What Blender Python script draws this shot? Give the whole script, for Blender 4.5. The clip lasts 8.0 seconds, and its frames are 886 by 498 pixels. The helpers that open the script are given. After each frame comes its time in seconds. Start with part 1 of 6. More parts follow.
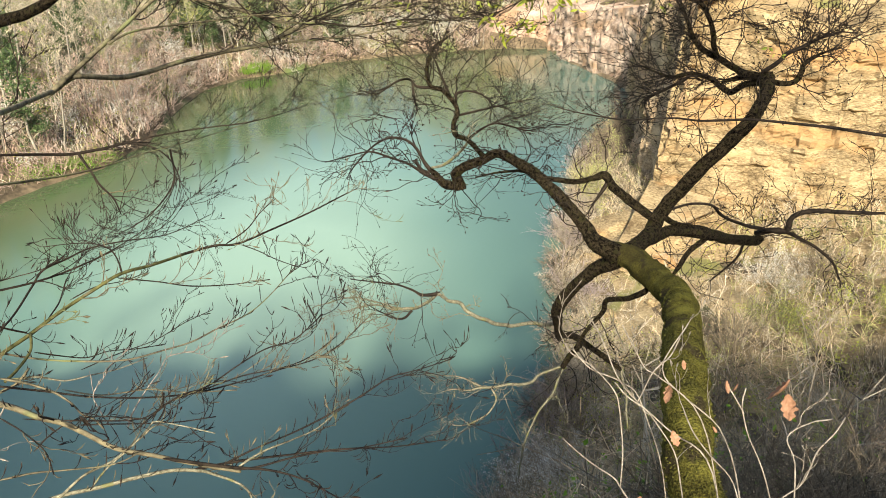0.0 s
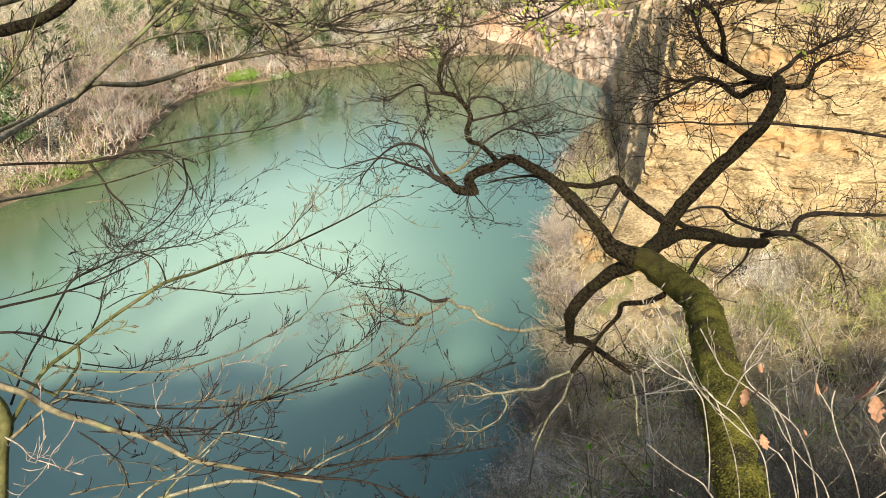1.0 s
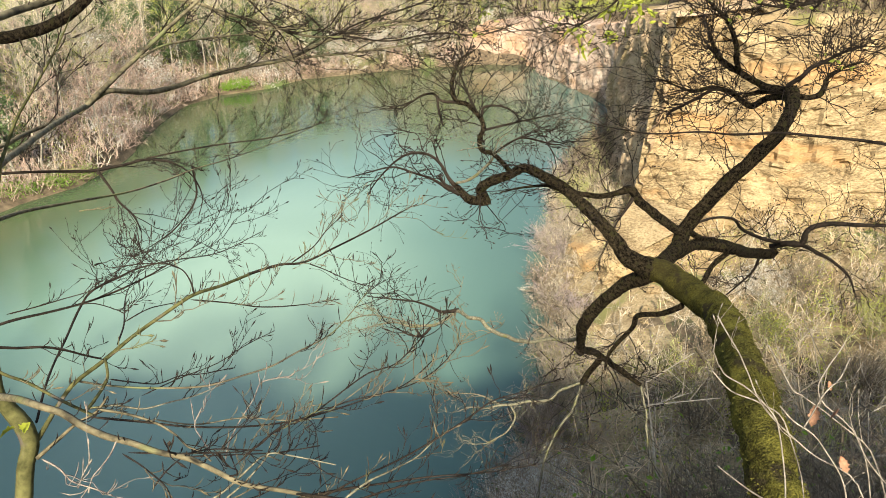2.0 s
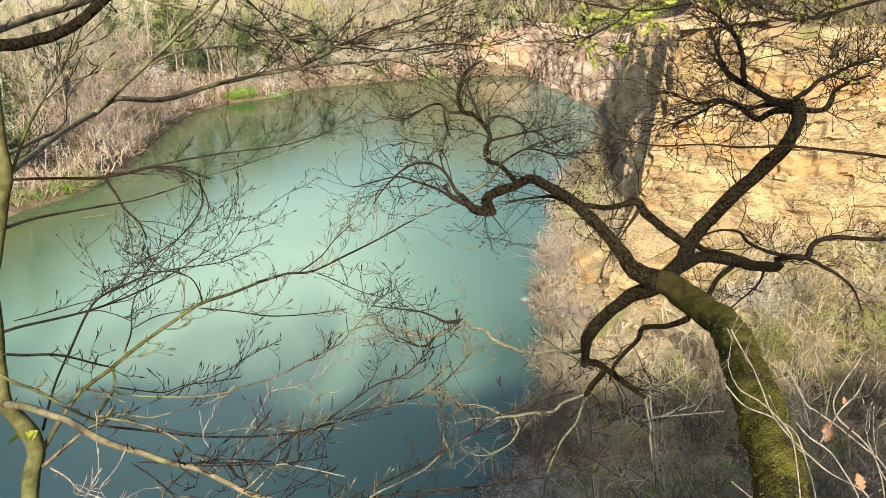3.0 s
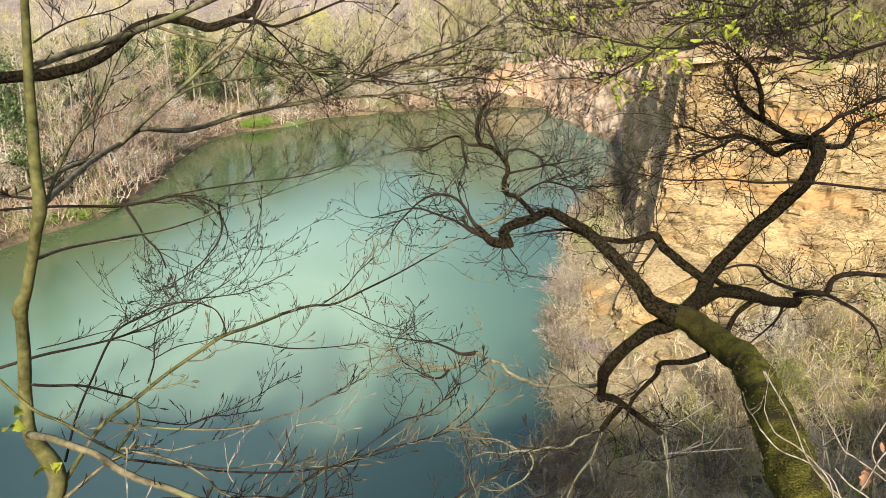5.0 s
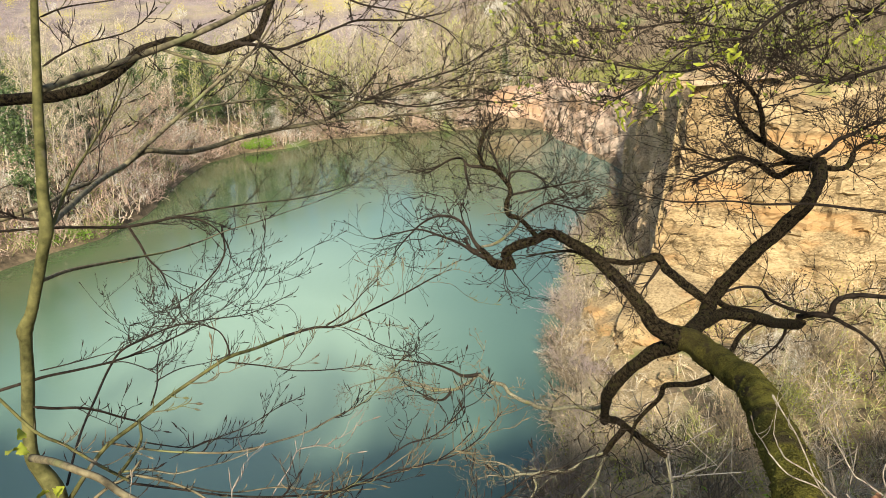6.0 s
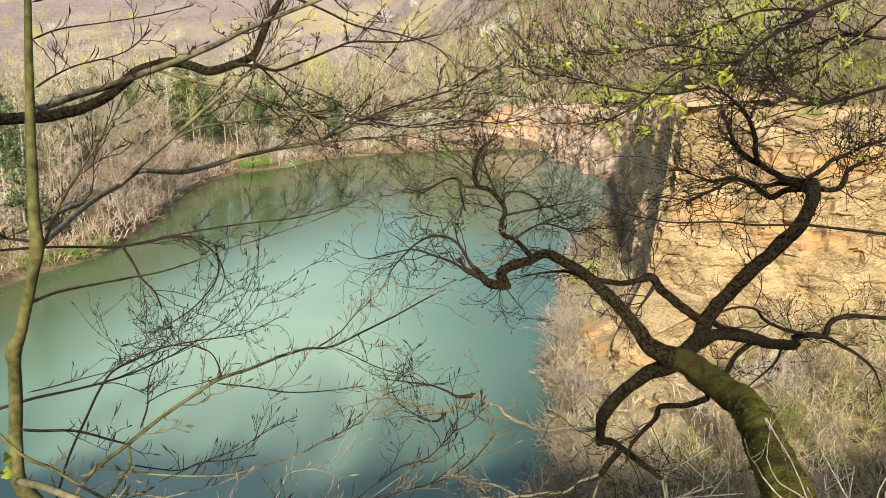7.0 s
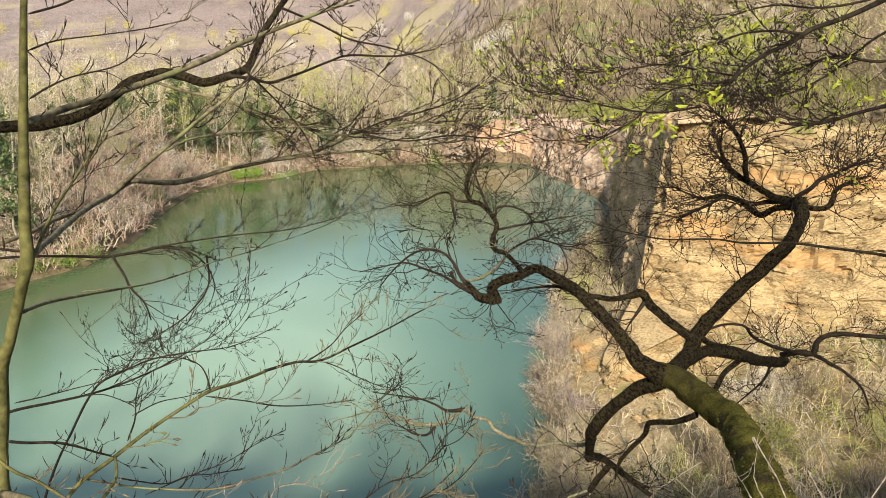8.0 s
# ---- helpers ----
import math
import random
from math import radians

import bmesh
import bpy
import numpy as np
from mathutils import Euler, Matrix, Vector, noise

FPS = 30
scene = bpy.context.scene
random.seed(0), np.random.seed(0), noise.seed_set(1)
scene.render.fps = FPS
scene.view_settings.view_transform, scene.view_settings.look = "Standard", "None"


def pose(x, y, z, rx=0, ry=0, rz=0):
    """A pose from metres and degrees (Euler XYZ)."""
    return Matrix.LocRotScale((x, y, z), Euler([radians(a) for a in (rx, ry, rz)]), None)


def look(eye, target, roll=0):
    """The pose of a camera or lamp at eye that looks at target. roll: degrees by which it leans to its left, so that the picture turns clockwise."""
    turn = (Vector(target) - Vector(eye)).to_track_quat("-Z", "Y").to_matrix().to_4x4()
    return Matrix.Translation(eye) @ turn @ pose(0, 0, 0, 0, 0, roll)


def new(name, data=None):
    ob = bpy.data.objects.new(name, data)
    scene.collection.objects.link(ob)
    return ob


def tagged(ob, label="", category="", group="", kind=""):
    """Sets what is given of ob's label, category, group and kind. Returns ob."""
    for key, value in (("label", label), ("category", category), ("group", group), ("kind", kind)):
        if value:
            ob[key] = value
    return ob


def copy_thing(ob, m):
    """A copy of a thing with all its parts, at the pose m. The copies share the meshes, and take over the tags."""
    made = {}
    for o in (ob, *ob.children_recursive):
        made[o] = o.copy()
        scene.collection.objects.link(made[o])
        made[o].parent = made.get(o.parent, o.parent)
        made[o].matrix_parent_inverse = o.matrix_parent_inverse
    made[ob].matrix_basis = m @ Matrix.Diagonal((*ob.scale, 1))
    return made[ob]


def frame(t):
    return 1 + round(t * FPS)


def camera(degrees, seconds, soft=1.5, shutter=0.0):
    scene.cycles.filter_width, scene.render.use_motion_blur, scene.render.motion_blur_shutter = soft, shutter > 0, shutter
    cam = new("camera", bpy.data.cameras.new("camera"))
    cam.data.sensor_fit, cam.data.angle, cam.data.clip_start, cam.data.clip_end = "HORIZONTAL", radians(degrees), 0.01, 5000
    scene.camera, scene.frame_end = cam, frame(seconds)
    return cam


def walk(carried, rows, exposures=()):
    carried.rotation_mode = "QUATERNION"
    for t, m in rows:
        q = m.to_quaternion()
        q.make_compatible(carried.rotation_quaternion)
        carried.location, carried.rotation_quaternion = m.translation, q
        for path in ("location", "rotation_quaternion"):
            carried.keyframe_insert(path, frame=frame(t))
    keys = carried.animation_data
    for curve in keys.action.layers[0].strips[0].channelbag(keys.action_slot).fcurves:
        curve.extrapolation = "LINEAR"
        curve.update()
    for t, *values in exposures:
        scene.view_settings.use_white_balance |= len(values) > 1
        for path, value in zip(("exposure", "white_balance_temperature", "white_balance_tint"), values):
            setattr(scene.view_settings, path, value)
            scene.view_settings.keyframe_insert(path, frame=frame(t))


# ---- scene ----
cam = camera(63.0, 8.0, 0.5)
PATH = [
    (0, (0.34, 0.021, 24.944), (0.349, 1.841, 24.115), -1.7),
    (0.5, (0.264, 0.017, 24.937), (0.29, 1.841, 24.116), -1.8),
    (1, (0.188, 0.034, 24.943), (0.233, 1.86, 24.128), -1.8),
    (1.5, (0.117, 0.072, 24.932), (0.177, 1.902, 24.128), -1.7),
    (3, (0.066, 0.092, 24.931), (0.126, 1.938, 24.164), -1.0),
    (3.5, (0.057, 0.094, 24.935), (0.107, 1.947, 24.183), -0.9),
    (4, (0.05, 0.097, 24.936), (0.092, 1.957, 24.202), -0.8),
    (4.5, (0.042, 0.099, 24.939), (0.077, 1.967, 24.225), -0.7),
    (6, (0.025, 0.101, 24.944), (0.054, 1.997, 24.308), -0.6),
    (6.5, (0.028, 0.107, 24.943), (0.061, 2.012, 24.335), -0.6),
    (7, (0.032, 0.104, 24.947), (0.073, 2.016, 24.362), -0.4),
    (7.5, (0.033, 0.102, 24.951), (0.085, 2.02, 24.386), 0.0),
    (8, (0.032, 0.1, 24.954), (0.097, 2.021, 24.403), 0.5),
]
walk(cam, [(t, look(eye, target, roll)) for t, eye, target, roll in PATH],
     exposures=[(0, 0.86, 6800, 8), (4, 0.75, 6850, 8), (8, 0.56, 6950, 9)])

# ---- light ----
SUN_FROM = Vector((-0.09, -1.0, 0)).normalized()
SUN_HIGH = radians(32.3)
world = bpy.data.worlds.new("sky")
scene.world = world
world.use_nodes = True
wn = world.node_tree.nodes
sky = wn.new("ShaderNodeTexSky")
sky.sky_type, sky.sun_disc = "NISHITA", False
sky.sun_elevation, sky.sun_rotation = SUN_HIGH, math.atan2(SUN_FROM.x, SUN_FROM.y)
sky.dust_density, sky.air_density = 2.0, 1.0
wn["Background"].inputs["Strength"].default_value = 0.125
world.node_tree.links.new(sky.outputs["Color"], wn["Background"].inputs["Color"])
sun = new("sun", bpy.data.lights.new("sun", "SUN"))
sun.data.energy, sun.data.angle, sun.data.color = 5.0, radians(2.4), (1.0, 0.93, 0.8)
sun.matrix_world = look(SUN_FROM * 200 + Vector((0, 0, 200 * math.tan(SUN_HIGH))), (0, 0, 0))


# ---- materials ----
def material(name, dark, light, scale=4.0, rough=0.85, bump=0.3, fine=30.0, third=None, spread=(0.35, 0.65), stretch=(1, 1, 1),
             vary=0.25, step=0.02, spec=0.3, translucent=0.0, island=0.0):
    """Two colours mixed by noise of two scales, a third in patches, relief, and a little change from object to object."""
    m = bpy.data.materials.new(name)
    m.use_nodes = True
    n, l = m.node_tree.nodes, m.node_tree.links
    p = n["Principled BSDF"]
    where = n.new("ShaderNodeTexCoord")
    mapping = n.new("ShaderNodeMapping")
    mapping.inputs["Scale"].default_value = stretch
    l.new(where.outputs["Object"], mapping.inputs["Vector"])
    big, small = n.new("ShaderNodeTexNoise"), n.new("ShaderNodeTexNoise")
    for tex, s, d in ((big, scale, 3), (small, fine, 4)):
        tex.inputs["Scale"].default_value, tex.inputs["Detail"].default_value = s, d
        l.new(mapping.outputs["Vector"], tex.inputs["Vector"])
    both = n.new("ShaderNodeMath")
    both.operation = "MULTIPLY_ADD"
    both.inputs[1].default_value = 0.5
    half = n.new("ShaderNodeMath")
    half.operation = "MULTIPLY"
    half.inputs[1].default_value = 0.5
    l.new(small.outputs["Fac"], both.inputs[0])
    l.new(big.outputs["Fac"], half.inputs[0])
    l.new(half.outputs[0], both.inputs[2])
    ramp = n.new("ShaderNodeValToRGB")
    ramp.color_ramp.elements[0].position, ramp.color_ramp.elements[1].position = spread
    ramp.color_ramp.elements[0].color, ramp.color_ramp.elements[1].color = (*dark, 1), (*light, 1)
    l.new(both.outputs[0], ramp.inputs["Fac"])
    colour = ramp.outputs["Color"]
    if third:
        patch = n.new("ShaderNodeTexNoise")
        patch.inputs["Scale"].default_value, patch.inputs["Detail"].default_value = third[1], 3
        l.new(mapping.outputs["Vector"], patch.inputs["Vector"])
        cut = n.new("ShaderNodeValToRGB")
        cut.color_ramp.elements[0].position, cut.color_ramp.elements[1].position = third[2], third[2] + 0.08
        l.new(patch.outputs["Fac"], cut.inputs["Fac"])
        mix = n.new("ShaderNodeMixRGB")
        mix.inputs["Color2"].default_value = (*third[0], 1)
        l.new(cut.outputs["Color"], mix.inputs["Fac"])
        l.new(colour, mix.inputs["Color1"])
        colour = mix.outputs["Color"]
    if vary:
        info, hsv = n.new("ShaderNodeObjectInfo"), n.new("ShaderNodeHueSaturation")
        value = n.new("ShaderNodeMapRange")
        value.inputs["To Min"].default_value, value.inputs["To Max"].default_value = 1 - vary, 1 + vary
        l.new(info.outputs["Random"], value.inputs["Value"])
        l.new(value.outputs["Result"], hsv.inputs["Value"])
        l.new(colour, hsv.inputs["Color"])
        colour = hsv.outputs["Color"]
    if island:
        geo, hsv = n.new("ShaderNodeNewGeometry"), n.new("ShaderNodeHueSaturation")
        value = n.new("ShaderNodeMapRange")
        value.inputs["To Min"].default_value, value.inputs["To Max"].default_value = 1 - island, 1 + island
        l.new(geo.outputs["Random Per Island"], value.inputs["Value"])
        l.new(value.outputs["Result"], hsv.inputs["Value"])
        l.new(colour, hsv.inputs["Color"])
        colour = hsv.outputs["Color"]
    l.new(colour, p.inputs["Base Color"])
    p.inputs["Roughness"].default_value = rough
    p.inputs["Specular IOR Level"].default_value = spec
    if bump:
        b = n.new("ShaderNodeBump")
        b.inputs["Strength"].default_value, b.inputs["Distance"].default_value = bump, step
        l.new(both.outputs[0], b.inputs["Height"])
        l.new(b.outputs["Normal"], p.inputs["Normal"])
    if translucent:
        t, add = n.new("ShaderNodeBsdfTranslucent"), n.new("ShaderNodeMixShader")
        add.inputs["Fac"].default_value = translucent
        l.new(colour, t.inputs["Color"])
        l.new(p.outputs[0], add.inputs[1])
        l.new(t.outputs[0], add.inputs[2])
        l.new(add.outputs[0], n["Material Output"].inputs["Surface"])
    return m


LITTER = material("leaf litter and earth", (0.045, 0.035, 0.022), (0.24, 0.18, 0.11), 0.2, 0.95, 0.5, 2.0, ((0.12, 0.15, 0.05), 0.06, 0.56), vary=0, step=0.2)
# distance haze put into the twigs' colour; some shore bushes use it too
HAZED_MAUVE_TWIG = material("mauve beech twigs paled by haze", (0.30, 0.24, 0.235), (0.56, 0.465, 0.445), 0.03, 0.95, 0, 0.6, vary=0, island=0.12, translucent=0.45)


# canopy of the far ridge, its mauve grey holding the distance haze
HAZED_FLOOR = material("distant bare woodland with haze in its colour", (0.155, 0.125, 0.117), (0.32, 0.268, 0.25), 0.02, 0.95, 0.6, 0.25, ((0.36, 0.31, 0.20), 0.012, 0.56), vary=0, step=1.5)


def rock(name, dark, light, stain, bed, crack=0.55, size=1.0):
    """Bedded sandstone: grain, rusty stains, cracks and pits with their shade put into the colour, and thin beds."""
    m = material(name, dark, light, 0.5 / size, 0.92, 0.9, 7.0 / size, (stain, 0.2 / size, 0.565), spread=(0.38, 0.58), stretch=(0.7, 0.7, 1.8), vary=0, step=0.16)
    n, l = m.node_tree.nodes, m.node_tree.links
    p = n["Principled BSDF"]
    colour = p.inputs["Base Color"].links[0].from_socket
    where = n.new("ShaderNodeTexCoord")
    warp = n.new("ShaderNodeTexNoise")
    warp.inputs["Scale"].default_value, warp.inputs["Detail"].default_value = 0.5 / size, 0.5
    l.new(where.outputs["Object"], warp.inputs["Vector"])
    bent = n.new("ShaderNodeVectorMath")
    bent.operation = "MULTIPLY_ADD"
    bent.inputs[1].default_value = (1.0 * size, 1.0 * size, 0.8 * size)
    l.new(warp.outputs["Color"], bent.inputs[0])
    l.new(where.outputs["Object"], bent.inputs[2])
    fac = None
    for scale, wide, strength in (((0.45, 0.45, 0.30), 0.020, 0.75), ((0.45, 0.45, 1.5), 0.022, 0.5), ((1.5, 1.5, 5.0), 0.05, 0.3)):
        squash = n.new("ShaderNodeMapping")
        squash.inputs["Scale"].default_value = [c / size for c in scale]
        cells = n.new("ShaderNodeTexVoronoi")
        cells.feature = "DISTANCE_TO_EDGE"
        cells.inputs["Scale"].default_value = 1.0
        line = n.new("ShaderNodeMapRange")
        line.inputs["From Min"].default_value, line.inputs["From Max"].default_value = 0.0, wide
        line.inputs["To Min"].default_value, line.inputs["To Max"].default_value = strength, 0.0
        patch = n.new("ShaderNodeTexNoise")
        patch.inputs["Scale"].default_value, patch.inputs["Detail"].default_value = 0.5 * scale[0] / size, 3
        gate = n.new("ShaderNodeMapRange")
        gate.inputs["From Min"].default_value, gate.inputs["From Max"].default_value = 0.46, 0.60
        both = n.new("ShaderNodeMath")
        both.operation = "MULTIPLY"
        l.new(bent.outputs[0], squash.inputs["Vector"])
        l.new(squash.outputs["Vector"], cells.inputs["Vector"])
        l.new(cells.outputs["Distance"], line.inputs["Value"])
        l.new(where.outputs["Object"], patch.inputs["Vector"])
        l.new(patch.outputs["Fac"], gate.inputs["Value"])
        l.new(line.outputs["Result"], both.inputs[0])
        l.new(gate.outputs["Result"], both.inputs[1])
        if fac is None:
            fac = both.outputs[0]
        else:
            most = n.new("ShaderNodeMath")
            most.operation = "MAXIMUM"
            l.new(fac, most.inputs[0])
            l.new(both.outputs[0], most.inputs[1])
            fac = most.outputs[0]
    fade = n.new("ShaderNodeMath")
    fade.operation = "MULTIPLY"
    fade.inputs[1].default_value = crack + 0.3
    l.new(fac, fade.inputs[0])
    # crack shade painted into the colour, since the relief casts little
    mix = n.new("ShaderNodeMixRGB")
    mix.inputs["Color2"].default_value = (*[c * 0.3 for c in dark], 1)
    l.new(fade.outputs[0], mix.inputs["Fac"])
    l.new(colour, mix.inputs["Color1"])
    # blocks of slightly different tone
    tone_map, tone, tone_value, toned = (n.new("ShaderNodeMapping"), n.new("ShaderNodeTexVoronoi"), n.new("ShaderNodeMapRange"), n.new("ShaderNodeHueSaturation"))
    tone_map.inputs["Scale"].default_value = (1.1 / size, 1.1 / size, 2.4 / size)
    tone.inputs["Scale"].default_value = 1.0
    tone_value.inputs["To Min"].default_value, tone_value.inputs["To Max"].default_value = 0.90, 1.1
    l.new(bent.outputs[0], tone_map.inputs["Vector"])
    l.new(tone_map.outputs["Vector"], tone.inputs["Vector"])
    l.new(tone.outputs["Color"], tone_value.inputs["Value"])
    l.new(tone_value.outputs["Result"], toned.inputs["Value"])
    l.new(colour, toned.inputs["Color"])
    colour = toned.outputs["Color"]
    # thin paler and redder beds
    beds = n.new("ShaderNodeTexNoise")
    beds.inputs["Scale"].default_value, beds.inputs["Detail"].default_value = 1.0, 3
    layer = n.new("ShaderNodeMapping")
    layer.inputs["Scale"].default_value = (0.04 / size, 0.04 / size, 1.1 / size)
    l.new(bent.outputs[0], layer.inputs["Vector"])
    l.new(layer.outputs["Vector"], beds.inputs["Vector"])
    cut = n.new("ShaderNodeMapRange")
    cut.inputs["From Min"].default_value, cut.inputs["From Max"].default_value = 0.52, 0.66
    cut.inputs["To Max"].default_value = 0.6
    l.new(beds.outputs["Fac"], cut.inputs["Value"])
    top = n.new("ShaderNodeMixRGB")
    top.inputs["Color2"].default_value = (*bed, 1)
    l.new(cut.outputs["Result"], top.inputs["Fac"])
    l.new(colour, top.inputs["Color1"])
    l.new(top.outputs["Color"], mix.inputs["Color1"])
    l.new(mix.outputs["Color"], p.inputs["Base Color"])
    dent = n.new("ShaderNodeBump")
    dent.inputs["Strength"].default_value, dent.inputs["Distance"].default_value = 0.8, 0.12 * size
    dent.invert = True
    l.new(fac, dent.inputs["Height"])
    l.new(p.inputs["Normal"].links[0].from_socket, dent.inputs["Normal"])
    l.new(dent.outputs["Normal"], p.inputs["Normal"])
    return m


ROCK_YELLOW = rock("yellow sandstone", (0.14, 0.095, 0.045), (0.45, 0.34, 0.185), (0.41, 0.25, 0.11), (0.40, 0.28, 0.14))
SCRUB_BARK = material("pale grey shoots", (0.11, 0.09, 0.07), (0.38, 0.33, 0.26), 25, 0.85, 0.4, 120, vary=0, step=0.002)
ROCK_PINK = rock("pinkish sandstone", (0.21, 0.135, 0.09), (0.60, 0.46, 0.35), (0.40, 0.26, 0.16), (0.52, 0.36, 0.26), 0.7, 1.5)
ROCK_BROWN = rock("brown weathered rock", (0.15, 0.10, 0.055), (0.50, 0.37, 0.23), (0.27, 0.2, 0.1), (0.34, 0.24, 0.14), 0.6, 1.2)
SCREE = material("dry scree and grass", (0.17, 0.12, 0.06), (0.50, 0.39, 0.22), 0.5, 0.95, 0.9, 6.0, ((0.20, 0.19, 0.07), 0.3, 0.56), vary=0, step=0.15)
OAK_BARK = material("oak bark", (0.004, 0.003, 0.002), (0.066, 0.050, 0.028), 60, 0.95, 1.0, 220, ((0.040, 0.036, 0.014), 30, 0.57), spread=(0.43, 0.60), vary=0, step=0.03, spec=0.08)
MOSS = material("mossy bark", (0.034, 0.030, 0.009), (0.20, 0.18, 0.036), 11, 1.0, 1.0, 150, ((0.055, 0.044, 0.022), 9, 0.57), spread=(0.38, 0.62), vary=0, step=0.03, spec=0.05)
moss_n, moss_l = MOSS.node_tree.nodes, MOSS.node_tree.links
moss_p = moss_n["Principled BSDF"]
moss_at, moss_axes, moss_up, moss_noise, moss_sum, moss_mix = (moss_n.new("ShaderNodeTexCoord"), moss_n.new("ShaderNodeSeparateXYZ"), moss_n.new("ShaderNodeMapRange"),
                                                              moss_n.new("ShaderNodeTexNoise"), moss_n.new("ShaderNodeMath"), moss_n.new("ShaderNodeMixRGB"))
moss_up.inputs["From Min"].default_value, moss_up.inputs["From Max"].default_value = 2.8, 3.5
moss_up.inputs["To Min"].default_value, moss_up.inputs["To Max"].default_value = -0.5, 0.3
moss_up.clamp = False
moss_noise.inputs["Scale"].default_value, moss_noise.inputs["Detail"].default_value = 14, 4
moss_sum.operation, moss_sum.use_clamp = "ADD", True
moss_mix.inputs["Color2"].default_value = (0.050, 0.041, 0.018, 1)
moss_l.new(moss_at.outputs["Object"], moss_axes.inputs["Vector"])
moss_l.new(moss_at.outputs["Object"], moss_noise.inputs["Vector"])
moss_l.new(moss_axes.outputs["Y"], moss_up.inputs["Value"])
moss_l.new(moss_up.outputs["Result"], moss_sum.inputs[0])
moss_l.new(moss_noise.outputs["Fac"], moss_sum.inputs[1])
moss_l.new(moss_p.inputs["Base Color"].links[0].from_socket, moss_mix.inputs["Color1"])
moss_l.new(moss_sum.outputs[0], moss_mix.inputs["Fac"])
moss_l.new(moss_mix.outputs["Color"], moss_p.inputs["Base Color"])
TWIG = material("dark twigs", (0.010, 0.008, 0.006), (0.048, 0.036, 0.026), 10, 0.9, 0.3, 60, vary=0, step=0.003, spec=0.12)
BEECH_BARK = material("smooth greenish bark", (0.035, 0.036, 0.012), (0.155, 0.148, 0.055), 12, 0.85, 0.8, 70, ((0.115, 0.10, 0.075), 16, 0.60), vary=0, step=0.004, spec=0.15)
GREY_BARK = material("grey brown bark", (0.035, 0.029, 0.017), (0.235, 0.20, 0.115), 14, 0.85, 0.6, 60, ((0.16, 0.17, 0.07), 5, 0.57), vary=0, step=0.004)
PALE_BARK = material("pale lichened bark", (0.06, 0.055, 0.033), (0.29, 0.27, 0.18), 40, 0.9, 1.0, 160, ((0.16, 0.155, 0.065), 18, 0.57), vary=0, step=0.003)
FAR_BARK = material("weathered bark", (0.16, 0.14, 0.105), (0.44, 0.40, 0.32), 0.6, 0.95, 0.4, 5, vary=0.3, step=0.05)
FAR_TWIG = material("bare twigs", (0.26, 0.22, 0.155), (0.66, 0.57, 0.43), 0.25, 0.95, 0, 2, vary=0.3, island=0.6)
SLOPE_TWIG = material("tan dry shoots", (0.30, 0.225, 0.13), (0.70, 0.565, 0.375), 0.5, 0.95, 0, 3, vary=0, island=0.65)
SILVER_TWIG = material("silvery grey twigs", (0.36, 0.33, 0.29), (0.70, 0.65, 0.57), 0.3, 0.95, 0, 2, vary=0, island=0.4)
BROWN_TWIG = material("dull brown twigs", (0.085, 0.065, 0.045), (0.29, 0.235, 0.16), 0.4, 0.95, 0, 3, vary=0, island=0.6)
ROSY_TWIG = material("reddish twigs", (0.24, 0.165, 0.125), (0.60, 0.45, 0.36), 0.3, 0.95, 0, 2, vary=0.25, island=0.6)
OLIVE_TWIG = material("budding olive twigs", (0.23, 0.24, 0.085), (0.52, 0.52, 0.21), 0.3, 0.95, 0, 2, vary=0.25, island=0.6)
SPRING = material("young leaves", (0.28, 0.33, 0.03), (0.54, 0.58, 0.09), 6, 0.6, 0, 20, vary=0.2, translucent=0.4)
OPENING = material("opening olive leaves", (0.11, 0.14, 0.02), (0.32, 0.37, 0.06), 20, 0.7, 0, 60, vary=0.3, translucent=0.3, island=0.4)
FRESH = material("bright green herbs", (0.13, 0.27, 0.03), (0.30, 0.48, 0.06), 3, 0.6, 0, 12, vary=0.15, translucent=0.3)
IVY = material("evergreen leaves", (0.03, 0.055, 0.02), (0.12, 0.17, 0.06), 1.5, 0.5, 0, 8, vary=0.2)
BLOSSOM = material("white blossom", (0.55, 0.53, 0.45), (0.85, 0.84, 0.78), 2, 0.8, 0, 9, vary=0.05, translucent=0.3)
YELLOW_BUD = material("yellow catkins", (0.42, 0.38, 0.07), (0.64, 0.58, 0.16), 2, 0.8, 0, 9, vary=0.1, translucent=0.3)
MOSS_TUFT = material("moss tufts", (0.03, 0.03, 0.008), (0.15, 0.14, 0.026), 9, 1.0, 0, 60, vary=0, translucent=0.2)
DARK_MOSS = material("dark moss tufts", (0.015, 0.015, 0.006), (0.075, 0.072, 0.02), 9, 1.0, 0, 60, vary=0)
DEAD_LEAF = material("withered oak leaf", (0.30, 0.15, 0.08), (0.55, 0.31, 0.19), 60, 0.8, 0.4, 250, vary=0.1, step=0.002, translucent=0.3)


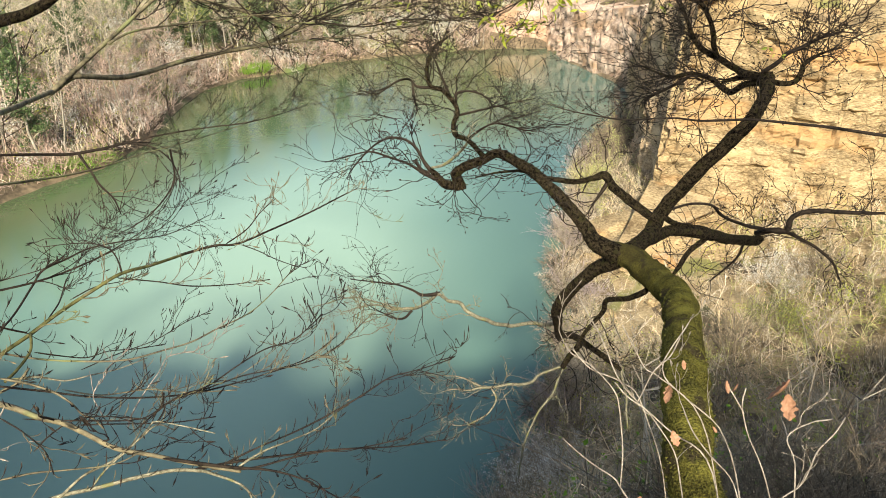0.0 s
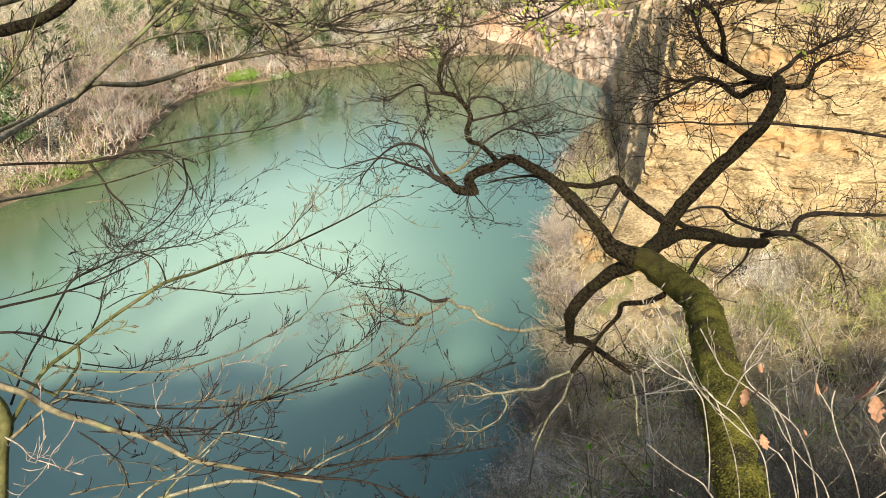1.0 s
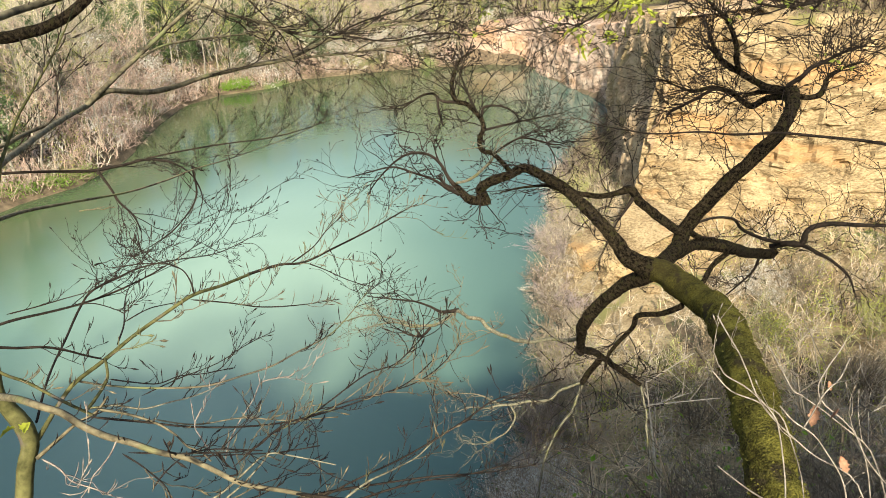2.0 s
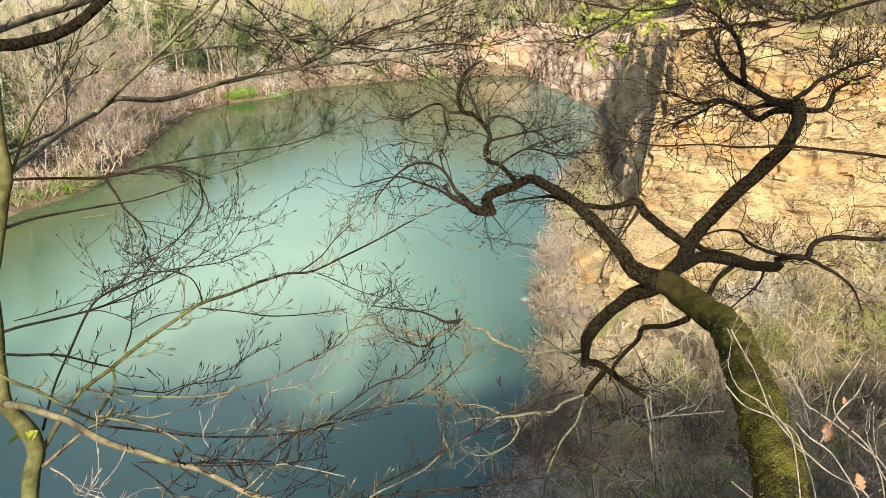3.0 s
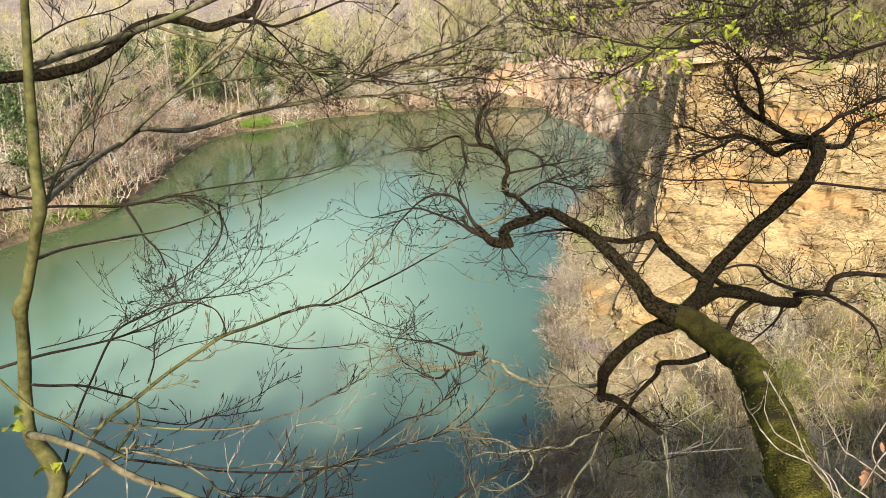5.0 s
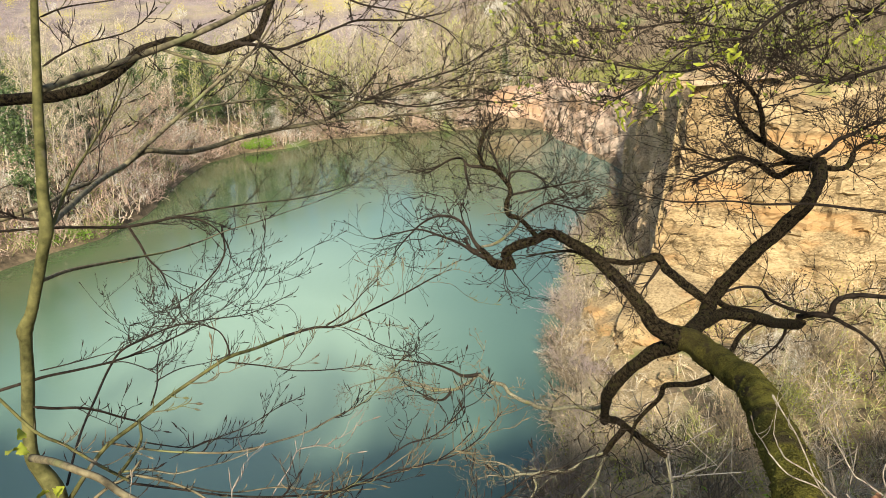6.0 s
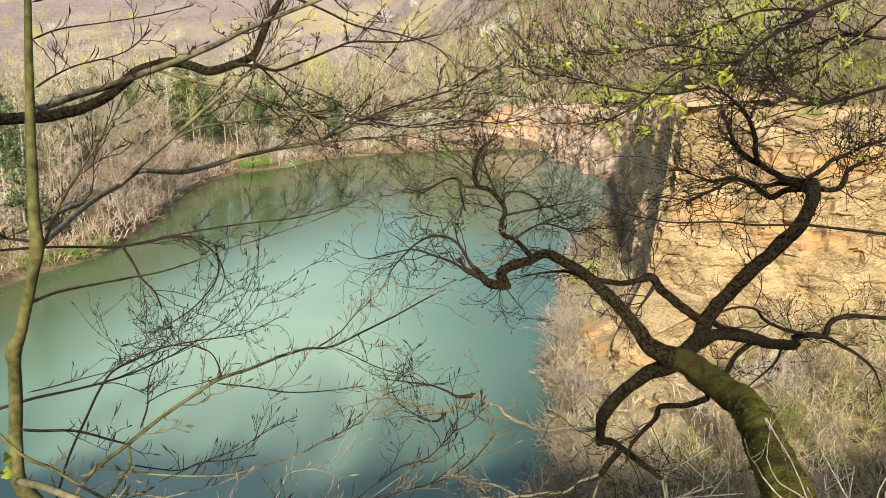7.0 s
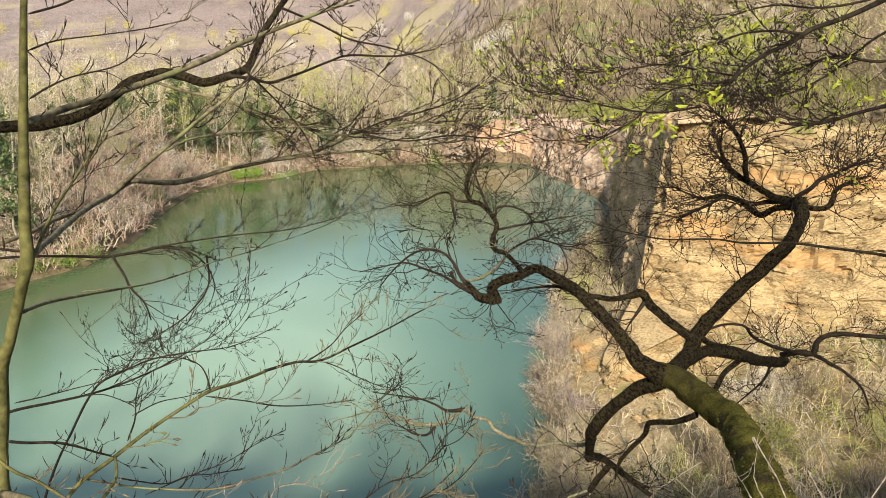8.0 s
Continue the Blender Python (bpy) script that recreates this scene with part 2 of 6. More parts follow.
def water_material():
    m = bpy.data.materials.new("quarry lake water")
    m.use_nodes = True
    n, l = m.node_tree.nodes, m.node_tree.links
    p = n["Principled BSDF"]
    where = n.new("ShaderNodeTexCoord")
    # milky turquoise over the deep middle; green towards shores paints the woods' reflection
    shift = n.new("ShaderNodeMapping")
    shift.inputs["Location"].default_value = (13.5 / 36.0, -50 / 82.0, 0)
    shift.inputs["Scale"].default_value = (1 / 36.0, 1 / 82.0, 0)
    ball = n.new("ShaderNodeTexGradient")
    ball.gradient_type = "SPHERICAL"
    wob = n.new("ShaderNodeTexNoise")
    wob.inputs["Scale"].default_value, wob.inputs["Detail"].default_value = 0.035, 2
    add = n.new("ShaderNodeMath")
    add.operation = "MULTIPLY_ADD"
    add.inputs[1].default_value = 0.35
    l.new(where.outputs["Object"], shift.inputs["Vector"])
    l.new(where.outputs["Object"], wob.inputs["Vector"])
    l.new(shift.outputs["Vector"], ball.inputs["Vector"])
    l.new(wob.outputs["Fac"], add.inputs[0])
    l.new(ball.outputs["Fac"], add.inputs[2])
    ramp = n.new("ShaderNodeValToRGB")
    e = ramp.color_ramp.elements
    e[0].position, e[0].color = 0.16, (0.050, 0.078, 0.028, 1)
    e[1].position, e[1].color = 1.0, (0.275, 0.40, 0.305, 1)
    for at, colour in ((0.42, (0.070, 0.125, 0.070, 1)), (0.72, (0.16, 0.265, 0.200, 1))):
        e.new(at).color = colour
    # teal towards the cliff shore: its dark reflection, mixed into the colour
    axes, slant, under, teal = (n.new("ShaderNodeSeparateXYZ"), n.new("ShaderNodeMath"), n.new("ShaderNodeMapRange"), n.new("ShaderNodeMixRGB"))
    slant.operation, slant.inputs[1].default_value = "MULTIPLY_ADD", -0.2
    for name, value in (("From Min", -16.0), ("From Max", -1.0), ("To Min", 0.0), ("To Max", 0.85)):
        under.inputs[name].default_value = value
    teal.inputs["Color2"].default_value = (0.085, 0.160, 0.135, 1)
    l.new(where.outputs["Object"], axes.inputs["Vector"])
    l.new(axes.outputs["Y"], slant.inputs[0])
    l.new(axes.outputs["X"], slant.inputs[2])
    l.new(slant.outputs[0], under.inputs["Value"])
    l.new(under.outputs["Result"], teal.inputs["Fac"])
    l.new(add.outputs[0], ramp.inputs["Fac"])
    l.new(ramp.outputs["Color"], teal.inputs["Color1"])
    # more green along the left and far banks: their reflection, put into the colour
    bank, bank_reflection = n.new("ShaderNodeMapRange"), n.new("ShaderNodeMixRGB")
    away = n.new("ShaderNodeMath")
    away.operation, away.inputs[1].default_value = "MULTIPLY_ADD", -0.6
    l.new(axes.outputs["Y"], away.inputs[0])
    l.new(axes.outputs["X"], away.inputs[2])
    for name, value in (("From Min", -59.0), ("From Max", -78.0), ("To Min", 0.0), ("To Max", 0.75)):
        bank.inputs[name].default_value = value
    bank_reflection.inputs["Color2"].default_value = (0.068, 0.098, 0.040, 1)
    l.new(away.outputs[0], bank.inputs["Value"])
    l.new(bank.outputs["Result"], bank_reflection.inputs["Fac"])
    l.new(teal.outputs["Color"], bank_reflection.inputs["Color1"])
    l.new(bank_reflection.outputs["Color"], p.inputs["Base Color"])
    p.inputs["Roughness"].default_value, p.inputs["IOR"].default_value = 0.06, 1.333
    rip, rip2, b = n.new("ShaderNodeTexNoise"), n.new("ShaderNodeTexNoise"), n.new("ShaderNodeBump")
    rip.inputs["Scale"].default_value, rip.inputs["Detail"].default_value = 1.6, 4
    rip2.inputs["Scale"].default_value, rip2.inputs["Detail"].default_value = 0.15, 2
    mul = n.new("ShaderNodeMath")
    mul.operation = "MULTIPLY"
    l.new(where.outputs["Object"], rip.inputs["Vector"])
    l.new(where.outputs["Object"], rip2.inputs["Vector"])
    l.new(rip.outputs["Fac"], mul.inputs[0])
    l.new(rip2.outputs["Fac"], mul.inputs[1])
    b.inputs["Strength"].default_value, b.inputs["Distance"].default_value = 0.6, 0.04
    l.new(mul.outputs[0], b.inputs["Height"])
    l.new(b.outputs["Normal"], p.inputs["Normal"])
    return m


WATER = water_material()


# ---- mesh helpers ----
class Tubes:
    """Collects tapering tubes and small leaves in plain lists, and makes one mesh of them."""

    def __init__(self):
        self.v, self.f = [], []

    def tube(self, points, radii, sides=5, rough=0.0, rng=random, bark=0.0):
        pts = [Vector(p) for p in points]
        start, up, travelled = len(self.v), None, 0.0
        for i, p in enumerate(pts):
            travelled += (p - pts[i - 1]).length if i else 0.0
            way = (pts[min(i + 1, len(pts) - 1)] - pts[max(i - 1, 0)])
            way = way.normalized() if way.length > 1e-9 else Vector((0, 0, 1))
            up = (Vector((0.3, 0.2, 0.93)) if abs(way.z) < 0.9 else Vector((1, 0, 0))) if up is None else up
            side = way.cross(up)
            side = side.normalized() if side.length > 1e-6 else Vector((1, 0, 0))
            up = side.cross(way).normalized()
            for k in range(sides):
                a = math.tau * k / sides
                r = radii[i] * (1 + rough * (rng.random() - 0.5))
                spoke = side * math.cos(a) + up * math.sin(a)
                if bark:
                    q = p + spoke * radii[i]
                    q = q - pts[0]
                    ridge = Vector((math.cos(a) * 3.6, math.sin(a) * 3.6, travelled * 3.5 + pts[0].x))
                    r *= 1 + bark * (0.6 * noise.noise(ridge) - 0.5 * abs(noise.noise(ridge * 0.6 + Vector((9, 1, 4)))) + 0.6 * noise.noise(q * 34))
                self.v.append(p + spoke * r)
        for i in range(len(pts) - 1):
            for k in range(sides):
                a, b = start + i * sides + k, start + i * sides + (k + 1) % sides
                self.f.append((a, b, b + sides, a + sides))
        if sides < 4:
            return
        self.f.append(tuple(range(start + sides - 1, start - 1, -1)))
        last = start + (len(pts) - 1) * sides
        self.f.append(tuple(range(last, last + sides)))

    def leaf(self, at, way, size, rng=random, width=0.6):
        way = Vector(way).normalized()
        side = way.cross(Vector((rng.uniform(-1, 1), rng.uniform(-1, 1), rng.uniform(-1, 1))))
        side = side.normalized() * size * width * 0.5 if side.length > 1e-6 else Vector((size * width * 0.5, 0, 0))
        s, at = len(self.v), Vector(at)
        lift = side.cross(way) * 0.35
        self.v += [at, at + way * size * 0.5 + side + lift, at + way * size, at + way * size * 0.5 - side + lift]
        self.f += [(s, s + 1, s + 2), (s, s + 2, s + 3)]

    def mesh(self, name, mat, smooth=True):
        me = bpy.data.meshes.new(name)
        me.from_pydata([tuple(v) for v in self.v], [], self.f)
        me.materials.append(mat)
        me.polygons.foreach_set("use_smooth", [smooth] * len(me.polygons))
        return me


def part(name, tubes, mat, parent, label="", smooth=True):
    ob = new(name, tubes.mesh(name, mat, smooth) if isinstance(tubes, Tubes) else tubes)
    ob.parent = parent
    if parent.get("habit"):
        ob.location = -parent.location
    return tagged(ob, label)


def thing(name, x, y, z, label, category, group="", turn=0.0, size=1.0, kind=""):
    ob = new(name)
    ob.empty_display_size = 0.2
    ob.matrix_world = pose(x, y, z, 0, 0, turn) @ Matrix.Scale(size, 4)
    return tagged(ob, label, category, group, kind)


def surface(name, verts, faces, mat, label, category, kind="structure", smooth=True):
    me = bpy.data.meshes.new(name)
    me.from_pydata(verts, [], faces)
    me.materials.append(mat)
    me.polygons.foreach_set("use_smooth", [smooth] * len(me.polygons))
    return tagged(new(name, me), label, category, "", kind)


# ---- the land ----
SHORE = [(-20, 8), (-38, 14), (-52, 36), (-47, 60), (-42.5, 73), (-38, 80), (-36.5, 90), (-38.5, 110), (-38.5, 121), (-34, 131), (-27, 135), (-21, 144),
         (-5, 151), (8, 154), (16, 155), (24, 152.5), (25, 140), (29, 122), (31, 106), (28, 98), (20, 88), (15, 74), (12, 60), (10.0, 56.5), (11.2, 53), (9.0, 50), (8.4, 46.5), (9.6, 43.5), (7.0, 40), (7.8, 36.5), (5.2, 33), (5.6, 30), (3.4, 27.5), (-2, 17), (-8, 10)]
shore_a = np.array(SHORE, float)


def signed(a, x, y):
    """Metres from a closed line of plan points: below zero inside."""
    b = np.roll(a, -1, axis=0)
    p = np.stack([np.asarray(x, float), np.asarray(y, float)], -1)[..., None, :]
    d = b - a
    t = np.clip(((p - a) * d).sum(-1) / (d * d).sum(-1), 0, 1)
    near = np.sqrt((((p - a) - t[..., None] * d) ** 2).sum(-1)).min(-1)
    crosses = (a[:, 1] > p[..., 1]) != (b[:, 1] > p[..., 1])
    with np.errstate(divide="ignore", invalid="ignore"):
        at = a[:, 0] + (p[..., 1] - a[:, 1]) * d[:, 0] / d[:, 1]
    inside = (crosses & (p[..., 0] < at)).sum(-1) % 2 == 1
    return np.where(inside, -near, near)


def from_shore(x, y):
    """Metres from the waterline: below zero inside the lake."""
    return signed(shore_a, x, y)


def waves(x, y):
    return (np.sin(x * 0.21 + 1.3) * np.cos(y * 0.17 - 0.4) + 0.6 * np.sin(x * 0.43 + y * 0.31) + 0.35 * np.sin(x * 0.9 - y * 0.77 + 2))


def step_up(v, a, b):
    t = np.clip((v - a) / (b - a), 0, 1)
    return t * t * (3 - 2 * t)


CLIFF = [(23.5, 158), (24.5, 152), (25.5, 140), (29.5, 122), (31.5, 105), (18.2, 54), (27, 48.5), (40, 43), (58, 32)]


cliff_a = np.array(CLIFF + [(90, 5), (400, 5), (400, 158)], float)


def right_of_cliff(x, y):
    """Metres behind the line of the rock walls."""
    return -signed(cliff_a, x, y)


def height(x, y):
    x, y = np.asarray(x, float), np.asarray(y, float)
    d = from_shore(x, y)
    out = np.maximum(d, 0)
    # wooded banks
    bank = 0.3 + 7.0 * (1 - np.exp(-out / 14.0)) + 0.05 * out
    left = step_up(-x, 20, 45)
    bank = bank + left * 4 * (1 - np.exp(-out / 30.0))
    # hillside behind the far shore, rising to the right, and a valley with a far ridge
    right = step_up(x + 0.08 * (y - 160), -30, 70)
    bank = bank + right * 0.20 * np.clip(y - 165, 0, 400)
    bank = bank + step_up(y, 330, 1100) * (95 + 25 * np.sin(x * 0.004 + 1.0)) - step_up(y, 170, 300) * (1 - right) * 27
    # plateau above the rock walls
    back = right_of_cliff(x, y)
    top = np.where(y > 100, 9 + 5 * step_up(-y, -150, -104), 18.6)
    bank = np.where((back > 4.0) & (y > 20) & (y < 165) & (x > 15), np.maximum(bank, top + 0.18 * np.clip(back, 0, 80)), bank)
    # scree in front of the yellow wall
    scree = np.where(y > 58, np.minimum(0.3 * out, 2.2), np.minimum(0.3 * out, 2.6)) + 0.22 * np.clip(x - 22, 0, 60)
    front = (back <= 4.0) & (x > -2) & (y < 105) & (y > 4)
    bank = np.where(front, 0.2 + scree, bank)
    # the edge on which the camera stands, with its steep drop
    edge = 1.3 + 0.5 * np.sin(x * 0.7) + 0.25 * np.clip(np.abs(x) - 4, 0, 60) * (x < 0) * 0.3
    # unseen swells left of the camera, added to break up the edge's shadow
    shadow_swell = step_up(-x, 4, 10) * (1.0 * np.sin(x * 0.31 + 0.8) + 0.6 * np.sin(x * 0.77) + 0.4 * np.sin(x * 1.9))
    drop = 23.25 + shadow_swell + 0.12 * np.clip(-y, 0, 60) - np.where(x > 2, 1.08, 1.5) * np.clip(y - edge, 0, 60)
    bank = np.where(y < 45, np.maximum(bank, drop), bank)
    bank = bank + 0.35 * waves(x, y) * np.clip(out / 6, 0, 1) * np.where((np.abs(x) < 4) & (y < 4), 0.1, 1.0)
    inside = np.minimum(-0.15 + 0.9 * d, -0.15)
    return np.where(d < 0, np.maximum(inside, -5), bank)


def ground():
    def steps(parts):
        return np.concatenate([np.arange(a, b, s) for a, b, s in parts] + [[parts[-1][1]]])
    xs = steps([(-1500, -200, 60), (-200, -70, 6), (-70, 80, 1.5), (80, 220, 6), (220, 1500, 60)])
    ys = steps([(-400, -20, 25), (-20, 60, 1.2), (60, 180, 2.0), (180, 420, 8), (420, 2400, 60)])
    gx, gy = np.meshgrid(xs, ys)
    gz = height(gx, gy)
    verts = np.stack([gx, gy, gz], -1).reshape(-1, 3).tolist()
    w = len(xs)
    faces = [(j * w + i, j * w + i + 1, (j + 1) * w + i + 1, (j + 1) * w + i) for j in range(len(ys) - 1) for i in range(w - 1)]
    ob = surface("ground", verts, faces, LITTER, "leaf-littered earth slopes around a flooded quarry", "ground")
    ob.data.materials.append(SCREE)
    mid = np.stack([gx, gy], -1)
    cx, cy = mid[:-1, :-1, 0].ravel(), mid[:-1, :-1, 1].ravel()
    dry = (cx > 1) & (cx < 60) & (cy > 5) & (cy < 59) & (right_of_cliff(cx, cy) < 6) & (waves(cx * 3, cy * 3) > -0.9)
    ob.data.materials.append(HAZED_FLOOR)
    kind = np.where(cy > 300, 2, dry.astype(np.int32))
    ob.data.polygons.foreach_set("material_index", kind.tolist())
    return ob


def lake():
    verts = [(-70, -5, 0), (45, -5, 0), (45, 165, 0), (-70, 165, 0)]
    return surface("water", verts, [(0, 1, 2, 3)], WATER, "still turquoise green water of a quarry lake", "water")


def rock_wall(name, line, low, high, mat, label, rough, seed, cell=0.7, lean=0.06, rise=0.12, hollow=None, foot=0.0, skew=0.0):
    """A rock face along a line of plan points: ledges, buttresses and cracks pushed in and out of a fine grid."""
    pts = [Vector((x, y, 0)) for x, y in line]
    lengths = [(b - a).length for a, b in zip(pts[:-1], pts[1:])]
    total = sum(lengths)
    nu, nv = int(total / cell) + 1, int((max(high) - min(low)) / (cell * 0.8)) + 1
    verts, faces = [], []
    for i in range(nu + 1):
        s = total * i / nu
        at, k = s, 0
        while k < len(lengths) - 1 and at > lengths[k]:
            at -= lengths[k]
            k += 1
        f = at / lengths[k]
        p = pts[k].lerp(pts[k + 1], f)
        w = (pts[k + 1] - pts[k]).normalized()
        out = Vector((w.y, -w.x, 0))
        lo, hi = low[k] + (low[k + 1] - low[k]) * f, high[k] + (high[k + 1] - high[k]) * f
        hi += 1.2 * noise.noise((s * 0.15, seed, 0)) + 0.5 * noise.noise((s * 0.6, seed, 3))
        for j in range(nv + 1):
            v = j / nv
            z = lo + (hi - lo) * v
            q = Vector((s, seed * 7.1, z))
            big = noise.noise(q * 0.11) * 1.6 + noise.noise(Vector((s * 0.5, seed, z * 0.08))) * 0.8
            ledge = (math.floor(z * 0.55 + 0.8 * noise.noise(q * 0.1)) * 0.731 % 1.0 - 0.5) * 0.35
            cell_q = Vector((math.floor(s * 0.7 + 0.5 * noise.noise(q * 0.5)), seed, math.floor(z * 0.9 + 0.4 * noise.noise(q * 0.4))))
            block = noise.cell(cell_q * 1.37 + Vector((0.3, 0.3, 0.3))) * 0.45
            fine = noise.fractal(q * 0.9, 0.6, 2.1, 6) * 0.32
            beds = noise.noise(Vector((s * 0.12, seed, z * 2.3 + 0.5 * noise.noise(q * 0.3)))) * 0.06
            push = rough * (big + ledge * 0.7 + block * 0.8 + fine + beds) - lean * (z - lo) + foot * (1 - v)
            if hollow:
                near = math.hypot((s - hollow[0]) / hollow[2], (z - hollow[1]) / hollow[3])
                push -= hollow[4] * max(0.0, 1 - near ** 3)
            verts.append(p + out * push - w * skew * (1 - v) * max(0.0, 1 - s / 6) + Vector((0, 0, z)))
        for back in (1.5, 4.0, 7.0):
            verts.append(p + out * (push - back) + Vector((0, 0, hi + rise * back + 0.4 * noise.noise((s * 0.5, back, seed)))))
    nv += 3
    h = nv + 1
    for i in range(nu):
        for j in range(nv):
            a = i * h + j
            faces.append((a, a + h, a + h + 1, a + 1))
    return surface(name, [tuple(v) for v in verts], faces, mat, label, "cliff", smooth=False)


ground()
lake()
rock_wall("cliff_yellow", [(18.2, 54), (27, 48.5), (40, 43), (58, 32), (75, 15)], [-1, -1, 2, 4, 6], [19.5, 18.4, 18.2, 18.6, 20], ROCK_YELLOW,
          "sunlit yellow sandstone quarry face with cracks and ledges", 0.6, 1.0, 0.26, skew=1.3)
rock_wall("cliff_shaded", [(31.5, 106), (26.5, 93), (20.6, 66), (18.0, 54)], [-1, -1, -1, -1], [14, 15.5, 18.5, 19.5], ROCK_BROWN,
          "shaded brown flank of the quarry face", 0.66, 2.0, 0.3, 0.04, foot=1.2)
rock_wall("cliff_far", [(12, 161), (24, 155), (25, 140), (29.5, 122), (31.5, 104)], [-1, -1, -1, -1, -1], [6, 9, 9.5, 11, 13.5], ROCK_PINK,
          "pale pinkish rock face with a dark hollow above the lake", 0.6, 3.0, 0.6, hollow=(25, 2.6, 2.6, 2.0, 3.0))
rock_wall("cliff_foot", [(13, 60), (10.8, 52), (12, 46), (16, 43.5), (24, 43)], [-1, -1, -1, -1, -1], [0.8, 2.6, 3.2, 2.4, 1.6], ROCK_YELLOW,
          "pale rock foot of the quarry face above the water", 0.8, 4.0, 0.3, 0.6, 0.35)


# ---- woods ----
def grow(rng, tall, spread, limbs, twigs, trunk_r, low=0.35, lean=0.05, twig_w=0.022, up=0.7, twig_len=0.16):
    """A bare tree of that height: the trunk's tubes and the crown's limbs and twigs."""
    trunk, crown, tips = Tubes(), Tubes(), []
    pts, p = [], Vector((0, 0, -0.4))
    n = 7
    drift = Vector((rng.uniform(-lean, lean), rng.uniform(-lean, lean), 0)) * tall / n
    for i in range(n + 1):
        pts.append(p.copy())
        p = p + Vector((rng.uniform(-1, 1) * 0.02 * tall, rng.uniform(-1, 1) * 0.02 * tall, tall / n * 0.93)) + drift
    trunk.tube(pts, [trunk_r * (1 - 0.88 * i / n) * (1.35 if i == 0 else 1) for i in range(n + 1)], 6)
    for k in range(limbs):
        f = low + (0.97 - low) * (k + rng.random()) / limbs
        i = min(int(f * n), n - 1)
        at = pts[i].lerp(pts[i + 1], f * n - i)
        a = rng.uniform(0, math.tau)
        reach = spread * (1.15 - 0.75 * (f - low) / (1 - low)) * rng.uniform(0.6, 1.1)
        way = Vector((math.cos(a), math.sin(a), up * rng.uniform(0.5, 1.5)))
        q, line = at, [at]
        for s in range(4):
            q = q + way * reach / 4 + Vector((rng.uniform(-1, 1), rng.uniform(-1, 1), rng.uniform(-0.3, 1))) * reach * 0.07
            line.append(q)
        r = trunk_r * 0.42 * (1.1 - f)
        crown.tube(line, [r, r * 0.8, r * 0.6, r * 0.42, twig_w * 0.6], 3)
        for _ in range(twigs):
            g = rng.uniform(0.25, 1.0) * 3.99
            j = int(g)
            s = line[j].lerp(line[j + 1], g - j)
            b = (way.normalized() + Vector((rng.uniform(-1, 1), rng.uniform(-1, 1), rng.uniform(-0.5, 1)))).normalized()
            ln = twig_len * spread * rng.uniform(0.6, 1.7)
            e = s + b * ln
            crown.tube([s, e], [twig_w, twig_w * 0.5], 3)
            tips.append((e, b))
            for _ in range(3):
                c = (b + Vector((rng.uniform(-1, 1), rng.uniform(-1, 1), rng.uniform(-0.6, 1)))).normalized()
                m = s.lerp(e, rng.uniform(0.3, 1))
                crown.tube([m, m + c * ln * rng.uniform(0.4, 0.8)], [twig_w * 0.7, twig_w * 0.35], 3)
                tips.append((m + c * ln * 0.6, c))
    return trunk, crown, tips


def tree_kind(seed, name, label, category, twig_mat, leaf_mat=None, leaf_n=0, leaf_size=0.25, **shape):
    """One tree as a thing with its parts, far below the ground plan; it is copied to its places."""
    rng = random.Random(seed)
    trunk, crown, tips = grow(rng, **shape)
    ob = thing(name, 0, 0, -400, label, category, "trees of the wood")
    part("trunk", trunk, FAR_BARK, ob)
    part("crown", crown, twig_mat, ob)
    if leaf_n:
        leaves = Tubes()
        for _ in range(leaf_n):
            at, way = rng.choice(tips)
            leaves.leaf(at + Vector((rng.gauss(0, 0.3), rng.gauss(0, 0.3), rng.gauss(0, 0.3))), (rng.uniform(-1, 1), rng.uniform(-1, 1), rng.uniform(-0.6, 0.8)),
                        leaf_size * rng.uniform(0.6, 1.4), rng)
        part("leaves", leaves, leaf_mat, ob)
    return ob


def plant(kind, places, rng, low=0.75, high=1.25, sink=0.1):
    """Copies a thing to the places given; the first place takes the thing itself."""
    for k, (x, y) in enumerate(places):
        z = float(height(x, y)) - sink
        m = pose(x, y, z, rng.uniform(-4, 4), rng.uniform(-4, 4), rng.uniform(0, 360))
        size = rng.uniform(low, high)
        if k == 0:
            kind.matrix_world = m @ Matrix.Scale(size, 4)
        else:
            ob = copy_thing(kind, m)
            ob.scale = (size, size, size * rng.uniform(0.9, 1.15))


def stick_mesh(name, starts, ends, r0, r1, mat):
    """Many thin three-sided sticks as one mesh."""
    a, b = np.asarray(starts, float), np.asarray(ends, float)
    w = b - a
    w /= np.linalg.norm(w, axis=1, keepdims=True) + 1e-9
    helper = np.where(np.abs(w[:, 2:3]) < 0.9, [[0.0, 0.0, 1.0]], [[1.0, 0.0, 0.0]])
    u = np.cross(w, helper)
    u /= np.linalg.norm(u, axis=1, keepdims=True) + 1e-9
    v = np.cross(w, u)
    r0, r1 = np.broadcast_to(r0, len(a))[:, None], np.broadcast_to(r1, len(a))[:, None]
    rings = []
    for base, r in ((a, r0), (b, r1)):
        for k in range(3):
            t = math.tau * k / 3
            rings.append(base + (u * math.cos(t) + v * math.sin(t)) * r)
    verts = np.stack(rings, 1).reshape(-1, 3)
    first = (np.arange(len(a)) * 6)[:, None]
    quads = np.concatenate([first + np.array([[k, (k + 1) % 3, 3 + (k + 1) % 3, 3 + k]]) for k in range(3)], 1).reshape(-1, 4)
    me = bpy.data.meshes.new(name)
    me.from_pydata(verts.tolist(), [], quads.tolist())
    me.materials.append(mat)
    return me


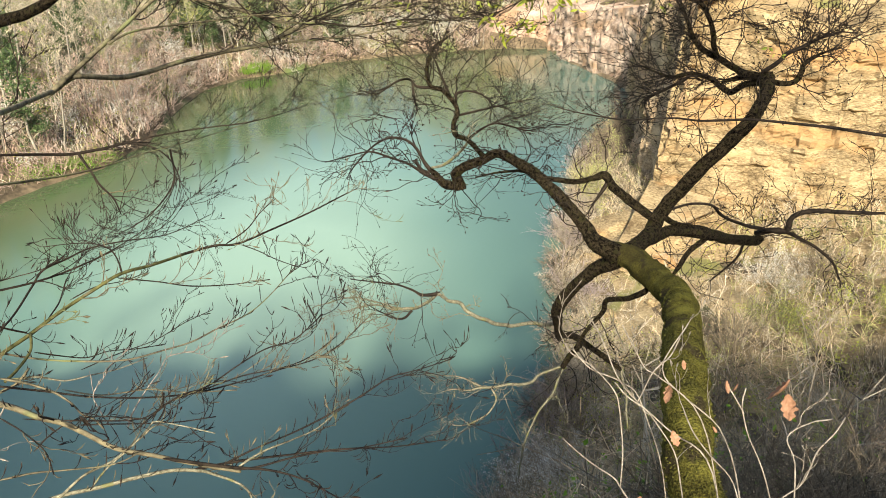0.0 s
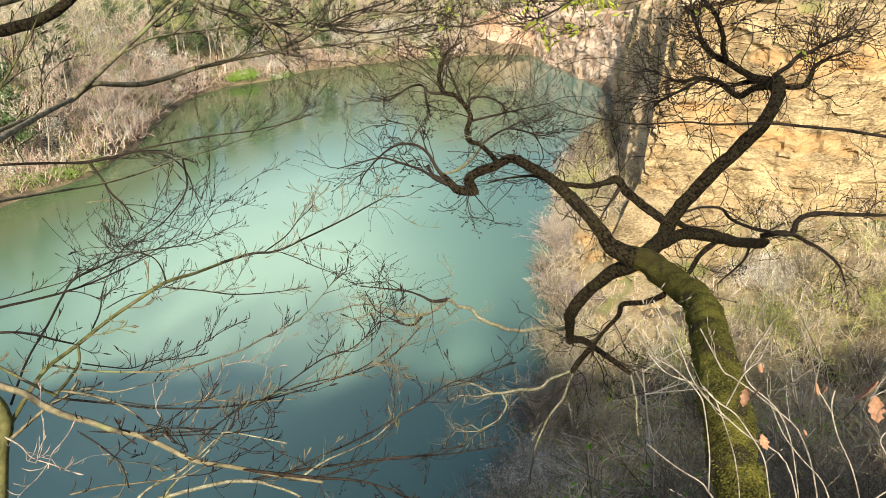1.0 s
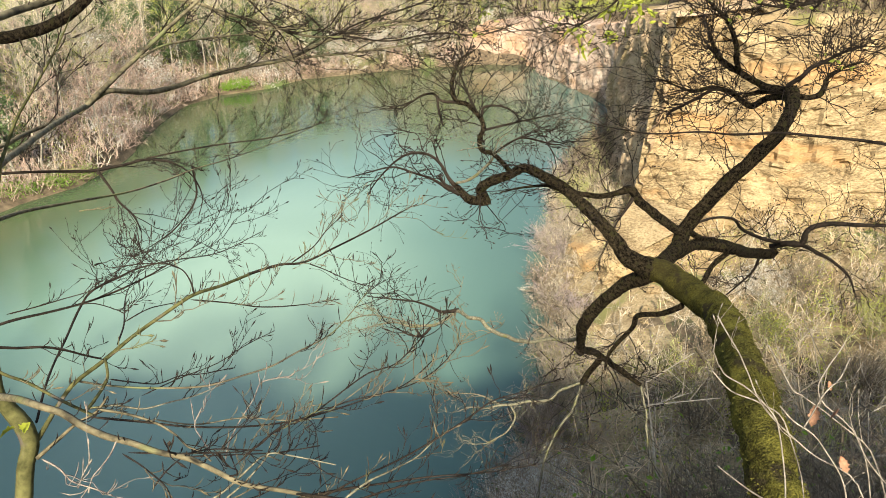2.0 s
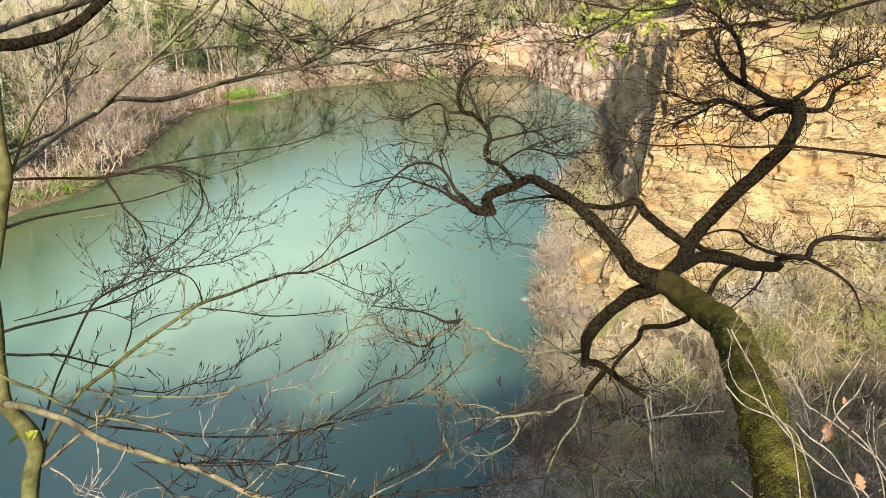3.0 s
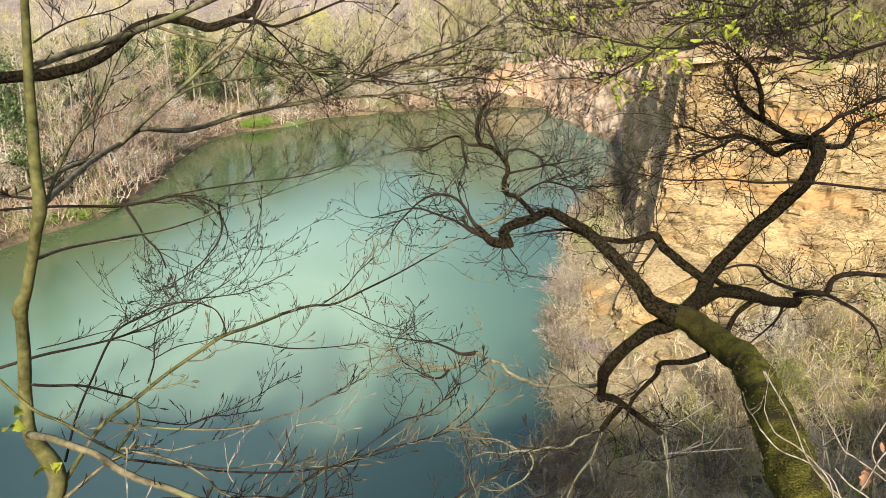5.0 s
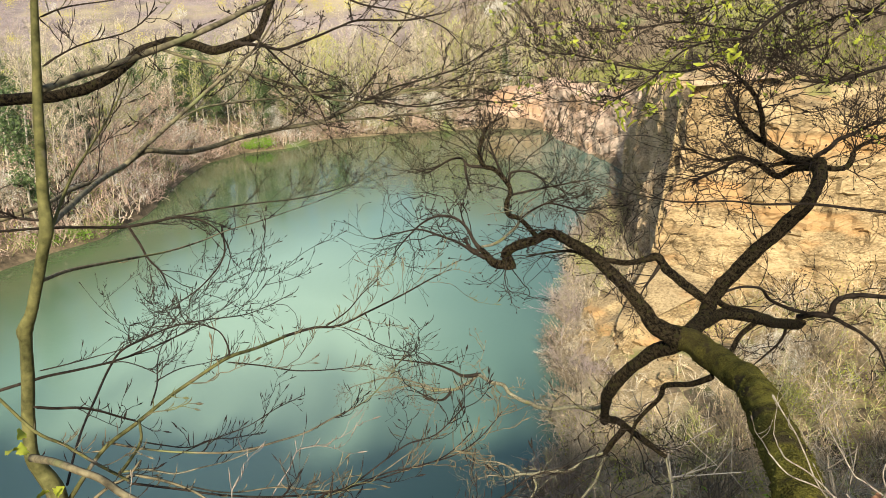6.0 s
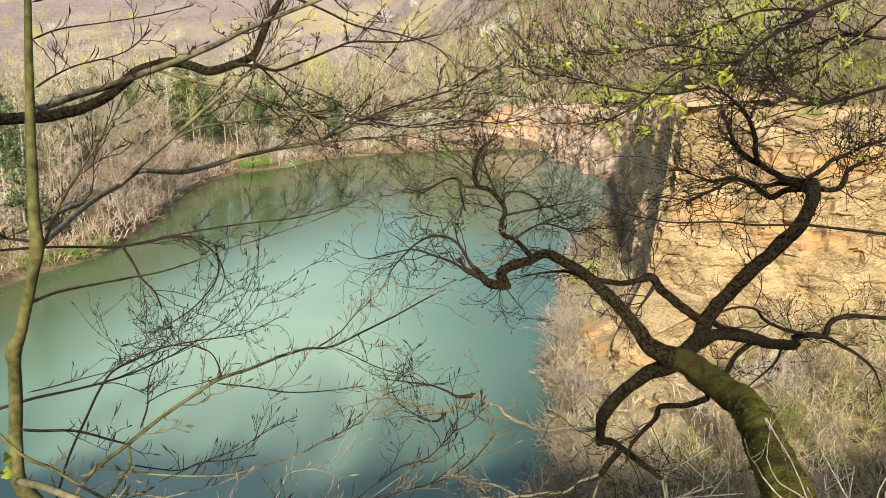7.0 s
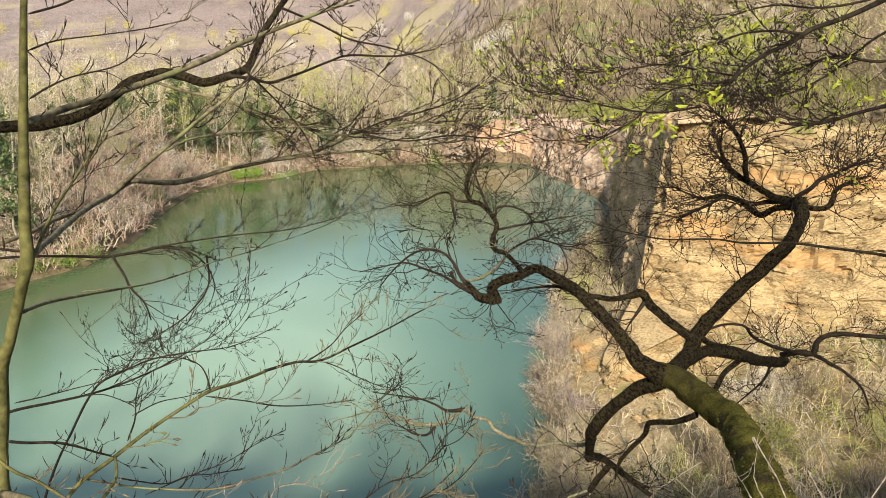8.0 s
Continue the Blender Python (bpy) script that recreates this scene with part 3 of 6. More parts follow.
def sprout(rg, count, at, tall, lean, r, forks=3, bend=0.5):
    """Stems that fork twice, as sticks: starts, ends and both radii."""
    def turned(w, amount):
        w = w + rg.normal(0, amount, w.shape)
        return w / (np.linalg.norm(w, axis=1, keepdims=True) + 1e-9)
    s = np.asarray(at, float)
    way = turned(np.tile([0.0, 0.0, 1.0], (count, 1)), lean)
    ln = tall * rg.uniform(0.4, 0.7, (count, 1))
    e = s + way * ln
    rr = np.broadcast_to(r, count).astype(float)
    parts = [(s, e, rr, rr * 0.7)]
    for level in range(2):
        s2 = np.repeat(s, forks, 0) + (np.repeat(e, forks, 0) - np.repeat(s, forks, 0)) * rg.uniform(0.35, 1.0, (len(s) * forks, 1))
        way = turned(np.repeat(way, forks, 0), bend)
        ln = np.repeat(ln, forks, 0) * rg.uniform(0.35, 0.8, (len(s2), 1))
        rr = np.repeat(rr, forks) * 0.7
        s, e = s2, s2 + way * ln
        parts.append((s, e, rr, rr * 0.55))
    return tuple(np.concatenate([p[k] for p in parts]) for k in range(4))


def brush(name, label, where, tall, lean, r, mat, seed, forks=3, bend=0.5):
    """Uncountable brushwood over the ground at the places given."""
    rg = np.random.default_rng(seed)
    x, y = np.array(where).T
    at = np.stack([x, y, height(x, y) - 0.05], 1)
    s, e, a, b = sprout(rg, len(at), at, tall * rg.uniform(0.5, 1.3, (len(at), 1)), lean, r, forks, bend)
    ob = new(name, stick_mesh(name, s, e, a, b, mat))
    return tagged(ob, label, "undergrowth", "", "stuff")


def scatter(seed, n, box, keep):
    rg = np.random.default_rng(seed)
    x, y = rg.uniform(box[0], box[1], n), rg.uniform(box[2], box[3], n)
    ok = keep(x, y)
    return np.stack([x[ok], y[ok]], 1)


def wooded(x, y):
    d = from_shore(x, y)
    return (d > 0.3) & (d < 60) & ~((x > 10) & (y < 160)) & ~((x > -25) & (y < 125)) & (y > 50)


def on_scree(x, y):
    d = from_shore(x, y)
    return (d > 0.2) & (x > -2) & (y > 5) & (np.hypot(x, y) > 17) & (y < 104) & (right_of_cliff(x, y) < 0.3) & (x < 60) & ((np.hypot(x - 15, (y - 46) * 0.8) > 7.5) | (np.sin(x * 7.1 + y * 5.3) > 0.85))


BARE = dict(tall=13, spread=3.4, limbs=18, twigs=8, trunk_r=0.15)
kinds = [
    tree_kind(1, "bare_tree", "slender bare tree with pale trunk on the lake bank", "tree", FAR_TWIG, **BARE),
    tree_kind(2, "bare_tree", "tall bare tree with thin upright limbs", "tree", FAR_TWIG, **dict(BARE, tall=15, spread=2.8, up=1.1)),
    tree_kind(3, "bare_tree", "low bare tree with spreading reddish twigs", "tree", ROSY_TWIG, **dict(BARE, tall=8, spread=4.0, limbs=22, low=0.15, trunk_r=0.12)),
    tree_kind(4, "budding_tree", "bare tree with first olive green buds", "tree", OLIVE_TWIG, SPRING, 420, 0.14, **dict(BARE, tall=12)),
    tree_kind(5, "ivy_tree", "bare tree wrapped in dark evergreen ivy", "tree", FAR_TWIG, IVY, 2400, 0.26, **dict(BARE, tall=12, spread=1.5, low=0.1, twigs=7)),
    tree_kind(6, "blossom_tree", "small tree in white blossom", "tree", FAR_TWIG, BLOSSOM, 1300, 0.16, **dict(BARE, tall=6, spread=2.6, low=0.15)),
]
rng = random.Random(11)
spots = {k: [] for k in range(6)}
placed = []
tries = 0
while len(placed) < 250 and tries < 30000:
    tries += 1
    x, y = rng.uniform(-90, 40), rng.uniform(55, 200)
    d = float(from_shore(x, y))
    if d < 1.0 or (x > 12 and y < 162) or d > (26 if x < -8 else 40) or (x > -30 and y < 125):
        continue
    if any((x - a) ** 2 + (y - b) ** 2 < (2.0 + 0.02 * d) ** 2 for a, b in placed):
        continue
    placed.append((x, y))
    low = d < 6
    k = rng.choices(range(6), (2, 2, 7, 2, 0.3, 0.8) if low else (5, 6, 2, 3, 1.4, 0.3))[0]
    spots[k].append((x, y))
spots[5] += [(-7.5, 152.5), (-6.5, 153.5), (-30, 137), (-52, 80)]
spots[4] += [(-37, 139), (-34, 141), (-31, 139.5), (-29, 143), (-40, 136), (-26, 146), (-33, 145), (-44, 131), (-20, 150), (-46, 127)]
for k, kind in enumerate(kinds):
    plant(kind, spots[k], rng)

# trees on top of the quarry face
tops = scatter(5, 2500, (18, 62, 40, 120), lambda x, y: (right_of_cliff(x, y) > 3.0) & (right_of_cliff(x, y) < 22))[:60]
for k, kind in ((0, kinds[0]), (1, kinds[1]), (3, kinds[3])):
    for x, y in (tops[k::4] if k < 3 else np.concatenate([tops[2::4], tops[3::4]])):
        ob = copy_thing(kind, pose(x, y, float(height(x, y)) - 0.1, 0, 0, rng.uniform(0, 360)))
        ob.scale = (0.75, 0.75, rng.uniform(0.55, 0.8))

brush("undergrowth", "tangled bare brushwood along the lake bank", scatter(21, 6500, (-95, 30, 55, 215), wooded), 3.2, 0.45, 0.042, FAR_TWIG, 31)
brush("undergrowth", "pale pinkish bare bushes on the near bank", scatter(26, 40000, (-62, -30, 55, 125), lambda x, y: wooded(x, y) & (from_shore(x, y) < 14))[:1500], 2.8, 0.6, 0.034, ROSY_TWIG, 36)
brush("cliff_top_brush", "bare and budding brushwood on top of the quarry face", scatter(24, 30000, (14, 70, 35, 110), lambda x, y: (right_of_cliff(x, y) > 4.2) & (right_of_cliff(x, y) < 22))[:3600], 3.0, 0.4, 0.026, BROWN_TWIG, 34, 4)
brush("cliff_top_brush", "olive budding bushes on top of the quarry face", scatter(25, 30000, (14, 70, 35, 160), lambda x, y: (right_of_cliff(x, y) > 4.1) & (right_of_cliff(x, y) < 16))[:1000], 2.6, 0.5, 0.024, OLIVE_TWIG, 35, 4)
brush("undergrowth", "reddish bare bushes overhanging the water", scatter(22, 60000, (-60, 30, 60, 170), lambda x, y: wooded(x, y) & (from_shore(x, y) < 7) & (waves(x * 1.5, y * 1.5) > -0.1))[:3600], 2.4, 0.75, 0.03, ROSY_TWIG, 32)
brush("undergrowth", "silvery grey bare bushes on the lake bank", scatter(27, 60000, (-75, 25, 58, 185), lambda x, y: wooded(x, y) & (from_shore(x, y) < 16) & (waves(x * 1.1 + 3, y * 1.1) > 0.15))[:900], 2.6, 0.6, 0.032, SILVER_TWIG, 37, 4)
brush("undergrowth", "olive budding brushwood along the lake bank", scatter(23, 4200, (-95, 30, 55, 215), wooded), 2.8, 0.4, 0.026, OLIVE_TWIG, 33)


def far_wood(name, label, where, tall, mat, seed, r=0.14, forks=4):
    """A distant bare wood: stems with upright twigs, too many to count."""
    rg = np.random.default_rng(seed)
    x, y = np.array(where).T
    at = np.stack([x, y, height(x, y) - 0.3], 1)
    far = np.clip(y / 200, 0.8, 3.0)
    s, e, a, b = sprout(rg, len(at), at, tall * rg.uniform(0.7, 1.25, (len(at), 1)), 0.16, r * far, forks, 0.5)
    return tagged(new(name, stick_mesh(name, s, e, a, b, mat)), label, "wood", "", "stuff")


def valley(x, y):
    return (y > 165) & (np.abs(x) < 0.75 * y + 30) & (from_shore(x, y) > 25)


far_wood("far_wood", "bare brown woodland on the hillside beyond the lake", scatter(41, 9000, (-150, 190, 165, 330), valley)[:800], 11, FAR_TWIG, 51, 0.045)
far_wood("far_wood", "dull brown bare woodland on the hillside beyond the lake", scatter(45, 12000, (-40, 190, 165, 330), valley)[:2600], 11, BROWN_TWIG, 55, 0.045)
far_wood("plateau_wood", "bare woodland on the plateau above the quarry face", scatter(44, 6000, (25, 170, 30, 170), lambda x, y: right_of_cliff(x, y) > 12)[:2300], 9, BROWN_TWIG, 54, 0.06)
far_wood("far_wood", "greenish budding woodland on the hillside", scatter(42, 5000, (-200, 220, 165, 420), valley)[:1000], 10, OLIVE_TWIG, 52, 0.06)


def leafy(name, label, where, size, per, mat, seed, spread, tall):
    """Foliage of far crowns or herbs: small leaves in uneven clumps."""
    rg = np.random.default_rng(seed)
    x, y = np.array(where).T
    n = len(x)
    base = np.stack([x, y, height(x, y) + tall], 1)
    at = np.repeat(base, per, 0) + rg.normal(0, 1, (n * per, 3)) * np.array(spread) * np.repeat(rg.uniform(0.5, 1.3, (n, 1)), per, 0)
    way = rg.normal(0, 1, (n * per, 3))
    way /= np.linalg.norm(way, axis=1, keepdims=True)
    side = np.cross(way, rg.normal(0, 1, (n * per, 3)))
    side /= np.linalg.norm(side, axis=1, keepdims=True) + 1e-9
    ln = size * rg.uniform(0.6, 1.4, (n * per, 1))
    fold = np.cross(way, side) * ln * 0.15
    verts = np.stack([at, at + way * ln * 0.5 + side * ln * 0.3 + fold, at + way * ln, at + way * ln * 0.5 - side * ln * 0.3 + fold], 1).reshape(-1, 3)
    f = np.arange(n * per)[:, None] * 4
    tris = np.concatenate([f + [[0, 1, 2]], f + [[0, 2, 3]]], 1).reshape(-1, 3)
    me = bpy.data.meshes.new(name)
    me.from_pydata(verts.tolist(), [], tris.tolist())
    me.materials.append(mat)
    return tagged(new(name, me), label, "foliage", "", "stuff")


leafy("far_wood_crowns", "haze-pale mauve brown bare crowns on the distant ridge", scatter(43, 16000, (-480, 480, 360, 1000), lambda x, y: valley(x, y) & (np.abs(x) < 0.62 * y))[:5200], 0.62, 76, HAZED_MAUVE_TWIG, 53, (3.8, 3.8, 3.4), 5)
leafy("yellow_green_crowns", "yellow green catkin crowns in the distant valley", scatter(61, 700, (-320, 60, 330, 560), valley)[:75], 0.6, 330, YELLOW_BUD, 71, (2.8, 2.8, 2.6), 8)
leafy("white_crowns", "white blossoming crowns in the distant valley", scatter(62, 300, (-260, 80, 330, 560), valley)[:20], 0.6, 300, BLOSSOM, 72, (2.3, 2.3, 2.4), 6)
leafy("hillside_blossom", "white blossoming cherry crowns on the hillside", [(20.5, 263), (22.5, 260), (24.8, 257), (26.8, 256), (29, 258), (30.5, 261)], 0.35, 700, BLOSSOM, 78, (1.6, 1.6, 1.5), 6)
leafy("cliff_top_leaves", "olive young leaves of bushes on top of the quarry face", scatter(67, 30000, (10, 70, 35, 165), lambda x, y: (right_of_cliff(x, y) > 2.5) & (right_of_cliff(x, y) < 14))[:420], 0.13, 130, OPENING, 79, (0.9, 0.9, 0.8), 1.6)
leafy("bank_leaves", "first pale green leaves in the brushwood", scatter(63, 1600, (-90, 30, 60, 200), wooded)[:420], 0.16, 50, SPRING, 73, (0.9, 0.9, 0.8), 1.6)
leafy("bank_shrub_leaves", "olive green young leaves of bank shrubs", scatter(68, 1500, (-90, 30, 60, 190), wooded)[:150], 0.2, 130, OPENING, 80, (0.9, 0.9, 1.1), 1.6)
leafy("ivy_cover", "dark ivy and holly in the bank's brushwood", scatter(64, 1200, (-90, 20, 60, 195), wooded)[:300], 0.24, 110, IVY, 74, (0.9, 0.9, 1.1), 1.3)
leafy("bank_blossom", "white blackthorn blossom in the bank's brushwood", scatter(66, 9000, (-62, 10, 58, 165), lambda x, y: wooded(x, y) & (from_shore(x, y) < 12))[:62], 0.14, 190, BLOSSOM, 77, (0.9, 0.9, 0.7), 1.9)
leafy("fresh_herbs", "bright green herbs at the waterline", [(-32.5, 133.0), (-31.6, 133.6), (-33.4, 132.2), (-30.6, 134.1)], 0.22, 900, FRESH, 75, (1.0, 0.8, 0.5), 0.5)
leafy("fresh_herbs", "bright green herbs at the waterline", [(-39.6, 78.6), (-40.6, 78.0), (-42.0, 75.8), (-43.5, 74.4), (-38.5, 81.5)], 0.16, 700, FRESH, 76, (0.9, 0.7, 0.4), 0.4)

# ---- brushwood below the quarry face ----
brush("scree_brush", "dense tangle of bare brown shrubs on the scree", scatter(81, 26000, (-2, 50, 6, 70), on_scree)[:2300], 2.3, 0.5, 0.022, FAR_TWIG, 91, 4, 0.6)
brush("scree_brush", "dull brown bare shrubs on the scree", scatter(90, 26000, (-2, 50, 6, 70), on_scree)[:2300], 2.3, 0.55, 0.02, SLOPE_TWIG, 90, 4, 0.6)
brush("scree_brush", "olive budding shrubs on the scree", scatter(82, 9000, (-2, 50, 10, 70), on_scree)[:900], 2.2, 0.45, 0.016, OLIVE_TWIG, 92, 4, 0.55)
brush("scree_brush", "pale bare shrubs overhanging the water", scatter(83, 60000, (-2, 32, 8, 62), lambda x, y: on_scree(x, y) & (from_shore(x, y) < 3.0))[:1300], 2.0, 0.7, 0.016, FAR_TWIG, 93, 4, 0.6)
def near_slope(x, y):
    return (x > 1.5) & (y > 3.5) & (np.hypot(x, y) > 6) & (np.hypot(x, y) < 25) & (from_shore(x, y) > 0.3)


brush("slope_brush", "thin bare shoots on the steep slope under the edge", scatter(86, 22000, (1, 24, 3, 26), near_slope)[:3000], 1.4, 0.7, 0.012, SLOPE_TWIG, 96, 4, 0.9)
brush("slope_brush", "pale grey tangled shoots on the steep slope", scatter(101, 30000, (1, 24, 2, 26), near_slope)[:1500], 1.7, 0.6, 0.013, FAR_TWIG, 102, 4, 0.9)
brush("slope_brush", "tall pale stems rising from the steep slope", scatter(103, 9000, (2, 24, 5, 30), lambda x, y: near_slope(x, y) & (np.hypot(x, y) > 11))[:420], 3.0, 0.35, 0.008, FAR_TWIG, 104, 4, 0.6)
brush("slope_shoots", "short dry shoots just under the edge", scatter(105, 9000, (0.9, 9, 2.2, 9), lambda x, y: (np.hypot(x, y) > 2.8) & (np.hypot(x, y) < 8))[:3600], 0.45, 0.6, 0.0025, BROWN_TWIG, 106, 4, 0.7)
leafy("slope_ivy", "green ivy among the shoots on the slope", scatter(109, 30000, (2, 24, 4, 26), near_slope)[:200], 0.075, 70, FRESH, 110, (0.4, 0.4, 0.25), 0.4)
leafy("slope_blossom", "white blackthorn blossom scattered over the slope", scatter(128, 30000, (6, 16, 12, 26), near_slope)[:40], 0.035, 70, BLOSSOM, 129, (0.5, 0.5, 0.4), 1.1)
# brushwood out of view, added so the edge's shadow on the water frays
brush("shade_brush", "unseen low brushwood added behind the edge to soften its shadow", scatter(111, 9000, (-45, 25, -6, -2.0), lambda x, y: np.abs(x) < 99)[:350], 1.8, 0.4, 0.012, BROWN_TWIG, 112, 4, 0.6)
brush("shade_brush", "unseen taller brushwood added behind the edge to soften its shadow", scatter(115, 9000, (-45, 25, -6, -2.4), lambda x, y: np.abs(x) < 99)[:300], 4.0, 0.4, 0.012, BROWN_TWIG, 116, 4, 0.6)
brush("shade_brush", "unseen slender trees added behind the edge to soften its shadow", scatter(117, 9000, (-45, 25, -9, -3.5), lambda x, y: np.abs(x) < 99)[:170], 7.0, 0.3, 0.02, BROWN_TWIG, 118, 4, 0.6)
brush("shade_brush", "unseen tall brushwood added to the left to soften the shadow of the edge", scatter(113, 9000, (-48, -6, -6, 0.5), lambda x, y: x < -6)[:200], 5.0, 0.4, 0.018, BROWN_TWIG, 114, 4, 0.6)
leafy("slope_brambles", "dark green brambles on the steep slope", scatter(87, 22000, (1, 24, 3, 26), near_slope)[:420], 0.06, 60, OLIVE_TWIG, 97, (0.45, 0.45, 0.3), 0.35)
brush("bank_brush", "brown brushwood under the shaded flank of the quarry face", scatter(88, 40000, (8, 32, 58, 104), on_scree)[:1100], 1.9, 0.5, 0.02, BROWN_TWIG, 98, 4, 0.6)
brush("bank_brush", "olive budding bushes under the shaded flank", scatter(89, 40000, (8, 32, 58, 104), on_scree)[:110], 2.4, 0.45, 0.02, OLIVE_TWIG, 99, 4, 0.55)
leafy("bramble_leaves", "green bramble leaves under the bare shrubs", scatter(84, 4000, (4, 45, 8, 60), on_scree)[:320], 0.1, 60, IVY, 94, (0.7, 0.7, 0.4), 0.7)
leafy("shrub_leaves", "first pale green shrub leaves on the scree", scatter(85, 4000, (5, 45, 20, 60), on_scree)[:150], 0.1, 60, SPRING, 95, (0.5, 0.5, 0.6), 1.6)

def waterside(x, y):
    d = from_shore(x, y)
    return (d > -0.1) & (d < 1.6) & (x > -1) & (y > 18) & (y < 78)


brush("shore_brush", "grey bare bushes hanging over the waterline", scatter(121, 60000, (-2, 22, 16, 80), waterside)[:900], 1.7, 0.9, 0.017, FAR_TWIG, 122, 4, 0.7)
brush("shore_brush", "brown bare bushes hanging over the waterline", scatter(123, 60000, (-2, 22, 16, 80), lambda x, y: waterside(x, y) & (waves(x * 2, y * 2) > -0.2))[:700], 2.2, 0.9, 0.017, BROWN_TWIG, 124, 4, 0.7)
brush("shore_brush", "mauve bare bushes hanging over the waterline", scatter(125, 60000, (-2, 22, 16, 80), lambda x, y: waterside(x, y) & (waves(x * 2 + 5, y * 2) > 0.2))[:500], 2.4, 0.9, 0.017, HAZED_MAUVE_TWIG, 126, 4, 0.7)


def boulder(x, y, size, seed):
    """A broken sandstone block, rounded by weather."""
    rng = random.Random(seed)
    bm = bmesh.new()
    bmesh.ops.create_icosphere(bm, subdivisions=3, radius=1.0)
    for v in bm.verts:
        q = v.co * 1.3 + Vector((seed * 3.1, 0, 0))
        v.co *= 0.75 + 0.35 * noise.noise(q) + 0.12 * noise.noise(q * 3) + 0.1 * noise.cell(q * 1.7)
        v.co.z = max(v.co.z, -0.5)
    bmesh.ops.scale(bm, vec=(size, size * rng.uniform(0.6, 1.0), size * rng.uniform(0.45, 0.7)), verts=bm.verts)
    me = bpy.data.meshes.new("boulder")
    bm.to_mesh(me)
    bm.free()
    me.materials.append(ROCK_YELLOW)
    ob = new("boulder", me)
    ob.matrix_world = pose(x, y, float(height(x, y)) + size * 0.18, 0, 0, rng.uniform(0, 360))
    return tagged(ob, "weathered yellow sandstone boulder at the foot of the cliff", "boulder", "fallen boulders")


boulder_rng = random.Random(17)
for k, (x, y) in enumerate(scatter(127, 400, (6, 20, 36, 66), lambda x, y: (from_shore(x, y) > 0.1) & (from_shore(x, y) < 6.5) & (right_of_cliff(x, y) < -0.5))[:38]):
    boulder(float(x), float(y), boulder_rng.choice((0.25, 0.35, 0.5, 0.7, 1.0)), k)

shrub_rng = random.Random(8)


def shrub_kind(seed, name, label, twig_mat, leaf_mat, leaf_n, leaf_size, tall, stems):
    """A many-stemmed bush, perhaps in blossom."""
    rg = np.random.default_rng(seed)
    ob = thing(name, 0, 0, -400, label, "shrub", "shrubs below the quarry face")
    at = np.concatenate([rg.normal(0, 0.25, (stems, 2)), np.zeros((stems, 1))], 1)
    s, e, a, b = sprout(rg, stems, at, tall * rg.uniform(0.6, 1.1, (stems, 1)), 0.35, 0.018, 4, 0.5)
    stem = tagged(new("stem_tangle", stick_mesh("stem_tangle", s, e, a, b, twig_mat)), "", "", "", "stuff")
    stem.parent = ob
    if leaf_n:
        t = Tubes()
        r = random.Random(seed)
        for _ in range(leaf_n):
            k = r.randrange(stems * 5, len(e))
            t.leaf(Vector(e[k]) + Vector((r.gauss(0, 0.08), r.gauss(0, 0.08), r.gauss(0, 0.08))), (r.uniform(-1, 1), r.uniform(-1, 1), r.uniform(-1, 1)), leaf_size * r.uniform(0.6, 1.4), r, 0.9)
        part("blossom" if leaf_mat is BLOSSOM else "leaves", t, leaf_mat, ob)
    return ob


shrubs = [
    (shrub_kind(1, "bare_shrub", "bare many-stemmed hazel shrub on the scree", BROWN_TWIG, None, 0, 0, 3.6, 26), [(24, 40), (30, 38), (27, 36), (33, 42), (22, 30), (29, 29), (16, 33), (13, 28), (36, 36), (18, 24), (25, 23), (32, 24)]),
    (shrub_kind(2, "blossom_shrub", "blackthorn shrub in white blossom on the scree", FAR_TWIG, BLOSSOM, 1500, 0.06, 2.6, 18), [(21, 41.5), (23, 42.5), (22.4, 40.2), (4.4, 26), (5.6, 27), (13, 16), (15, 17), (3.9, 25.2), (5.0, 25.4), (4.6, 24.6), (5.8, 24.2)]),
    (shrub_kind(3, "budding_shrub", "shrub with pale green young leaves on the scree", OLIVE_TWIG, SPRING, 500, 0.07, 3.4, 20), [(28, 33), (25.5, 34.5), (14.5, 62), (15.5, 66), (31, 34), (20, 36)]),
]
for kind, places in shrubs:
    plant(kind, places, shrub_rng, 0.8, 1.25)


# ---- unseen trees added behind the edge to shade the oak and the near water ----
behind = [(-16, -7), (-11, -5), (15, -6), (19, -5), (-20, -5), (3, -11), (-24, -2), (-14, -3), (-18, -9), (-27, -6), (-31, -4), (-10.5, -10), (23, -9), (-6.4, -8), (-4.6, -10), (-8, -6.6), (-5.6, -12), (-12.6, -7.5), (-13.4, -10)]
for k, (x, y) in enumerate(behind):
    ob = copy_thing(kinds[k % 2], pose(x, y, float(height(x, y)) - 0.2, 0, 0, 40 * k))
    ob.scale = (1.2, 1.2, 0.8)
# narrow trees, also out of view, added to dapple the oak's limbs with shade
for k, (x, y) in enumerate(((1.2, -5.5), (1.8, -7.5), (2.6, -6.0), (1.2, -9.5), (3.4, -8.0))):
    ob = copy_thing(kinds[k % 2], pose(x, y, float(height(x, y)) - 0.2, 0, 0, 65 * k))
    ob.scale = (0.42, 0.42, 0.85)


for k, (x, y) in enumerate(((11.5, 18), (13.2, 19.5), (12.6, 16.4), (14.5, 21))):
    ob = copy_thing(kinds[(0, 3, 2, 0)[k]], pose(x, y, float(height(x, y)) - 0.2, 0, 0, 70 * k))
    ob.scale = (0.6, 0.6, 0.55)


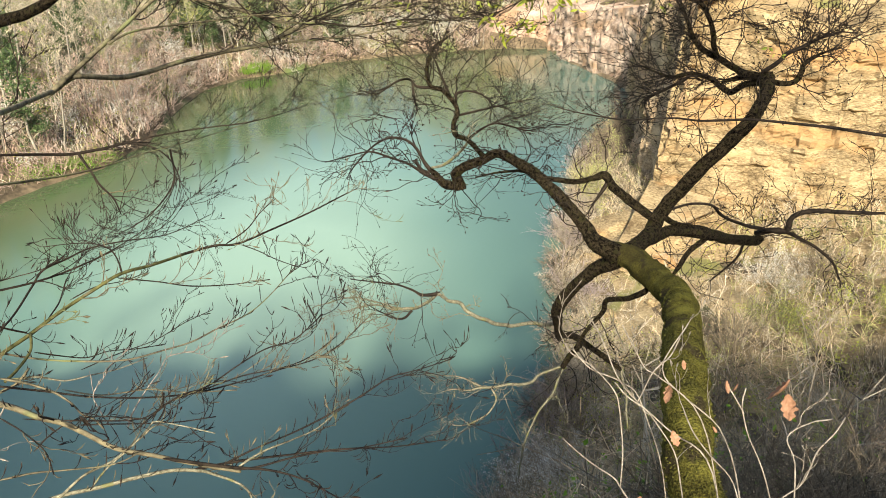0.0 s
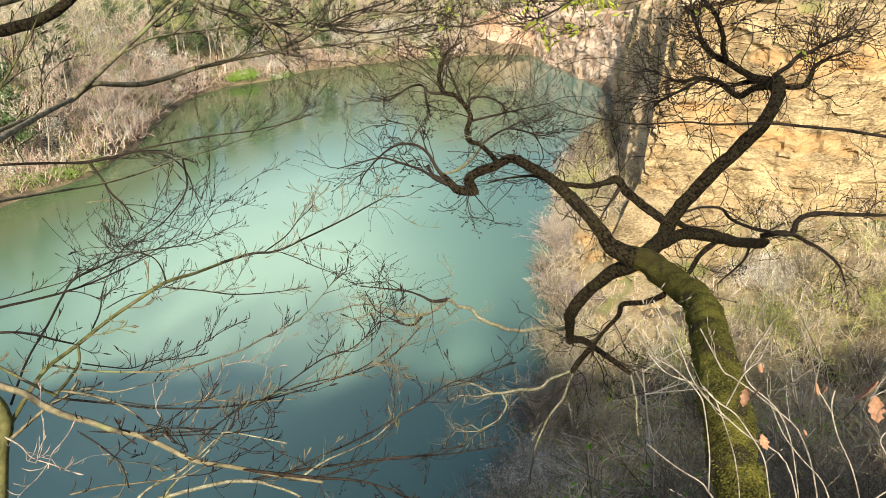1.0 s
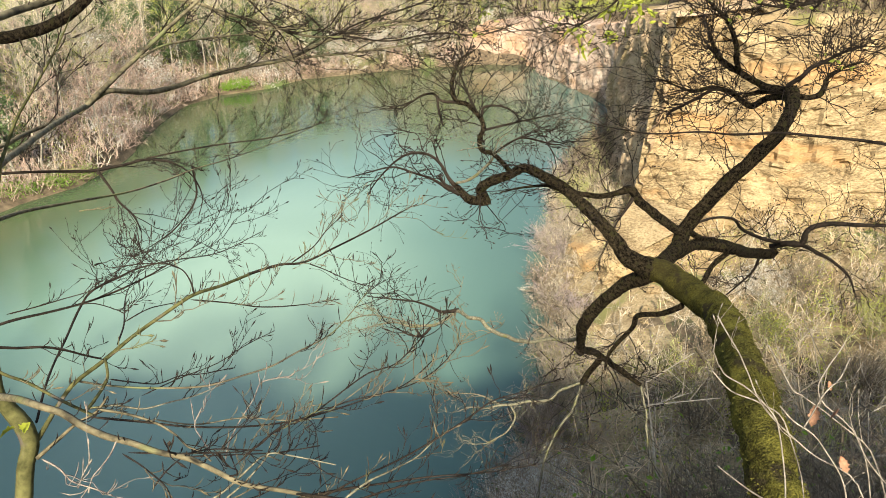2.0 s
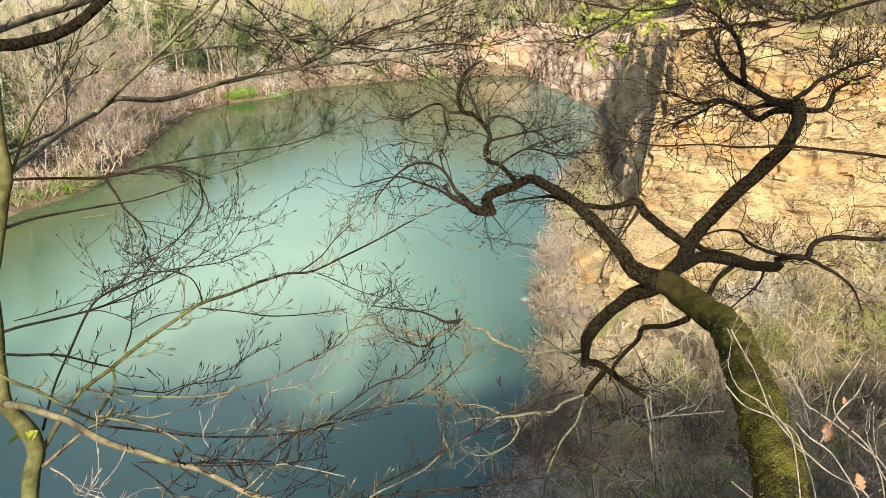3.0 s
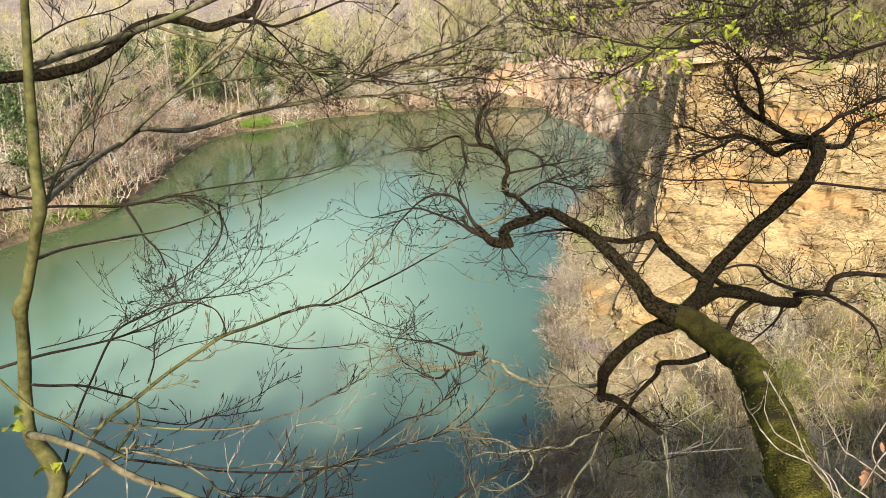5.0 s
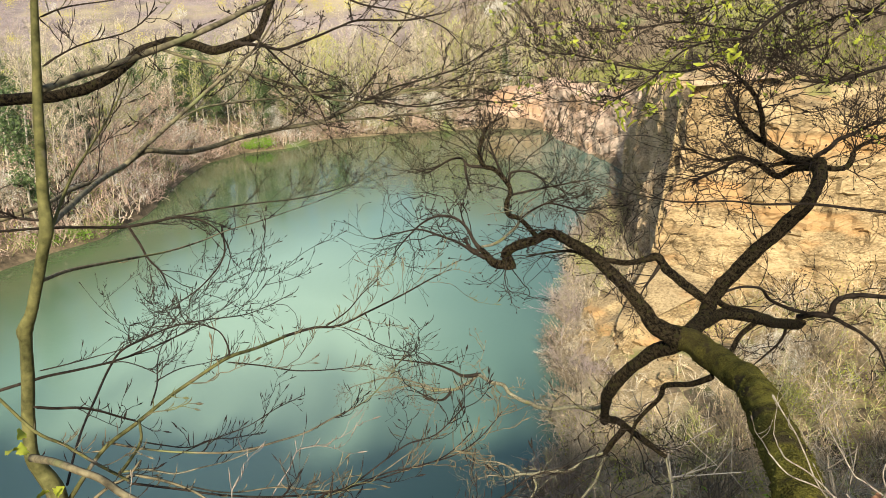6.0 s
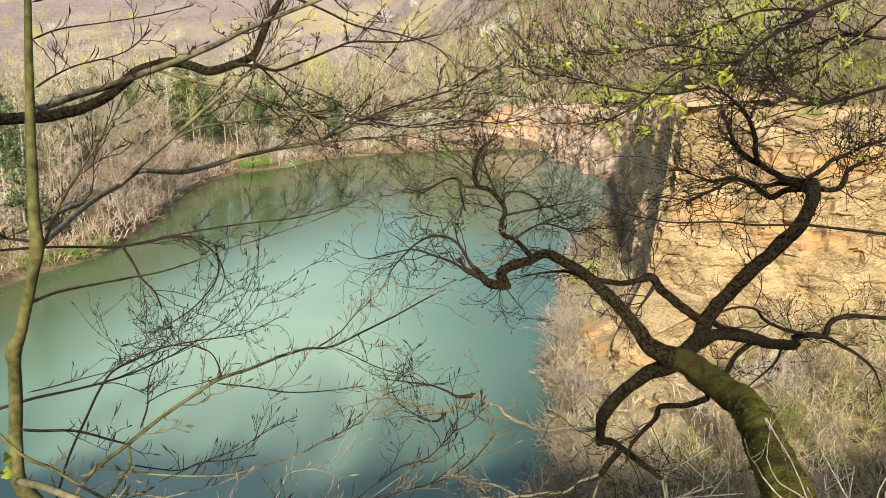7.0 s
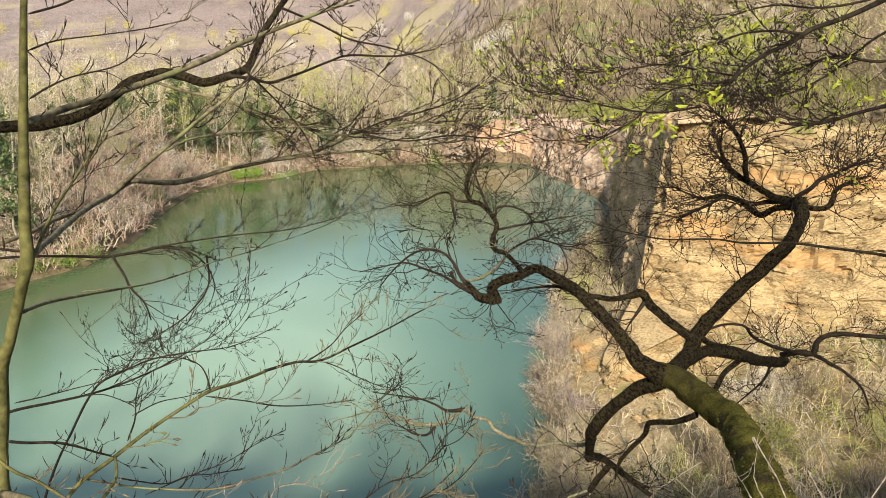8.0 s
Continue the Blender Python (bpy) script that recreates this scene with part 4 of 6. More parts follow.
def fallen_branch(x, y, turn, length, r, label, seed):
    """A bleached branch lying half in the water."""
    rng = random.Random(seed)
    t = Tubes()
    pts = [Vector((length * k / 6, rng.uniform(-0.08, 0.08) * length, 0.02 + rng.uniform(-0.02, 0.05))) for k in range(7)]
    t.tube(pts, [r * (1 - 0.1 * k) for k in range(7)], 7, 0.1, rng)
    ob = thing("fallen_branch", x, y, 0.02, label, "branch", "driftwood", turn)
    part("wood", t, GREY_BARK, ob)
    for k in range(3):
        f = Tubes()
        a = pts[2 + k]
        f.tube([a, a + Vector((0.25 * length, rng.uniform(-0.2, 0.2) * length, rng.uniform(0.0, 0.15) * length))], [r * 0.5, r * 0.15], 5)
        part("fork", f, GREY_BARK, ob)


fallen_branch(-34.5, 71.3, 10, 3.4, 0.07, "bleached fallen branch lying in shallow water", 1)


# ---- the trees at the edge ----
def smooth_line(pts, steps):
    """A curve through control points of place and radius."""
    p = [np.array(q, float) for q in pts]
    p = [2 * p[0] - p[1]] + p + [2 * p[-1] - p[-2]]
    out = []
    for a, b, c, d in zip(p[:-3], p[1:-2], p[2:-1], p[3:]):
        for k in range(steps):
            t = k / steps
            out.append(0.5 * (2 * b + (c - a) * t + (2 * a - 5 * b + 4 * c - d) * t * t + (3 * b - a - 3 * c + d) * t ** 3))
    out.append(p[-2])
    return out


HABIT = {
    # length of twigs, upward pull, crookedness, side twigs, bud length, thickness, how flat the sprays lie
    "oak": (0.42, 0.05, 0.27, 3, 0.017, 0.0019, 0.0),
    "beech": (0.14, 0.05, 0.24, 1, 0.021, 0.0012, 1.0),
    "hang": (0.45, 0.03, 0.19, 3, 0.017, 0.0017, 0.6),
    "scrub": (0.10, 0.45, 0.25, 2, 0.010, 0.0009, 0.0),
    "maple": (0.22, 0.1, 0.2, 3, 0.012, 0.0013, 0.5),
}
TWIG_SHARE = {"oak": 0.75, "beech": 0.42, "hang": 0.4, "scrub": 0.35, "maple": 1.9}
limb_rng = random.Random(5)


def spur(t, at, way, length, r, rng):
    """A short side shoot that stands off, curves up and ends in a plump pointed bud."""
    w = way.normalized()
    pts = [at]
    for lift in (0.15, 0.5, 0.8):
        w = (w + Vector((rng.uniform(-0.2, 0.2), rng.uniform(-0.2, 0.2), lift * rng.uniform(0.7, 1.3)))).normalized()
        pts.append(pts[-1] + w * length * 0.36)
    t.tube(pts, [r * 0.8, r * 0.65, r * 1.15, r * 0.1], 3)


def twig(t, at, way, length, r, habit, rng, level=0):
    """A twig that wanders on, forks, and carries buds or spurs."""
    size, up, crook, sides, bud, _, flat = habit
    pts, p, w = [at], at, way.normalized()
    n = 8 if level == 0 else 5
    for _ in range(n):
        w = (w + Vector((rng.gauss(0, crook), rng.gauss(0, crook), rng.gauss(0, crook) + up * 0.3))).normalized()
        p = p + w * length / n
        pts.append(p)
    t.tube(pts, [r * (1 - 0.6 * k / n) for k in range(n + 1)], 4 if r > 0.002 else 3)
    t.tube([p, p + w * bud * 0.5, p + w * bud], [r * 0.5, r * 1.7, r * 0.2], 4)

    def side_way(w):
        wild = Vector((rng.uniform(-1, 1), rng.uniform(-1, 1), rng.uniform(-0.6, 0.9))) * 1.1
        across = w.cross(Vector((0, 0, 1))) * rng.choice((-1, 1)) * rng.uniform(0.5, 1.2) + Vector((0, 0, rng.uniform(-0.15, 0.45)))
        return (w + wild.lerp(across, flat)).normalized()

    def spot():
        f = rng.uniform(0.2, 0.99) * (n - 0.01)
        return pts[int(f)].lerp(pts[int(f) + 1], f - int(f))

    if level < 2 and length > 0.05:
        for k in range(max(0, sides - level)):
            twig(t, spot(), side_way(w), length * rng.uniform(0.28, 0.62), r * 0.72, habit, rng, level + 1)
    if flat > 0.4:
        for k in range(int(length / 0.034)):
            spur(t, spot(), side_way(w), bud * rng.uniform(1.0, 2.0), max(r * 0.7, 0.0010), rng)


def grow_limb(tree, name, mat, pts, twigs):
    """One limb through its control points, rough as its bark, with its twigs as a part of it."""
    rng = limb_rng
    line = smooth_line(pts, 11 if max(p[3] for p in pts) > 0.02 else 5)
    r_max = max(p[3] for p in pts)
    fat = r_max > 0.02
    sides = 40 if r_max > 0.05 else 18 if fat else 6
    if r_max > 0.05:
        line = smooth_line(pts, 22)
    t = Tubes()
    wob = [Vector((noise.noise(Vector(q[:3]) * 9), noise.noise(Vector(q[:3]) * 9 + Vector((5, 0, 0))), noise.noise(Vector(q[:3]) * 9 + Vector((0, 7, 0))))) for q in line]
    jag = 0.012 if mat in (SCRUB_BARK, PALE_BARK) else 0.0
    places = [Vector(q[:3]) + w * (q[3] * 0.22 + jag) for q, w in zip(line, wob)]
    radii = [max(q[3], 0.0012) * (1 + 0.07 * noise.noise(Vector(q[:3]) * 3.5) + 0.02 * noise.noise(Vector(q[:3]) * 13)) for q in line]
    if r_max < 0.0035 and tree["habit"] == "beech":
        radii[0] *= 0.35
    t.tube(places, radii, sides, 0.0 if fat else 0.04, rng, 0.14 if mat is MOSS else 0.26 if tree["habit"] == "oak" and fat else 0.03)
    limb = part(name, t, mat, tree)
    if tree["habit"] == "oak" and r_max > 0.03:
        tufts = Tubes()
        ringed = len(places) * sides
        for _ in range(9000 if mat is MOSS else 1600):
            k = rng.randrange(ringed)
            out = (t.v[k] - places[k // sides]).normalized()
            if mat is not MOSS and out.z < rng.uniform(-0.2, 0.9):
                continue
            fade = max(0.0, k / ringed - 0.5) * 2.4 if mat is MOSS else 0.0
            if noise.noise(t.v[k] * 7) < rng.uniform(-0.7, 0.25) + fade:
                continue
            at = t.v[k] + Vector((rng.gauss(0, 0.004), rng.gauss(0, 0.004), rng.gauss(0, 0.004))) - out * 0.001
            tufts.leaf(at, out + Vector((rng.uniform(-1, 1), rng.uniform(-1, 1), rng.uniform(-1, 1))) * 0.9, rng.uniform(0.004, 0.010), rng, 0.7)
        part("moss", tufts, MOSS_TUFT if mat is MOSS else DARK_MOSS, limb, "soft green moss")["kind"] = "stuff"
    if twigs:
        habit = HABIT[tree["habit"]]
        w = Tubes()
        spray = mat is PALE_BARK and tree["habit"] == "oak"
        dense = 1.6 if tree["habit"] == "oak" and pts[0][2] > 23.9 and pts[0][0] > 1.5 else 1.5 if spray else 1
        for _ in range(int(twigs * TWIG_SHARE[tree["habit"]] * dense)):
            f = (0.12 + 0.88 * math.sqrt(rng.random())) * (len(places) - 1.01)
            i = int(f)
            s = places[i].lerp(places[i + 1], f - i)
            along = (places[i + 1] - places[i]).normalized()
            out = Vector((rng.uniform(-1, 1), rng.uniform(-1, 1), rng.uniform(-0.7, 1)))
            across = along.cross(Vector((0, 0, 1))) * rng.choice((-1, 1)) * rng.uniform(0.4, 1.0) + Vector((0, 0, rng.uniform(-0.1, 0.45)))
            way = along * rng.uniform(0.5, 1.2) + (out * 0.9).lerp(across, habit[6])
            twig(w, s, way, habit[0] * rng.uniform(0.35, 1.25) * (0.6 if spray else 1), max(habit[5], min(radii[i] * 0.45, habit[5] * 1.8)), habit, rng)
        if tree["habit"] == "beech" and r_max < 0.009:
            span = sum((b - a).length for a, b in zip(places[:-1], places[1:]))
            for _ in range(int(span / 0.045)):
                i = rng.randrange(len(places) - 1)
                along = (places[i + 1] - places[i]).normalized()
                across = along.cross(Vector((0, 0, 1))) * rng.choice((-1, 1)) * rng.uniform(0.3, 0.8) + Vector((0, 0, rng.uniform(0.0, 0.6)))
                spur(w, places[i].lerp(places[i + 1], rng.random()), along * 0.6 + across, rng.uniform(0.018, 0.048), 0.0012, rng)
        if tree["habit"] == "maple":
            green = Tubes()
            for _ in range(42):
                at = w.v[rng.randrange(len(w.v))]
                for _ in range(3):
                    green.leaf(at, (rng.uniform(-1, 1), rng.uniform(-1, 1), rng.uniform(-0.9, 0.3)), rng.uniform(0.010, 0.022), rng, 0.5)
            part("opening_leaves", green, OPENING, limb, "small bright green opening leaves")["kind"] = "stuff"
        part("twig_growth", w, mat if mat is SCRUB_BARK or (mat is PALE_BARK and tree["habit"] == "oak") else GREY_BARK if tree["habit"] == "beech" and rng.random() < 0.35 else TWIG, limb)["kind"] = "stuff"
    return limb


def edge_tree(name, x, y, z, label, habit):
    ob = new(name)
    ob.empty_display_size = 0.2
    ob["habit"] = habit
    ob.location = (x, y, z)
    return tagged(ob, label, "tree" if habit != "scrub" else "shrub")


oak = edge_tree("oak_tree", 1.0, 1.4, 23.5, "crooked mossy oak leaning out over the lake", "oak")
far_branch = edge_tree("bare_branch", 3, 3, 24, "long thin bare branch reaching across the oak", "hang")
sapling = edge_tree("young_beech", -0.6, 1.3, 23.5, "young beech with smooth greenish stem and bare twigs", "beech")
overhang = edge_tree("beech_branch", -2, 2, 24, "grey bare beech branches hanging over the lake", "hang")
bough = edge_tree("old_bough", -3, 3.8, 24.6, "thick dark bough with long bare twigs", "hang")
maple = edge_tree("maple_branch", 2, 2.3, 25, "thin maple branches with first bright green leaves", "maple")
scrub = edge_tree("oak_scrub", 0.7, 0.9, 23.5, "pale bare oak saplings with a few withered leaves", "scrub")
grow_limb(oak, 'trunk', MOSS, [(0.99, 1.419, 23.538, 0.0671), (0.996, 1.537, 23.567, 0.0677), (1.073, 1.809, 23.581, 0.069), (1.17, 2.115, 23.545, 0.0731), (1.343, 2.653, 23.421, 0.073), (1.404, 3.049, 23.339, 0.0712), (1.367, 3.307, 23.313, 0.0672), (1.282, 3.443, 23.329, 0.0559), (1.233, 3.46, 23.341, 0.0424)], 0)
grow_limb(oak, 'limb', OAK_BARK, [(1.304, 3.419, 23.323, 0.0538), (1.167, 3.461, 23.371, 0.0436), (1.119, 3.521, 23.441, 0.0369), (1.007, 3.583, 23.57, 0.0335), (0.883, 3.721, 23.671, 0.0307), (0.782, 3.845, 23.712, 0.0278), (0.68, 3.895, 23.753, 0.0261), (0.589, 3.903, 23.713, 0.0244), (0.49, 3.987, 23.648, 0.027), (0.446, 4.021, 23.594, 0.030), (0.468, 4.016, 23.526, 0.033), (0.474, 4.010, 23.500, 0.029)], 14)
grow_limb(oak, 'limb', OAK_BARK, [(0.472, 4.014, 23.523, 0.027), (0.394, 4.047, 23.52, 0.029), (0.352, 4.061, 23.554, 0.025), (0.323, 4.074, 23.588, 0.0187), (0.297, 4.084, 23.613, 0.0127)], 0)
grow_limb(oak, 'limb', TWIG, [(0.336, 4.067, 23.57, 0.017), (0.271, 4.095, 23.641, 0.0127), (0.224, 4.128, 23.724, 0.0099), (0.16, 4.168, 23.769, 0.0085), (0.061, 4.204, 23.774, 0.0071), (-0.04, 4.238, 23.717, 0.0058), (-0.143, 4.204, 23.624, 0.0043), (-0.195, 4.181, 23.562, 0.0029)], 20)
grow_limb(oak, 'limb', TWIG, [(0.329, 4.062, 23.557, 0.0163), (0.254, 4.078, 23.595, 0.0113), (0.173, 4.098, 23.642, 0.0085), (0.059, 4.116, 23.683, 0.0071), (-0.055, 4.13, 23.715, 0.0056), (-0.187, 4.124, 23.692, 0.0042), (-0.319, 4.115, 23.663, 0.0028)], 16)
grow_limb(oak, 'limb', TWIG, [(0.297, 4.075, 23.588, 0.0137), (0.245, 4.084, 23.611, 0.0113), (0.213, 4.105, 23.663, 0.0099)], 4)
grow_limb(oak, 'limb', PALE_BARK, [(0.307, 4.039, 23.635, 0.0078), (0.392, 3.978, 23.676, 0.0088), (0.454, 3.965, 23.729, 0.0082), (0.502, 3.977, 23.791, 0.0076), (0.526, 3.958, 23.854, 0.0058)], 3)
grow_limb(oak, 'limb', OAK_BARK, [(0.611, 3.907, 23.725, 0.0162), (0.538, 3.938, 23.802, 0.0148), (0.498, 3.95, 23.831, 0.014), (0.448, 3.957, 23.847, 0.0148), (0.44, 3.979, 23.905, 0.0148), (0.463, 4.001, 23.963, 0.014), (0.441, 4.043, 24.017, 0.014), (0.382, 4.097, 24.07, 0.0132), (0.319, 4.106, 24.092, 0.0132), (0.298, 4.133, 24.16, 0.0123), (0.313, 4.161, 24.234, 0.0109), (0.359, 4.238, 24.3, 0.0083), (0.424, 4.251, 24.335, 0.0055)], 30)
grow_limb(oak, 'limb', TWIG, [(0.319, 4.104, 24.086, 0.0109), (0.242, 4.138, 24.086, 0.0082), (0.195, 4.174, 24.122, 0.0069), (0.131, 4.172, 24.114, 0.0069), (0.066, 4.179, 24.074, 0.0055), (0.001, 4.199, 24.038, 0.0042), (-0.096, 4.209, 24.061, 0.0028)], 20)
grow_limb(oak, 'limb', TWIG, [(0.216, 4.145, 24.105, 0.0082), (0.223, 4.086, 24.034, 0.0068), (0.241, 4.009, 23.975, 0.004)], 6)
grow_limb(oak, 'limb', TWIG, [(0.435, 4.076, 24.019, 0.0095), (0.404, 4.102, 24.085, 0.0082), (0.374, 4.131, 24.159, 0.0068), (0.344, 4.16, 24.233, 0.0041), (0.301, 4.186, 24.299, 0.0027)], 12)
grow_limb(oak, 'limb', TWIG, [(0.455, 4.023, 24.022, 0.0081), (0.469, 4.02, 24.07, 0.0067), (0.543, 3.991, 24.081, 0.0053), (0.62, 3.978, 24.051, 0.0053), (0.653, 3.958, 24.002, 0.004), (0.639, 3.94, 23.953, 0.0027)], 18)
grow_limb(oak, 'limb', TWIG, [(0.526, 3.949, 23.831, 0.0081), (0.59, 3.945, 23.879, 0.0067), (0.663, 3.925, 23.915, 0.0053), (0.746, 3.869, 23.913, 0.0052), (0.837, 3.858, 23.889, 0.0039), (0.929, 3.863, 23.905, 0.0026)], 24)
grow_limb(oak, 'limb', TWIG, [(0.469, 3.995, 23.949, 0.0081), (0.576, 3.982, 23.975, 0.0067), (0.68, 3.958, 24.002, 0.0053), (0.779, 3.914, 24.032, 0.0039), (0.886, 3.918, 24.048, 0.0026)], 20)
grow_limb(oak, 'limb', OAK_BARK, [(1.589, 3.849, 23.342, 0.0231), (1.447, 3.889, 23.439, 0.025), (1.346, 3.923, 23.524, 0.0269), (1.296, 3.947, 23.585, 0.0269), (1.231, 3.962, 23.564, 0.0173), (1.142, 3.987, 23.54, 0.0168), (1.045, 3.993, 23.55, 0.0154), (0.964, 4.0, 23.566, 0.0145), (0.884, 4.01, 23.588, 0.0112), (0.819, 4.018, 23.604, 0.0084), (0.689, 4.018, 23.6, 0.0056), (0.559, 4.012, 23.577, 0.0042)], 22)
grow_limb(oak, 'limb', TWIG, [(1.314, 3.933, 23.549, 0.0134), (1.272, 3.911, 23.489, 0.0096), (1.229, 3.892, 23.436, 0.0055), (1.189, 3.87, 23.376, 0.0028)], 10)
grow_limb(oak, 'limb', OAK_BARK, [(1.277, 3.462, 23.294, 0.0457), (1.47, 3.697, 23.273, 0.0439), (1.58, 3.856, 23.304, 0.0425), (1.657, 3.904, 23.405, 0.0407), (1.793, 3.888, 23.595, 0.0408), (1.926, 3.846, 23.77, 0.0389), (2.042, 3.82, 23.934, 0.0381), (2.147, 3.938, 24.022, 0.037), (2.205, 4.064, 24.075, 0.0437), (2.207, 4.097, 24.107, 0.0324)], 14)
grow_limb(oak, 'limb', OAK_BARK, [(2.213, 4.088, 24.083, 0.0267), (2.152, 4.227, 24.079, 0.0236), (2.119, 4.343, 24.1, 0.0202), (2.042, 4.415, 24.145, 0.0189), (1.936, 4.386, 24.203, 0.0159), (1.865, 4.361, 24.274, 0.0129), (1.813, 4.346, 24.374, 0.0085), (1.782, 4.382, 24.466, 0.0056)], 27)
grow_limb(oak, 'limb', OAK_BARK, [(2.033, 4.394, 24.146, 0.0176), (1.962, 4.296, 24.25, 0.017), (1.943, 4.267, 24.312, 0.0161), (1.899, 4.248, 24.401, 0.0143), (1.837, 4.226, 24.482, 0.0123), (1.748, 4.202, 24.553, 0.0081), (1.68, 4.223, 24.606, 0.0054)], 27)
grow_limb(oak, 'limb', OAK_BARK, [(2.197, 4.08, 24.059, 0.0188), (2.159, 4.255, 24.013, 0.0185), (2.123, 4.34, 23.954, 0.0198), (2.079, 4.403, 23.975, 0.0191), (2.011, 4.423, 24.024, 0.0179), (1.908, 4.435, 24.051, 0.0154), (1.788, 4.431, 24.034, 0.0118), (1.702, 4.443, 24.06, 0.0074), (1.583, 4.464, 24.11, 0.0044)], 23)
grow_limb(oak, 'limb', TWIG, [(1.926, 4.435, 24.051, 0.0118), (1.839, 4.421, 24.01, 0.0104), (1.735, 4.405, 23.963, 0.0089), (1.613, 4.386, 23.907, 0.0059)], 10)
grow_limb(oak, 'limb', OAK_BARK, [(2.191, 4.168, 24.067, 0.0168), (2.151, 4.32, 24.043, 0.0159), (2.063, 4.362, 24.009, 0.0102)], 6)
grow_limb(oak, 'limb', TWIG, [(2.178, 4.081, 24.117, 0.0142), (2.24, 4.048, 24.176, 0.0131), (2.288, 4.064, 24.219, 0.0121), (2.366, 4.073, 24.247, 0.0108), (2.461, 4.088, 24.29, 0.0081), (2.603, 4.099, 24.326, 0.0054)], 23)
grow_limb(oak, 'limb', OAK_BARK, [(2.218, 4.062, 24.069, 0.0181), (2.297, 4.055, 24.056, 0.0171), (2.36, 4.058, 24.067, 0.0164), (2.393, 4.075, 24.114, 0.015), (2.416, 4.094, 24.164, 0.0109), (2.506, 4.109, 24.208, 0.0068), (2.617, 4.118, 24.236, 0.0041)], 19)
grow_limb(oak, 'limb', OAK_BARK, [(1.514, 3.762, 23.249, 0.0323), (1.74, 4.006, 23.2, 0.0363), (2.002, 4.139, 23.113, 0.0366), (2.328, 4.523, 22.9, 0.0368), (2.68, 4.875, 22.719, 0.0373), (2.72, 4.902, 22.734, 0.0324)], 12)
grow_limb(oak, 'limb', TWIG, [(2.692, 4.913, 22.762, 0.0224), (2.754, 4.809, 22.828, 0.0226), (2.838, 4.768, 22.839, 0.0235), (2.843, 4.743, 22.942, 0.0207), (2.903, 4.756, 22.978, 0.0189), (3.023, 4.759, 22.992, 0.0167), (3.254, 4.748, 22.974, 0.0137), (3.501, 4.739, 22.964, 0.0103)], 22)
grow_limb(oak, 'limb', TWIG, [(2.838, 4.765, 22.832, 0.0169), (2.934, 4.746, 22.786, 0.0139), (3.053, 4.719, 22.72, 0.0121), (3.172, 4.676, 22.613, 0.0087), (3.218, 4.631, 22.499, 0.0052)], 12)
grow_limb(oak, 'limb', OAK_BARK, [(1.618, 3.908, 23.358, 0.0195), (1.765, 4.021, 23.241, 0.0192), (2.02, 4.186, 23.123, 0.0183)], 4)
grow_limb(oak, 'limb', TWIG, [(1.664, 3.912, 23.37, 0.0084), (1.851, 4.061, 23.349, 0.0072), (2.058, 4.239, 23.264, 0.0091), (2.209, 4.395, 23.12, 0.0111), (2.475, 4.645, 22.948, 0.0134), (2.693, 4.813, 22.837, 0.0157)], 14)
grow_limb(oak, 'limb', OAK_BARK, [(2.012, 4.132, 23.094, 0.0188), (1.887, 4.052, 23.046, 0.0179), (1.787, 3.931, 23.005, 0.0167), (1.729, 3.866, 22.972, 0.0114)], 5)
grow_limb(oak, 'limb', TWIG, [(2.549, 4.781, 22.747, 0.0105), (2.507, 4.749, 22.66, 0.0087), (2.424, 4.722, 22.585, 0.007), (2.3, 4.689, 22.492, 0.0052)], 8)
grow_limb(oak, 'limb', OAK_BARK, [(1.304, 3.416, 23.315, 0.0399), (1.204, 3.536, 23.204, 0.0379), (1.122, 3.645, 23.064, 0.0356), (1.034, 3.758, 22.85, 0.0363), (1.065, 3.961, 22.628, 0.0313), (1.114, 4.142, 22.402, 0.0276)], 8)
grow_limb(oak, 'limb', PALE_BARK, [(1.077, 4.005, 22.602, 0.0144), (1.062, 4.302, 22.4, 0.0137), (0.927, 4.404, 22.352, 0.014), (0.733, 4.267, 22.43, 0.0136), (0.592, 4.156, 22.554, 0.0129), (0.506, 4.175, 22.599, 0.0125), (0.46, 4.195, 22.651, 0.0125), (0.391, 4.249, 22.648, 0.0123), (0.327, 4.387, 22.612, 0.0122), (0.25, 4.372, 22.571, 0.0111), (0.136, 4.366, 22.521, 0.0111), (0.022, 4.369, 22.523, 0.0091), (-0.091, 4.378, 22.542, 0.0071), (-0.205, 4.378, 22.536, 0.0051), (-0.357, 4.371, 22.509, 0.003)], 16)
grow_limb(oak, 'limb', TWIG, [(0.335, 4.389, 22.619, 0.0158), (0.214, 4.398, 22.609, 0.0114), (0.139, 4.413, 22.645, 0.0082), (0.026, 4.43, 22.682, 0.0065), (-0.125, 4.44, 22.701, 0.0049), (-0.277, 4.45, 22.721, 0.0033)], 14)
grow_limb(oak, 'limb', PALE_BARK, [(0.06, 4.368, 22.522, 0.0071), (-0.089, 4.345, 22.594, 0.006), (-0.235, 4.317, 22.655, 0.0049), (-0.38, 4.269, 22.66, 0.0039), (-0.527, 4.256, 22.621, 0.002)], 14)
grow_limb(oak, 'limb', TWIG, [(0.136, 4.362, 22.511, 0.0098), (0.078, 4.345, 22.462, 0.0082), (-0.009, 4.349, 22.47, 0.0065), (-0.073, 4.364, 22.506, 0.0033)], 10)
grow_limb(oak, 'limb', OAK_BARK, [(1.103, 4.106, 22.45, 0.0262), (1.262, 4.308, 22.286, 0.023), (1.403, 4.361, 22.15, 0.0228), (1.499, 4.334, 22.083, 0.0203), (1.595, 4.303, 22.009, 0.0163)], 10)
